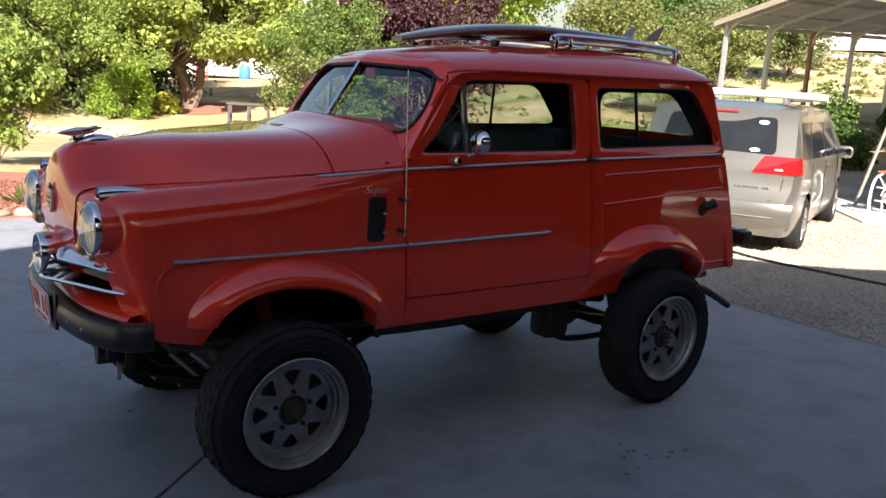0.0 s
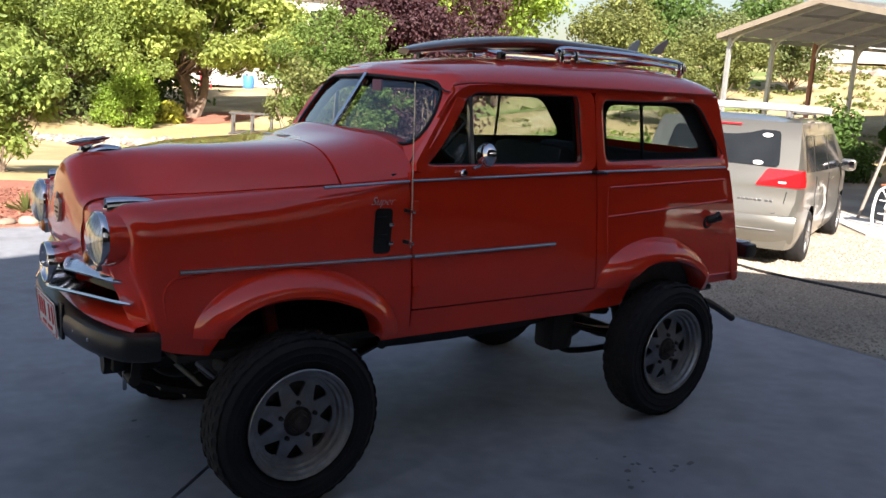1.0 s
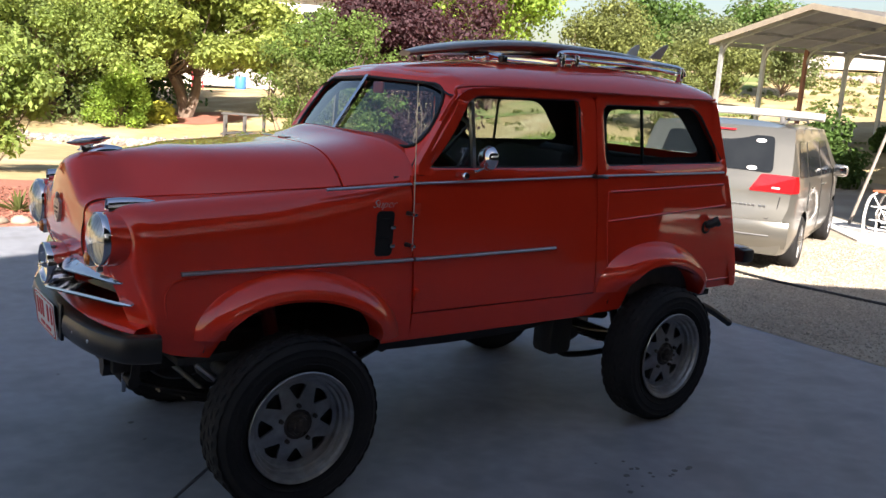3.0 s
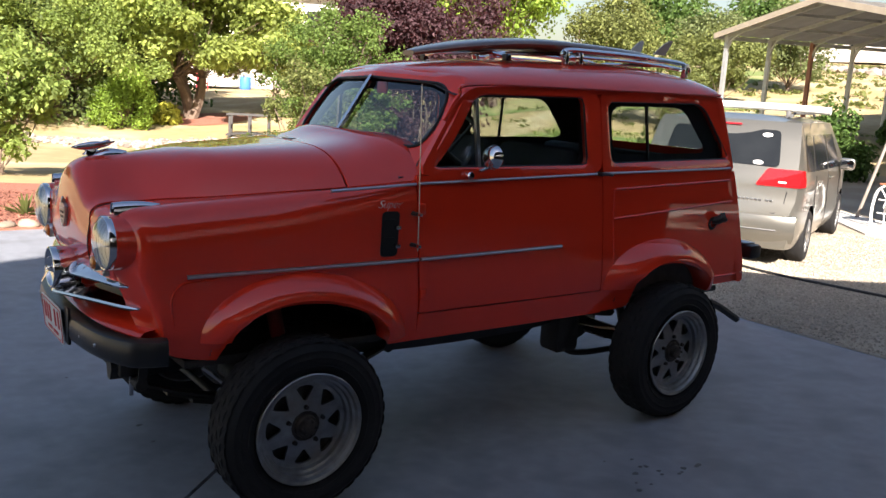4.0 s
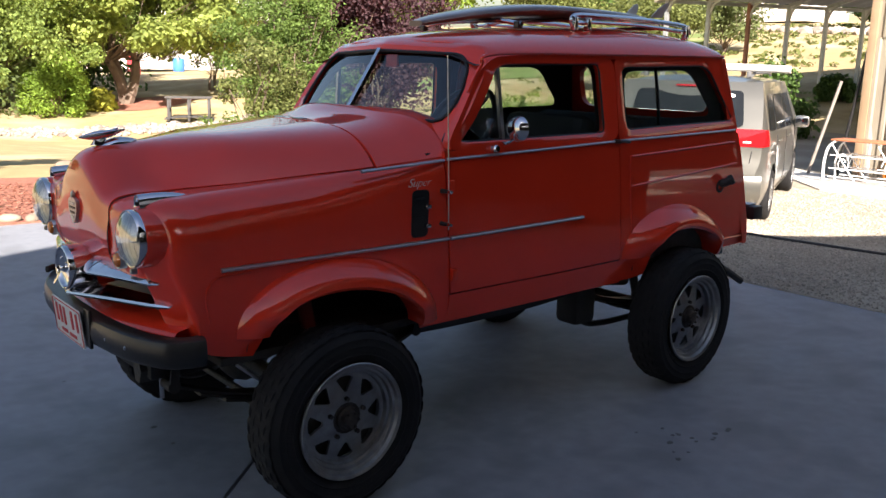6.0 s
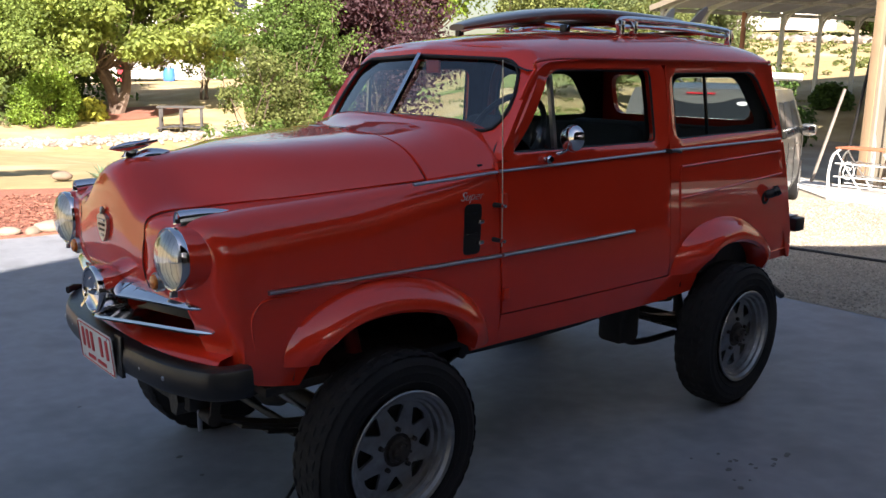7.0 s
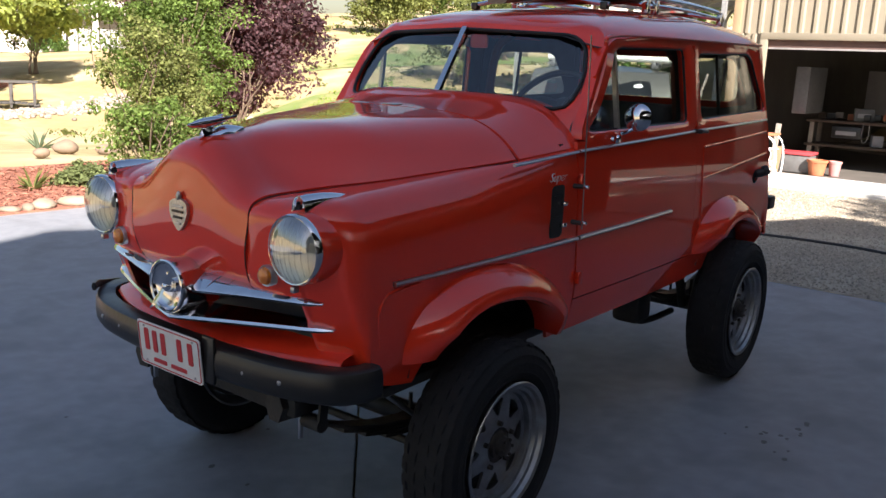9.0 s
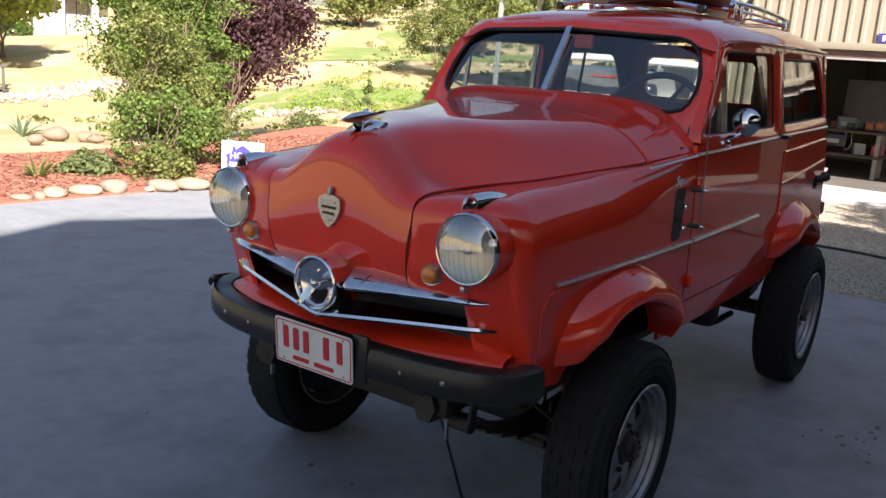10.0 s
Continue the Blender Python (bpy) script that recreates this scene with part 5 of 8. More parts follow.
def surfboard():
    t = thing("surfboard", (1.6, -0.02, 1.733), "brown surfboard lying fins up on a wagon's roof rack", "surfboard")
    bm = bmesh.new()
    rows = []
    L0, L1 = -0.82, 0.86
    for k in np.linspace(0, 1, 30):
        x = L0 + (L1 - L0) * k
        w = 0.245 * (math.sin(math.pi * min(1.0, 0.02 + 0.96 * k)) ** 0.62) * (1 - 0.10 * k)
        rise = -0.085 * max(0.0, (0.45 - k) / 0.45) ** 2 - 0.025 * max(0.0, (k - 0.75) / 0.25) ** 2
        th = 0.030 * math.sin(math.pi * min(1, 0.04 + 0.93 * k)) ** 0.5 + 0.002
        rows.append([Vector((x, w * math.copysign(abs(math.cos(a)) ** 0.8, math.cos(a)), 0.032 + rise + th * math.copysign(abs(math.sin(a)) ** 0.9, math.sin(a)))) for a in np.linspace(0, 2 * math.pi, 24, endpoint=False)])
    vs = grid(bm, rows, close_v=True)
    bm.faces.new(vs[0]), bm.faces.new(vs[-1])
    part("deck", bm, M_BOARD, t)
    for x, y, lean in ((0.74, 0.078, 0.15), (0.76, -0.078, -0.15)):
        bm = bmesh.new()
        out = smooth_curve([(0.0, 0, 0), (0.055, 0.06, 0), (0.115, 0.10, 0), (0.128, 0.085, 0), (0.105, 0.03, 0), (0.095, 0, 0)], 4)
        plate_shape(bm, out, lambda u, v, w: Vector((x - 0.05 + u, y + lean * v + w - 0.004, 0.050 + v * 0.80)), 0.008)
        part("fin", bm, M_FIN, t)


surfboard()

# ---- under the body and inside ----
def underbody():
    bm = bmesh.new()
    box(bm, (1.05, 0, 0.575), (2.9, 1.06, 0.03), 0.005)
    part("floor_pan", bm, M_CHASSIS, car)
    for s in (-1, 1):
        bm = bmesh.new()
        tube(bm, smooth_curve([(-0.58, s * 0.30, 0.53), (-0.40, s * 0.31, 0.53), (0.0, s * 0.32, 0.56), (0.5, s * 0.33, 0.49), (1.4, s * 0.33, 0.49), (1.75, s * 0.32, 0.60), (2.1, s * 0.32, 0.62), (2.6, s * 0.32, 0.58)], 5), 0.038, 6, flat=1.3)
        part("frame_rail", bm, M_CHASSIS, car)
        # leaf springs: front and rear
        for x0, x1, z0 in ((-0.50, 0.50, 0.46), (1.52, 2.56, 0.46)):
            bm = bmesh.new()
            for i in range(4):
                k = 0.5 - 0.09 * i
                xm = (x0 + x1) / 2
                pts = [(xm + (x1 - x0) * t, s * 0.37, z0 - 0.115 * (1 - (2 * t) ** 2) - 0.012 * i + 0.02) for t in np.linspace(-k, k, 9)]
                for a, b in zip(pts, pts[1:]):
                    beam(bm, a, b, 0.055, 0.009)
            sp = part("leaf_spring", bm, M_CHASSIS, car)
            for x in (x0, x1):
                bm = bmesh.new()
                bar(bm, (x, s * 0.335, z0 + 0.02), (x, s * 0.405, z0 + 0.02), 0.022, n=12)
                for q in (0.338, 0.402):
                    beam(bm, (x, s * q, z0 + 0.03), (x + 0.01, s * q, z0 + 0.11), 0.03, 0.008, (0, 1, 0))
                part("shackle", bm, M_CHASSIS, sp)
            bm = bmesh.new()
            xm = (x0 + x1) / 2
            for dx in (-0.045, 0.045):
                for q in (0.335, 0.405):
                    bar(bm, (xm + dx, s * q, 0.30), (xm + dx, s * q, 0.42), 0.007, n=6)
            box(bm, (xm, s * 0.37, 0.30), (0.13, 0.10, 0.014), 0.003)
            part("u_bolt", bm, M_CHASSIS, sp)
        # shock absorbers
        for x0, z1 in ((0.07, 0.70), (1.93, 0.70)):
            bm = bmesh.new()
            bar(bm, (x0, s * 0.43, 0.32), (x0 - 0.05, s * 0.41, 0.52), 0.022)
            bar(bm, (x0 - 0.05, s * 0.41, 0.50), (x0 - 0.09, s * 0.40, z1), 0.028)
            part("shock_absorber", bm, M_REDIN if x0 < 1 else M_CHASSIS, car, "red shock absorber" if x0 < 1 else "")
        # wheel housings
        for c, a in ((ARCH_F[0], 0.36), (ARCH_R[0], 0.36)):
            bm = bmesh.new()
            rows = []
            for t in np.linspace(0, math.pi, 14):
                x, z = c - a * math.cos(t), 0.60 + 0.29 * math.sin(t)
                rows.append([Vector((x, s * (side_y(x, 0.75) - 0.012), z)), Vector((x, s * 0.42, z + 0.01)), Vector((c - a * 0.9 * math.cos(t), s * 0.40, 0.60 + 0.26 * math.sin(t)))])
            grid(bm, rows)
            if c > 1:
                bm.faces.new([bm.verts.new(Vector((c - a * 0.95 * math.cos(t), s * 0.395, 0.60 + 0.27 * math.sin(t)))) for t in np.linspace(0, math.pi, 12)])
            part("wheel_housing", bm, M_CHASSIS, car)
    for x in (0.0, 1.992):
        bm = bmesh.new()
        bar(bm, (x, -0.50, 0.325), (x, 0.50, 0.325), 0.038, n=14)
        yo = 0.16 if x < 1 else 0.0
        lathe(bm, [(0.0, -0.10), (0.06, -0.09), (0.10, -0.05), (0.115, 0.0), (0.10, 0.05), (0.05, 0.10), (0.035, 0.16)], (x + (0.03 if x < 1 else -0.03), yo, 0.33), "x", 20)
        ax = part("axle", bm, M_CHASSIS, car)
        bm = bmesh.new()
        bar(bm, (x + (0.12 if x < 1 else -0.12), yo, 0.34), (1.0 + (0.1 if x > 1 else -0.1), 0.05, 0.46), 0.026, n=10)
        part("drive_shaft", bm, M_CHASSIS, ax)
    # steering: tie rod, drag link, bright damper
    bm = bmesh.new()
    bar(bm, (-0.17, -0.46, 0.33), (-0.17, 0.46, 0.33), 0.013)
    part("tie_rod", bm, M_CHASSIS, car)
    bm = bmesh.new()
    bar(bm, (-0.30, -0.44, 0.525), (-0.16, -0.50, 0.40), 0.008)
    part("brake_line", bm, M_TRIM, car)
    bm = bmesh.new()
    bar(bm, (-0.46, -0.32, 0.50), (-0.10, 0.30, 0.36), 0.016)
    part("drag_link", bm, M_CHASSIS, car)
    # front cross member with a pair of bright shackle plates
    bm = bmesh.new()
    box(bm, (-0.52, 0, 0.535), (0.08, 0.72, 0.07), 0.01)
    part("cross_member", bm, M_CHASSIS, car)
    for s in (-1, 1):
        bm = bmesh.new()
        box(bm, (-0.515, s * 0.335, 0.475), (0.014, 0.008, 0.10), 0.002)
        part("shackle_plate", bm, M_TRIM, car)
        bm = bmesh.new()
        beam(bm, (-0.52, s * 0.27, 0.54), (-0.63, s * 0.27, 0.63), 0.05, 0.05)
        part("bumper_bracket", bm, M_CHASSIS, car)
    # engine sump, gearbox, transfer case, tank, skid bar
    for c, sz in (((0.10, 0.02, 0.60), (0.62, 0.34, 0.34)), ((0.66, 0.0, 0.50), (0.55, 0.26, 0.20)), ((1.02, 0.04, 0.46), (0.28, 0.36, 0.22)), ((1.54, -0.34, 0.43), (0.15, 0.14, 0.24)), ((2.42, 0.1, 0.60), (0.26, 0.5, 0.16))):
        bm = bmesh.new()
        box(bm, c, sz, 0.03)
        part("drive_unit", bm, M_CHASSIS, car)
    bm = bmesh.new()
    tube(bm, smooth_curve([(1.50, -0.34, 0.40), (1.60, -0.345, 0.30), (1.74, -0.35, 0.272), (1.97, -0.36, 0.27)], 5), 0.016, 8)
    part("trailing_link", bm, M_CHASSIS, car)
    bm = bmesh.new()
    tube(bm, smooth_curve([(1.35, -0.42, 0.545), (1.60, -0.43, 0.53), (1.80, -0.42, 0.50)], 5), 0.030, 8)
    part("exhaust_pipe", bm, M_CHASSIS, car)
    bm = bmesh.new()
    tube(bm, smooth_curve([(2.20, -0.44, 0.56), (2.46, -0.48, 0.50), (2.60, -0.48, 0.455), (2.80, -0.48, 0.355)], 5), 0.020, 8)
    part("tail_pipe", bm, M_CHASSIS, car)
    bm = bmesh.new()
    box(bm, (-0.05, 0, 0.86), (0.70, 0.62, 0.16), 0.03)
    box(bm, (0.42, 0, 0.90), (0.02, 1.10, 0.60), 0.0)
    part("engine_bay_liner", bm, M_CHASSIS, car)


underbody()


def cabin():
    bm = bmesh.new()
    box(bm, (1.45, 0, 0.60), (1.98, 1.08, 0.02))
    part("cabin_floor", bm, M_INT, car)
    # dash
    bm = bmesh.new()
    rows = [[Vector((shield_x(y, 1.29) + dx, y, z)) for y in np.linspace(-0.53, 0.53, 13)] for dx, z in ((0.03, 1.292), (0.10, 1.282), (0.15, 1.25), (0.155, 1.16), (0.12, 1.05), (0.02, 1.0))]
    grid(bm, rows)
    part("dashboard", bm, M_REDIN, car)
    # steering wheel
    w = new("steering_wheel")
    w.empty_display_size = 0.1
    w.parent = car
    w.matrix_basis = Matrix.Translation((0.815, -0.27, 1.265)) @ Matrix.Rotation(radians(-58), 4, "Y")
    bm = bmesh.new()
    tube(bm, [(0.185 * math.cos(a), 0.185 * math.sin(a), 0) for a in np.linspace(0, 2 * math.pi, 40, endpoint=False)], 0.0125, 8, True)
    part("wheel_rim", bm, M_BLACK, w)
    for a in (90, 210, 330):
        bm = bmesh.new()
        bar(bm, (0, 0, -0.02), (0.18 * math.cos(radians(a)), 0.18 * math.sin(radians(a)), 0), 0.008, n=6)
        part("spoke", bm, M_BLACK, w)
    bm = bmesh.new()
    bar(bm, (0, 0, -0.35), (0, 0, 0.0), 0.022)
    part("steering_column", bm, M_BLACK, w)
    # seats
    def seat(name, x, y, wy, back_z, mat):
        e = new(name)
        e.empty_display_size = 0.1
        e.parent = car
        bm = bmesh.new()
        box(bm, (x + 0.02, y, 0.86), (0.46, wy, 0.16), 0.05)
        part("cushion", bm, mat, e)
        bm = bmesh.new()
        box(bm, (x + 0.30, y, (back_z + 0.9) / 2), (0.12, wy, back_z - 0.86), 0.045, Matrix.Rotation(radians(10), 3, "Y"))
        part("backrest", bm, mat, e)
        bm = bmesh.new()
        box(bm, (x + 0.02, y, 0.70), (0.36, wy * 0.8, 0.18), 0.01)
        part("seat_base", bm, M_BLACK, e)
    seat("driver_seat", 1.04, -0.27, 0.48, 1.29, M_INT)
    seat("passenger_seat", 1.04, 0.27, 0.48, 1.29, M_INT)
    seat("rear_bench", 1.82, 0.0, 0.98, 1.26, M_INT)
    # trim: door cards, quarter cards, pillar covers
    for s in (-1, 1):
        for x0, x1 in ((0.56, 1.43), (1.53, 2.44)):
            bm = bmesh.new()
            grid(bm, [[Vector((x, s * (side_y(x, z) - 0.045), z)) for x in np.linspace(x0, x1, 8)] for z in (0.62, 0.95, 1.235)])
            part("trim_card", thicken(bm, (0, s * 0.02, 0)), M_INT, car)
        for xa, xb in ((1.42, 1.51), (2.40, 2.47)):
            bm = bmesh.new()
            grid(bm, [[Vector((x - (0.09 * (z - 1.22) / 0.35 if xa > 2 else 0), s * (side_y(x, z) - 0.04), z)) for x in (xa, xb)] for z in (1.22, 1.40, 1.57)])
            part("pillar_cover", thicken(bm, (0, s * 0.015, 0)), M_HEADLINER, car)
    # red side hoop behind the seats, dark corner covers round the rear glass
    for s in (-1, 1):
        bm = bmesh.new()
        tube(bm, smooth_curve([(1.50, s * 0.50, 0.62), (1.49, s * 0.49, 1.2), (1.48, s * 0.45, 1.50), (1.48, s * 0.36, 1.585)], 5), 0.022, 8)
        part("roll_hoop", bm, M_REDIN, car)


cabin()

# ---- buildings ----
def barn():
    b = thing("metal_barn", (13.73, -5, -YARD), "tan ribbed metal barn with an open roll-up door", "barn")
    def w(x, y, z):
        return Vector((x - 13.73, y + 5, z))
    X, Y0, Y1, H = 13.73, -16.0, 3.62, 5.2
    DY0, DY1, DH = -3.2, 3.02, 2.34
    def ribbed(name, y0, y1, z0, z1):
        bm = bmesh.new()
        ys, xs = [], []
        y = y0
        pitch = 0.23
        while y < y1:
            for d, o in ((0.0, 0.0), (0.10, 0.0), (0.125, -0.032), (0.175, -0.032), (0.20, 0.0)):
                if y + d < y1:
                    ys.append(y + d), xs.append(o)
            y += pitch
        ys.append(y1), xs.append(0.0)
        grid(bm, [[w(X + o, yy, z) for yy, o in zip(ys, xs)] for z in (z0, z1)])
        part(name, thicken(bm, (0.02, 0, 0)), M_BARN, b, smooth=False)
    ribbed("wall_sheet", -4.1, DY0 - 0.1, 0.03, DH + 0.1)
    ribbed("wall_sheet", DY1 + 0.1, Y1, 0.03, DH + 0.1)
    ribbed("wall_sheet", -4.1, Y1, DH + 0.1, H)
    ribbed("wall_sheet", Y0, -4.1, 4.2, H)
    bm = bmesh.new()
    rows = []
    for x in np.linspace(X, X + 14, 90):
        o = 0.03 if int((x - X) / 0.16) % 2 else 0.0
        rows.append([w(x, Y1 + o, 0.0), w(x, Y1 + o, H)])
    grid(bm, rows)
    part("wall_sheet", thicken(bm, (0, -0.02, 0)), M_BARN, b, smooth=False)
    bm = bmesh.new()
    box(bm, w(X - 0.01, Y1 - 0.02, H / 2), (0.10, 0.14, H), 0.006)
    part("corner_trim", bm, M_TAN, b)
    bm = bmesh.new()
    box(bm, w(X - 0.03, DY1 + 0.06, DH / 2 + 0.03), (0.07, 0.13, DH), 0.006)
    part("door_jamb", bm, M_BARN, b)
    bm = bmesh.new()
    box(bm, w(X - 0.03, (DY0 + DY1) / 2, DH + 0.06), (0.08, DY1 - DY0 + 0.24, 0.12), 0.006)
    part("door_header", bm, M_BARN, b)
    bm = bmesh.new()
    box(bm, w(X + 0.05, (DY0 + DY1) / 2, DH - 0.06), (0.05, DY1 - DY0, 0.16), 0.01)
    part("door_curtain", bm, M_ROOF, b, "rolled brown door edge under the header")
    bm = bmesh.new()
    box(bm, w(X + 0.02, (DY0 + DY1) / 2, DH - 0.15), (0.05, DY1 - DY0, 0.03), 0.006)
    part("door_bottom_bar", bm, M_DOORGREY, b)
    # lining, roof and floor: the interior's shade is put into their dark colour
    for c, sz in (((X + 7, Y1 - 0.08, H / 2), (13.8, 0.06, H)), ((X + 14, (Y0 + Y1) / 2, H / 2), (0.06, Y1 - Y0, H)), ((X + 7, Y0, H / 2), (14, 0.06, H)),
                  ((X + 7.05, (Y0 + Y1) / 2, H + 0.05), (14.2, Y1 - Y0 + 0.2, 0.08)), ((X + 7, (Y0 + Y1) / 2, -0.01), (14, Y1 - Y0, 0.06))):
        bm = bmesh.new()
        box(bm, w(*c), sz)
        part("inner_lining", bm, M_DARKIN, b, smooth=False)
    # pale inner panels seen through the door
    for y, z, sy, sz in ((1.9, 1.35, 1.2, 1.1), (-0.4, 1.35, 1.9, 1.2)):
        bm = bmesh.new()
        box(bm, w(X + 5.8, y, z), (0.05, sy, sz), 0.01)
        part("inner_panel", bm, M_DOORGREY, b)
    # blue name board: the writing stands as bars
    bm = bmesh.new()
    box(bm, w(X - 0.055, 0.78, DH + 0.21), (0.012, 0.62, 0.16), 0.004)
    s = part("name_board", bm, M_NAVY, b, "small blue board with pale lettering")
    for i in range(7):
        bm = bmesh.new()
        box(bm, w(X - 0.063, 1.0 - i * 0.075, DH + 0.21), (0.004, 0.045, 0.09))
        part("letter_bar", bm, M_WHITE, s, smooth=False)


barn()


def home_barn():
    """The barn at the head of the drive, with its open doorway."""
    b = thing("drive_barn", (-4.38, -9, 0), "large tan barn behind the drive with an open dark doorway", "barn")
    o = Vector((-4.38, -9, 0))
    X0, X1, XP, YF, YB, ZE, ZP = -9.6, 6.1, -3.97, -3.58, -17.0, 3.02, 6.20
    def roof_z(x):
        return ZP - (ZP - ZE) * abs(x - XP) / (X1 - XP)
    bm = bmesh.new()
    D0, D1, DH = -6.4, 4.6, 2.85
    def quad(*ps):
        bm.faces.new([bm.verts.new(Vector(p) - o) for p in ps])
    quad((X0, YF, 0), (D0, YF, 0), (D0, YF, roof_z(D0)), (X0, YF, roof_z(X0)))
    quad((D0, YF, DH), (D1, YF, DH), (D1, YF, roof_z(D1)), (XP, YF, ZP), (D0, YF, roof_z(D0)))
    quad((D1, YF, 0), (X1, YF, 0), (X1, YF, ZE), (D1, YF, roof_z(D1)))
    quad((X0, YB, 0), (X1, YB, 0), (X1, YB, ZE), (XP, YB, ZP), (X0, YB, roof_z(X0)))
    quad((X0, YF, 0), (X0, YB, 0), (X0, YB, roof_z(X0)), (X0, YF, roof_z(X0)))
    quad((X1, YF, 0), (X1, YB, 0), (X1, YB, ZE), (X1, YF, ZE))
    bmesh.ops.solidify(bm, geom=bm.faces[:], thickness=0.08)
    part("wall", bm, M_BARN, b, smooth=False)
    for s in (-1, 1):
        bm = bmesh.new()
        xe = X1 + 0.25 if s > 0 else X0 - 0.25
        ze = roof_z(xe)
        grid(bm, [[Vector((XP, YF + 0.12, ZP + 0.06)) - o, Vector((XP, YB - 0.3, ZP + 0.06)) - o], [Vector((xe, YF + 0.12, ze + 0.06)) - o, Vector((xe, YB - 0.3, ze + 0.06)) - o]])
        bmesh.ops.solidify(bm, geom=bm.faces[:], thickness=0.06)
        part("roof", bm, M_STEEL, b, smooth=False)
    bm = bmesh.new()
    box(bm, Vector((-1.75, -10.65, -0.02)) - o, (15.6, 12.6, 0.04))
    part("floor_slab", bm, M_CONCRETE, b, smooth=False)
    # unseen wall, added dark so the doorway gives little light back
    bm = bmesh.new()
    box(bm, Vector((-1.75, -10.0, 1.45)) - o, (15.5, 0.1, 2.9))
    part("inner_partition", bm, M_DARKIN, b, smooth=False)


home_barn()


M_ROOFSHEET = material("dull_roof_sheet", (0.30, 0.285, 0.26), 0.7, 0, (0.24, 0.225, 0.205), 2.0, 0.6)
M_TRIMTAN = material("faded_trim_paint", (0.42, 0.36, 0.28), 0.6, 0, (0.34, 0.29, 0.23), 4.0)


def carport():
    p0, d, r = Vector((23.0, 14.3, 0)), Vector((1.42, -0.66, 0)), Vector((-0.25, -0.97, 0)).normalized()
    c = thing("metal_carport", p0, "open galvanised steel carport with a low gable roof", "carport")
    W, ZE, ZP, N = 8.0, 3.80, 4.62, 9
    up, along = Vector((0, 0, 1)), d.normalized()
    for i in range(N):
        for k in (0, 1):
            q = d * i + r * (W * k)
            z0 = hill(p0.x + q.x, p0.y + q.y) - 0.1
            bm = bmesh.new()
            beam(bm, q + up * z0, q + up * ZE, 0.12, 0.12, (1, 0, 0))
            part("post", bm, M_STEEL if (i, k) != (2, 0) else M_FARROOF, c)
            bm = bmesh.new()
            inward = r * (0.55 if k == 0 else -0.55)
            tube(bm, smooth_curve([q + up * (ZE - 0.55), q + inward * 0.35 + up * (ZE - 0.14), q + inward + up * (ZE + 0.08)], 5), 0.045, 6)
            part("knee_brace", bm, M_STEEL, c)
    e = 0.25
    for k in (0, 1):
        a0 = r * (-e if k == 0 else W + e) - along * 0.3
        m0 = r * (W / 2) - along * 0.3
        ln = d * (N - 1) + along * 0.6
        ze = ZE - e * (ZP - ZE) / (W / 2)
        bm = bmesh.new()
        rows = []
        for j in range(49):
            t = j / 48
            b0 = 0.02 if j % 2 else 0.0
            rows.append([a0 + ln * t + up * (ze + 0.10 + b0), m0 + ln * t + up * (ZP + 0.10 + b0)])
        grid(bm, rows)
        bmesh.ops.solidify(bm, geom=bm.faces[:], thickness=0.015)
        part("roof_sheet", bm, M_ROOFSHEET, c, smooth=False)
        bm = bmesh.new()
        beam(bm, a0 + up * (ze + 0.05), m0 + up * (ZP + 0.05), 0.05, 0.17)
        part("gable_trim", bm, M_TRIMTAN, c)
        bm = bmesh.new()
        beam(bm, a0 + up * (ze + 0.02), a0 + ln + up * (ze + 0.02), 0.06, 0.12)
        part("eave_rail", bm, M_STEEL, c)
        for f in (0.34, 0.68):
            bm = bmesh.new()
            beam(bm, a0.lerp(m0, f) + up * (ze + (ZP - ze) * f + 0.02), a0.lerp(m0, f) + ln + up * (ze + (ZP - ze) * f + 0.02), 0.05, 0.09)
            part("purlin", bm, M_STEEL, c)
        for i in range(N):
            bm = bmesh.new()
            beam(bm, r * (0 if k == 0 else W) + d * i + up * ZE, r * (W / 2) + d * i + up * ZP, 0.09, 0.10)
            part("rafter", bm, M_STEEL, c)
    return c


carport()

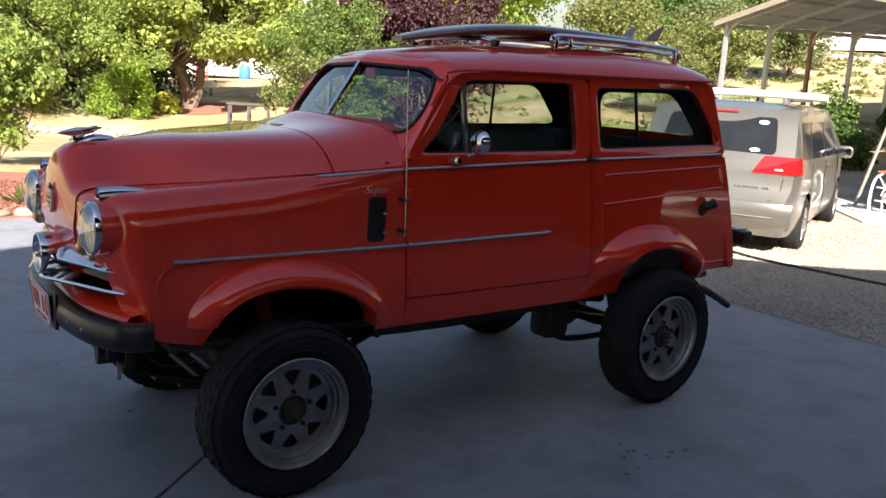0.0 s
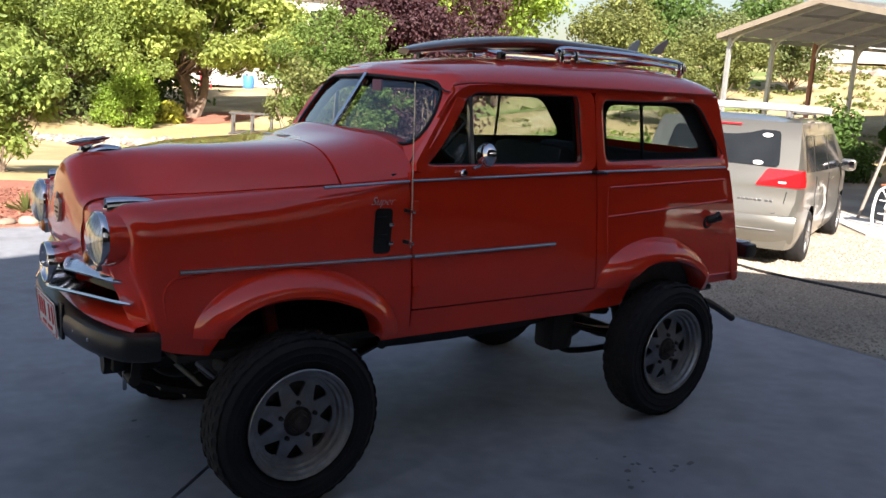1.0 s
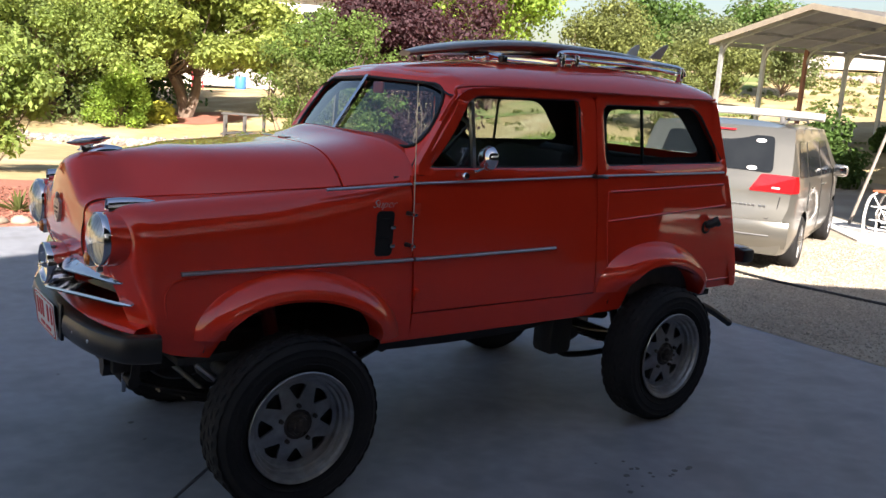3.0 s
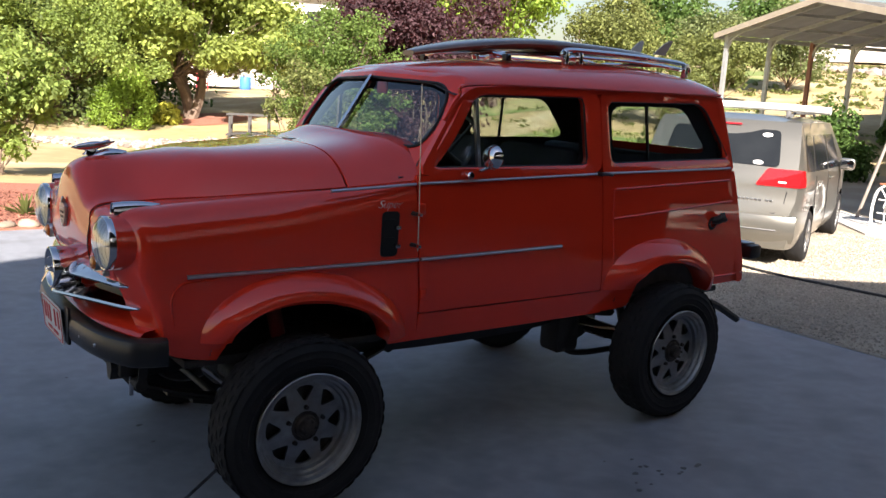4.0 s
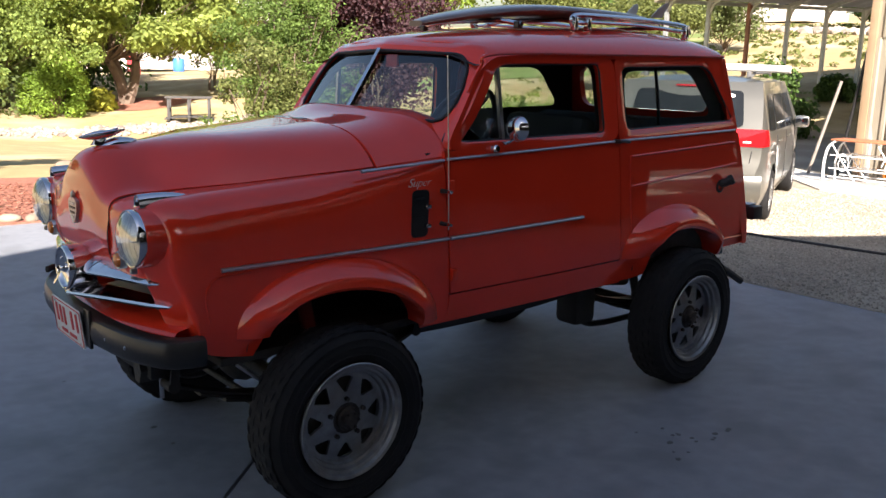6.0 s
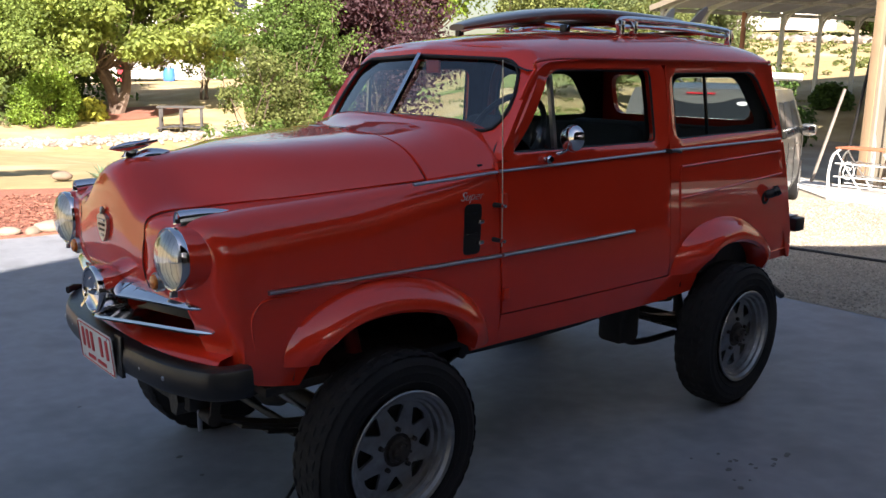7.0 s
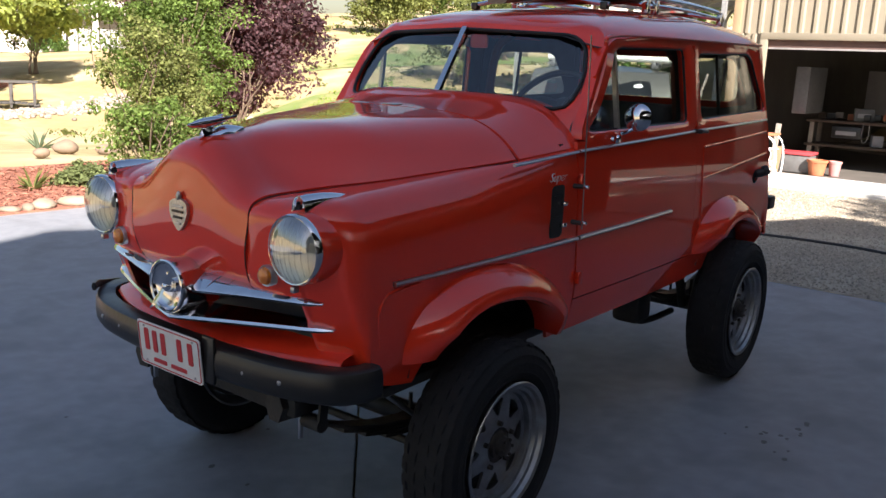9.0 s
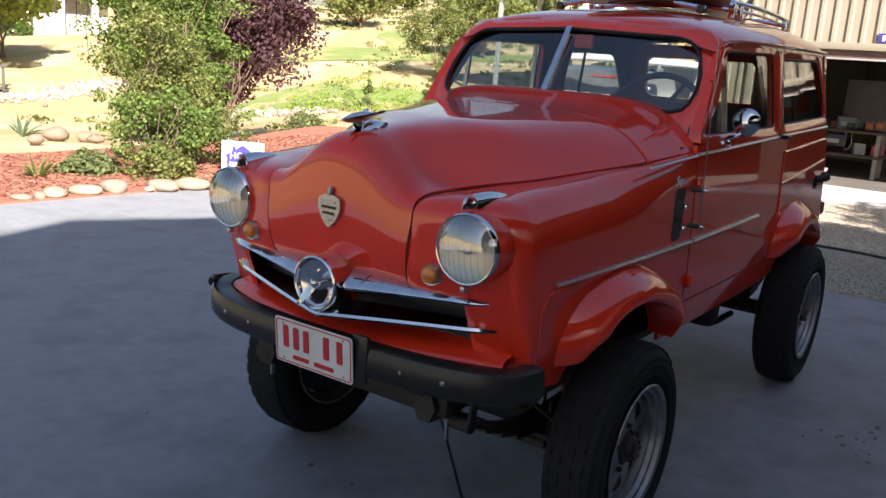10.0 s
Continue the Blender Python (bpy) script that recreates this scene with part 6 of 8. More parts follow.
# ---- the parked van ----
def minivan():
    t = thing("minivan", Matrix.Translation((7.23, 2.92, -YARD)) @ Matrix.Rotation(math.atan2(0.381, 0.925), 4, "Z"), "silver minivan parked on gravel with a padded roof bar", "car")
    def half(x, z):
        w = 0.965 - 0.10 * max(0, (0.35 - x) / 0.35) ** 2 - 0.22 * max(0, (x - 4.0) / 1.0) ** 2
        if z > 1.02:
            w -= 0.30 * (z - 1.02) ** 1.0 * 0.75
        if z < 0.5:
            w -= 0.10 * ((0.5 - z) / 0.3) ** 2
        return w
    def rear(z):
        return lerp(z, (0.25, 0.42, 0.66, 0.70, 1.16, 1.64, 1.74), (0.10, 0.02, 0.0, 0.06, 0.10, 0.34, 0.50))
    def front(z):
        return lerp(z, (0.25, 0.60, 0.90, 1.08, 1.70), (4.90, 5.0, 4.72, 4.15, 2.95))
    def top(x):
        return lerp(x, (0.3, 0.6, 1.5, 2.6, 2.95, 4.15, 4.9), (1.66, 1.71, 1.74, 1.71, 1.68, 1.08, 0.85))
    zs = [0.24, 0.34, 0.46, 0.60, 0.66, 0.80, 0.95, 1.06, 1.12, 1.30, 1.48, 1.62, 1.70]
    nx = 44
    bm = bmesh.new()
    for s in (-1, 1):
        rows = []
        for z in zs:
            row = []
            for i in range(nx + 1):
                x = rear(z) + (front(z) - rear(z)) * i / nx
                zz = z
                for c in (0.97, 4.0):
                    r = 0.38
                    if abs(x - c) < r:
                        zz = max(zz, 0.33 + math.sqrt(r * r - (x - c) ** 2))
                row.append(Vector((x, s * half(x, zz), zz)))
            rows.append(row)
        grid(bm, rows)
    # tail, roof and nose strips
    for f in (rear, front):
        grid(bm, [[Vector((f(z) + (-0.06 if f is rear else 0.10) * (1 - k * k) * (1 if z < 1.1 else 0.5), k * half(f(z), z), z)) for k in np.linspace(-1, 1, 13)] for z in zs])
    grid(bm, [[Vector((rear(1.70) + (front(1.70) - rear(1.70)) * i / 20, k * half(2.0, 1.70), 1.70 + 0.07 * (1 - abs(k) ** 3) * min(1, i / 3, (20 - i) / 2 + 0.2))) for k in np.linspace(-1, 1, 13)] for i in range(21)])
    bmesh.ops.remove_doubles(bm, verts=bm.verts, dist=0.004)
    part("body", bm, M_SILVER, t)
    def at_rear(y, z, off=0.006):
        x = rear(z) - 0.06 * (1 - min(1.0, abs(y) / half(rear(z), z)) ** 2) * (1 if z < 1.1 else 0.5)
        return Vector((x - off, y, z))
    def panel(name, outline, place, mat, depth=0.004, parent=t, label=""):
        bm = bmesh.new()
        c = sum((Vector(p) for p in outline), Vector((0, 0))) / len(outline)
        rows = [[place(*(c + (Vector(p) - c) * k)) for p in outline] for k in (0.02, 0.5, 1.0)]
        vs = grid(bm, rows, close_v=True)
        bm.faces.new(vs[0])
        return part(name, bm, mat, parent, label)
    glass = panel("rear_window", rounded([(-0.68, 1.19), (0.68, 1.19), (0.62, 1.60), (-0.62, 1.60)], 0.06, 4), at_rear, M_WINDOWDARK)
    for y, z in ((-0.48, 1.54), (-0.44, 1.225)):
        panel("sticker", [(y + 0.058 * math.cos(a), z + 0.024 * math.sin(a)) for a in np.linspace(0, 6.28, 14, endpoint=False)], lambda u, v: at_rear(u, v, 0.011), M_WHITE, parent=glass)
    bm = bmesh.new()
    tube(bm, [at_rear(0.55, 1.16, 0.02), at_rear(0.2, 1.21, 0.025), at_rear(-0.12, 1.195, 0.02)], 0.008, 6)
    part("rear_wiper", bm, M_BLACK, t)
    for s in (-1, 1):
        lamp = panel("tail_lamp", rounded([(s * 0.45, 0.97), (s * 0.93, 0.97), (s * 0.94, 1.17), (s * 0.56, 1.17)][::s], 0.03, 4), lambda u, v: at_rear(u, v, 0.012), M_TAIL, label="red and clear tail lamp")
        bm = bmesh.new()
        box(bm, at_rear(s * 0.74, 1.02, 0.014), (0.012, 0.09, 0.022), 0.004)
        part("reverse_lens", bm, M_PLATE, lamp)
        bm = bmesh.new()
        rows = []
        for z in (0.97, 1.06, 1.16):
            rows.append([Vector((x, s * (half(x, z) + 0.008), z)) for x in (rear(z), 0.14, 0.22, 0.30 - 0.10 * (1.16 - z))])
        grid(bm, rows)
        part("side_lens", bm, M_TAIL, lamp)
    panel("high_brake_lamp", [(-0.17, 1.640), (0.17, 1.640), (0.165, 1.656), (-0.165, 1.656)], lambda u, v: at_rear(u, v, 0.02), M_TAIL)
    # tailgate seam, trim bar, lettering bars, bumper
    bm = bmesh.new()
    tube(bm, [at_rear(y, z, 0.003) for y, z in ((-0.80, 0.92), (-0.78, 0.74), (-0.70, 0.665), (0.70, 0.665), (0.78, 0.74), (0.80, 0.92))], 0.006, 5)
    part("tailgate_seam", bm, M_SEAL, t)
    for i in range(8):
        bm = bmesh.new()
        y = -0.30 - i * 0.045 - (0.03 if i > 5 else 0)
        box(bm, at_rear(y, 0.80, 0.008), (0.006, 0.034, 0.026), 0.001)
        part("letter_bar", bm, M_TRIM, t)
    bm = bmesh.new()
    rows = []
    for y in np.linspace(-0.94, 0.94, 25):
        k = abs(y) / 0.94
        x = -0.085 + 0.10 * k ** 4
        rows.append([Vector((x + 0.08, y * 0.985, 0.645)), Vector((x, y, 0.635)), Vector((x - 0.02, y * 1.005, 0.58)), Vector((x - 0.015, y * 1.005, 0.47)), Vector((x + 0.03, y, 0.40)), Vector((x + 0.10, y * 0.97, 0.32))])
    grid(bm, rows)
    part("rear_bumper", bm, M_SILVER, t)
    bm = bmesh.new()
    tube(bm, [(-0.10 + 0.10 * (abs(y) / 0.94) ** 4, y, 0.475) for y in np.linspace(-0.75, 0.75, 11)], 0.010, 6)
    part("bumper_groove", bm, M_GREYPLASTIC, t)
    bm = bmesh.new()
    box(bm, (-0.12, 0.0, 0.80), (0.012, 0.32, 0.14), 0.004)
    np_ = part("number_plate", bm, M_PLATE, t)
    for i in range(6):
        bm = bmesh.new()
        box(bm, (-0.128, 0.11 - i * 0.044, 0.80), (0.004, 0.026, 0.07))
        part("sign_bar", bm, M_NAVY, np_)
    # side windows, handles, mirrors, wheels
    def at_side(s):
        return lambda x, z: Vector((x, s * (half(x, z) + 0.006), z))
    for s in (-1, 1):
        for o in ([(0.42, 1.14), (1.02, 1.12), (1.10, 1.54), (0.62, 1.56)], [(1.12, 1.12), (2.18, 1.10), (2.16, 1.55), (1.20, 1.55)], [(2.28, 1.10), (3.50, 1.08), (2.95, 1.55), (2.26, 1.55)]):
            panel("side_window", rounded(o, 0.05, 3), at_side(s), M_WINDOWDARK)
        for x0 in (1.10, 2.23, 3.52):
            bm = bmesh.new()
            tube(bm, [at_side(s)(x0 + (0.0 if z > 0.7 else 0.1), z) for z in np.linspace(1.06, 0.36, 8)], 0.004, 5)
            part("door_seam", bm, M_SEAL, t)
        for x0 in (1.35, 2.45):
            bm = bmesh.new()
            tube(bm, [(x0 - 0.10, s * (half(x0, 0.95) + 0.02), 0.98), (x0, s * (half(x0, 0.95) + 0.035), 0.985), (x0 + 0.10, s * (half(x0, 0.95) + 0.02), 0.98)], 0.014, 6)
            part("door_handle", bm, M_SILVER, t)
        bm = bmesh.new()
        box(bm, (3.42, s * 1.06, 1.12), (0.12, 0.22, 0.17), 0.05)
        m = part("door_mirror", bm, M_SILVER, t)
        bm = bmesh.new()
        box(bm, (3.355, s * 1.065, 1.12), (0.006, 0.17, 0.12), 0.002)
        part("mirror_glass", bm, M_CHROME, m)
        bm = bmesh.new()
        tube(bm, [(0.55, s * 0.66, 1.765), (0.75, s * 0.665, 1.805), (2.3, s * 0.66, 1.815), (2.55, s * 0.65, 1.775)], 0.018, 8)
        part("roof_rail", bm, M_GREYPLASTIC, t)
        for wx in (0.97, 4.0):
            w = new("wheel")
            w.empty_display_size = 0.1
            w.parent = t
            w.matrix_basis = pose(wx, s * 0.86, 0.325, 0, 0, 0 if s < 0 else 180)
            bm = bmesh.new()
            lathe(bm, [(0.20, -0.10), (0.23, -0.112), (0.29, -0.108), (0.315, -0.09), (0.325, -0.06), (0.326, 0.0), (0.325, 0.06), (0.30, 0.10), (0.20, 0.10)], axis="y", n=40)
            part("tyre", bm, M_RUBBER, w)
            bm = bmesh.new()
            lathe(bm, [(0.0, -0.105), (0.05, -0.106), (0.07, -0.095), (0.20, -0.098), (0.205, -0.106), (0.21, -0.09)], axis="y", n=30)
            c = part("hub_cap", bm, M_TRIM, w)
            for i in range(7):
                bm = bmesh.new()
                a = 2 * math.pi * i / 7
                box(bm, (0.135 * math.cos(a), -0.102, 0.135 * math.sin(a)), (0.13, 0.012, 0.035), 0.004, Matrix.Rotation(-a, 3, "Y"))
                part("spoke", bm, M_RIM, c)
    # padded bar across the roof
    bm = bmesh.new()
    tube(bm, [(0.62, y - 0.20, 1.87 - 0.012 * (y / 0.7) ** 2) for y in (-0.88, -0.85, -0.4, 0, 0.4, 0.85, 0.88)], 0.052, 12, flat=0.85)
    b = part("roof_bar_pad", bm, M_WHITE, t, "white foam roof bar pad")
    for s in (-1, 1):
        bm = bmesh.new()
        box(bm, (0.64, s * 0.62, 1.79), (0.10, 0.06, 0.10), 0.02)
        part("bar_foot", bm, M_GREYPLASTIC, b)
    bm = bmesh.new()
    box(bm, (2.4, 0, 0.30), (4.5, 1.6, 0.16), 0.03)
    part("floor_pan", bm, M_CHASSIS, t)
    bm = bmesh.new()
    lathe(bm, [(0.03, 0.0), (0.034, 0.02), (0.034, 0.3)], (0.02, -0.45, 0.30), "x", 12)
    part("exhaust_tip", bm, M_CHASSIS, t)


minivan()

# ---- things about the barn and yard ----
def at_yard(x, y, z=0.0):
    return (x, y, -YARD + z)


def sawhorse_rack():
    t = thing("scroll_rack", at_yard(12.95, 3.05, 0.03), "white scrolled iron rack with an orange top rail", "rack")
    for x in (-0.22, 0.22):
        for y0 in (-0.66, 0.66):
            bm = bmesh.new()
            tube(bm, smooth_curve([(x, y0 * 1.02, 0.0), (x, y0 * 1.05, 0.30), (x, y0 * 0.98, 0.58), (x, y0 * 0.80, 0.70)], 5), 0.035 if x < 0 else 0.025, 8, flat=0.6)
            part("leg", bm, M_WHITE, t)
        for z in (0.10, 0.24, 0.46):
            bm = bmesh.new()
            bar(bm, (x, -0.60, z), (x, 0.60, z), 0.012)
            part("rung", bm, M_WHITE, t)
        for y0 in (-0.38, 0.38):
            bm = bmesh.new()
            pts = [(x, y0 + 0.13 * math.cos(a) * (1 - a / 14), 0.33 + 0.18 * math.sin(a) * (1 - a / 14)) for a in np.linspace(0, 9, 26)]
            tube(bm, pts, 0.010, 6)
            part("scroll", bm, M_WHITE, t)
            bm = bmesh.new()
            tube(bm, smooth_curve([(x, y0 - 0.25, 0.02), (x, y0, 0.35), (x, y0 + 0.22, 0.66)], 5), 0.012, 6)
            part("scroll", bm, M_WHITE, t)
    bm = bmesh.new()
    box(bm, (0, 0, 0.715), (0.50, 1.22, 0.03), 0.01)
    part("top_rail", bm, M_TERRACOTTA, t, "faded orange top")


sawhorse_rack()


def pot(at, r, h, mat, label, name="plant_pot", cat="pot"):
    t = thing(name, at, label, cat)
    bm = bmesh.new()
    lathe(bm, [(0.0, 0.0), (r * 0.72, 0.0), (r * 0.95, h * 0.84), (r * 1.05, h * 0.85), (r * 1.06, h), (r * 0.94, h), (r * 0.88, h * 0.86), (0.0, h * 0.80)], n=24)
    part("bowl", bm, mat, t)
    return t


pot(at_yard(13.95, 1.98, 0.03), 0.17, 0.27, M_TERRACOTTA, "terracotta pot in the barn doorway")
pot(at_yard(14.10, 1.72, 0.03), 0.11, 0.26, M_PINK, "pink bucket with rags in the barn doorway", "bucket", "bucket")


def storage_bin():
    t = thing("storage_bin", at_yard(14.15, 2.42, 0.03), "grey plastic storage bin with a red lid", "storage bin")
    bm = bmesh.new()
    box(bm, (0, 0, 0.16), (0.42, 0.62, 0.32), 0.03)
    part("tub", bm, M_GREYPLASTIC, t)
    bm = bmesh.new()
    box(bm, (0, 0, 0.345), (0.46, 0.66, 0.05), 0.015)
    part("lid", bm, M_REDPLASTIC, t)


storage_bin()


M_OLDWOOD = material("old_dark_wood", (0.10, 0.065, 0.045), 0.8, 0, (0.05, 0.035, 0.025), 14.0, 0.6, 0.2, 60.0)


def workbench():
    t = thing("workbench", at_yard(16.0, 1.85, 0.02), "cluttered dark wooden workbench inside the barn", "workbench")
    for x in (-0.3, 0.3):
        for y in (-0.75, 0.75):
            bm = bmesh.new()
            box(bm, (x, y, 0.45), (0.08, 0.08, 0.9), 0.008)
            part("leg", bm, M_WOOD, t)
    for z in (0.88, 0.42):
        bm = bmesh.new()
        box(bm, (0, 0, z), (0.75, 1.7, 0.05), 0.01)
        part("shelf", bm, M_OLDWOOD, t)
    rnd = random.Random(8)
    for i in range(9):
        k = thing("tool_box", at_yard(15.85 + rnd.random() * 0.3, 1.15 + i * 0.17, 0.925), "small box of tools on the workbench", "tool box", "clutter on the workbench")
        bm = bmesh.new()
        box(bm, (0, 0, 0.06 + 0.05 * rnd.random()), (0.12 + 0.1 * rnd.random(), 0.10 + 0.06 * rnd.random(), 0.12), 0.01)
        part("case", bm, rnd.choice((M_TERRACOTTA, M_DARKIN, M_NAVY, M_BLACK, M_OLDWOOD)), k)


workbench()


def clutter(name, x, y, z, size, mat, label, category, turn=0.0, lid=None):
    """A box-like thing of the barn's clutter, with a lid or a face of its own where it has one."""
    t = thing(name, at_yard(x, y, z), label, category)
    d = Matrix.Rotation(turn, 3, "Z")
    bm = bmesh.new()
    box(bm, Vector((0, 0, size[2] / 2)), size, 0.012, d)
    part("case", bm, mat, t)
    if lid:
        bm = bmesh.new()
        box(bm, d @ Vector((-size[0] / 2 - 0.004, 0, size[2] * 0.45)), (0.006, size[1] * 0.7, size[2] * 0.35), 0.002, d)
        part("panel", bm, lid, t)


# whitish cabinet; its dark grey puts the barn's shade into the colour
clutter("wall_cabinet", 15.3, 2.62, 1.05, (1.2, 0.25, 0.85), M_GREYPLASTIC, "whitish wall cabinet inside the barn, coloured dark as in shade", "cabinet")
clutter("grinder", 15.95, 1.75, 0.925, (0.22, 0.34, 0.24), M_GREYPLASTIC, "grey bench grinder on the workbench", "tool", 0.3, M_DOORGREY)
clutter("carton", 16.2, 1.25, 0.925, (0.3, 0.28, 0.2), M_WOOD, "open cardboard carton on the workbench", "carton", -0.2)
clutter("drawer_case", 15.72, 1.95, 0.60, (0.25, 0.52, 0.22), M_BLACK, "black drawer case under the workbench top", "drawer case", 0.0, M_DOORGREY)
clutter("paint_tin", 15.9, 1.45, 0.46, (0.18, 0.2, 0.22), M_DOORGREY, "grey paint tin on the lower shelf", "tin", 0.4)
clutter("paint_tin", 16.0, 1.15, 0.46, (0.2, 0.18, 0.2), M_REDPLASTIC, "red paint tin on the lower shelf", "tin", 0.1)
clutter("tall_locker", 17.2, 0.2, 0.02, (0.6, 1.0, 1.8), M_GREYPLASTIC, "dark steel locker deep inside the barn", "locker", 0.0, M_DOORGREY)
clutter("crate", 17.4, 1.0, 0.02, (0.6, 0.6, 0.5), M_OLDWOOD, "old wooden crate on the barn floor", "crate", 0.3)
clutter("crate", 16.9, -0.6, 0.02, (0.7, 0.9, 0.8), M_OLDWOOD, "old wooden crate on the barn floor", "crate", -0.1)
t = thing("cord", at_yard(15.60, 1.60, 0.55), "white cord looped over the workbench edge", "cord")
bm = bmesh.new()
tube(bm, smooth_curve([(0, 0.06, 0.34), (-0.02, 0.07, 0.1), (-0.02, 0.02, 0.0), (-0.02, -0.05, 0.1), (0, -0.04, 0.34)], 5), 0.006, 6)
part("loop", bm, M_DOORGREY, t)


def cloth():
    t = thing("orange_cloth", at_yard(13.58, 2.98, 0.03), "orange cloth hanging on the barn door jamb", "cloth")
    bm = bmesh.new()
    rows = []
    for k in np.linspace(0, 1, 12):
        w = 0.035 + 0.085 * k
        rows.append([Vector((0.015 * math.sin(9 * u + 3 * k), u * w, 0.78 - 0.70 * k + 0.01 * math.sin(7 * u))) for u in np.linspace(-1, 1, 14)])
    grid(bm, rows)
    bmesh.ops.solidify(bm, geom=bm.faces[:], thickness=0.006)
    part("fabric", bm, M_ORANGE, t)


cloth()
for y, h, lean, mat, lab in ((2.74, 0.85, 0.10, M_WOOD, "old plank leaning in the barn doorway"), (2.66, 0.45, 0.05, M_TAN, "short tan board leaning in the barn doorway")):
    t = thing("plank", at_yard(13.85, y, 0.03), lab, "plank")
    bm = bmesh.new()
    beam(bm, (0, 0, 0), (lean, -0.02, h), 0.09, 0.025, (1, 0, 0))
    part("board", bm, mat, t)


# poles beside the barn's corner
for (x, y), top, lean, r, mat, lab in (((13.75, 3.45), 4.6, (0.04, 0.0), 0.06, M_STEEL, "tall galvanised pole beside the metal barn"),
                                       ((13.7, 3.95), 2.6, (0.05, -0.22), 0.03, M_BLACK, "dark pipe leaning on the metal barn"), ((13.65, 4.45), 1.7, (0.0, -0.5), 0.03, M_WOOD, "weathered pole leaning on the metal barn")):
    t = thing("pole", at_yard(x, y), lab, "pole")
    bm = bmesh.new()
    bar(bm, (0, 0, 0), (lean[0] * top, lean[1] * top * 0.5, top), r, r * 0.9, 12)
    part("shaft", bm, mat, t)


def trailer():
    t = thing("flat_trailer", at_yard(19.5, 9.6, 0.0), "low grey trailer in the carport's shade", "trailer")
    d = Matrix.Rotation(math.atan2(0.38, 0.925), 3, "Z")
    for c, s, m, n in (((0, 0, 0.55), (3.6, 1.7, 0.14), M_DOORGREY, "deck"), ((-0.7, 0.1, 0.95), (1.4, 1.2, 0.65), M_GREYPLASTIC, "load")):
        bm = bmesh.new()
        box(bm, d @ Vector(c), s, 0.03, d)
        part(n, bm, m, t)
    for x in (-0.5, 0.5):
        for y in (-0.8, 0.8):
            w = bmesh.new()
            p = d @ Vector((x, y, 0.32))
            lathe(w, [(0.0, -0.1), (0.28, -0.1), (0.32, -0.06), (0.32, 0.06), (0.28, 0.1), (0.0, 0.1)], p, "y", 20)
            part("tyre", w, M_RUBBER, t)


trailer()


def hose():
    t = thing("garden_hose", (7.1, 1.5, hill(7.1, 1.5)), "dark hose lying across the gravel", "hose")
    bm = bmesh.new()
    pts = smooth_curve([(6.6 - 7.1 + 0.2 * math.sin(k * 2.1), y - 1.5, 0) for k, y in enumerate(np.linspace(4.0, -5.0, 10))], 6)
    tube(bm, [(p.x + 0.5, p.y, hill(p.x + 7.6, p.y + 1.5) - hill(7.1, 1.5) + 0.02) for p in pts], 0.016, 6)
    part("tube", bm, M_BLACK, t)


hose()


# ---- things on the lawn ----
M_GREYWOOD = material("weathered_grey_wood", (0.085, 0.078, 0.072), 0.85, 0, (0.05, 0.046, 0.044), 12.0, 0.6, 0.2, 60.0)


def garden_bridge():
    gx, gy, k = garden(7.72, 17.5)
    t = thing("garden_bridge", (gx, gy, hill(gx, gy)), "small weathered grey footbridge with hand rails over the dry creek", "footbridge")
    d = Matrix.Rotation(radians(-28), 3, "Z")
    for y in (-0.26, 0.26):
        for x in (-0.48, 0.0, 0.48):
            bm = bmesh.new()
            box(bm, d @ Vector((x, y, 0)) + Vector((0, 0, 0.29)), (0.06, 0.05, 0.56), 0.006, d)
            part("post", bm, M_GREYWOOD, t)
        bm = bmesh.new()
        box(bm, d @ Vector((0, y, 0)) + Vector((0, 0, 0.585)), (1.12, 0.12, 0.04), 0.006, d)
        part("hand_rail", bm, M_GREYWOOD, t)
    for i in range(9):
        bm = bmesh.new()
        x = -0.52 + 0.13 * i
        box(bm, d @ Vector((x, 0, 0)) + Vector((0, 0, 0.05 + 0.07 * (1 - (x / 0.6) ** 2))), (0.12, 0.62, 0.03), 0.005, d)
        part("plank", bm, M_GREYWOOD, t)
    t.scale = (k, k, k)


garden_bridge()


M_TANROCK = material("tan_rock", (0.27, 0.20, 0.145), 0.9, 0, (0.17, 0.125, 0.09), 9.0, 0.6, 0.4, 30.0)


def stone(name, at, r, seed, label, flat=0.6, mat=None, group=""):
    rng = np.random.default_rng(seed)
    gx, gy, k = garden(*at)
    at, r = (gx, gy), r * k
    t = new(name)
    bm = bmesh.new()
    bmesh.ops.create_icosphere(bm, subdivisions=2, radius=1.0)
    k = rng.random(3) * 6
    for v in bm.verts:
        c = v.co
        f = 1 + 0.13 * math.sin(2.1 * c.x + k[0]) * math.cos(1.7 * c.y + k[1]) + 0.10 * math.sin(3.3 * c.z + k[2] + c.x)
        v.co = Vector((c.x * f * r * (1 + 0.35 * rng.random() * 0), c.y * f * r * 0.72, (c.z * f + 0.55) * r * flat))
    me = bpy.data.meshes.new(name)
    bm.to_mesh(me)
    bm.free()
    me.materials.append(mat or M_ROCK)
    me.shade_smooth()
    bpy.data.objects.remove(t)
    t = new(name, me)
    t.matrix_world = Matrix.Translation((at[0], at[1], hill(*at) - 0.01 + (0.02 if len(at) < 3 else 0))) @ Matrix.Rotation(rng.random() * 6.28, 4, "Z")
    return tagged(t, label, "stone", group)


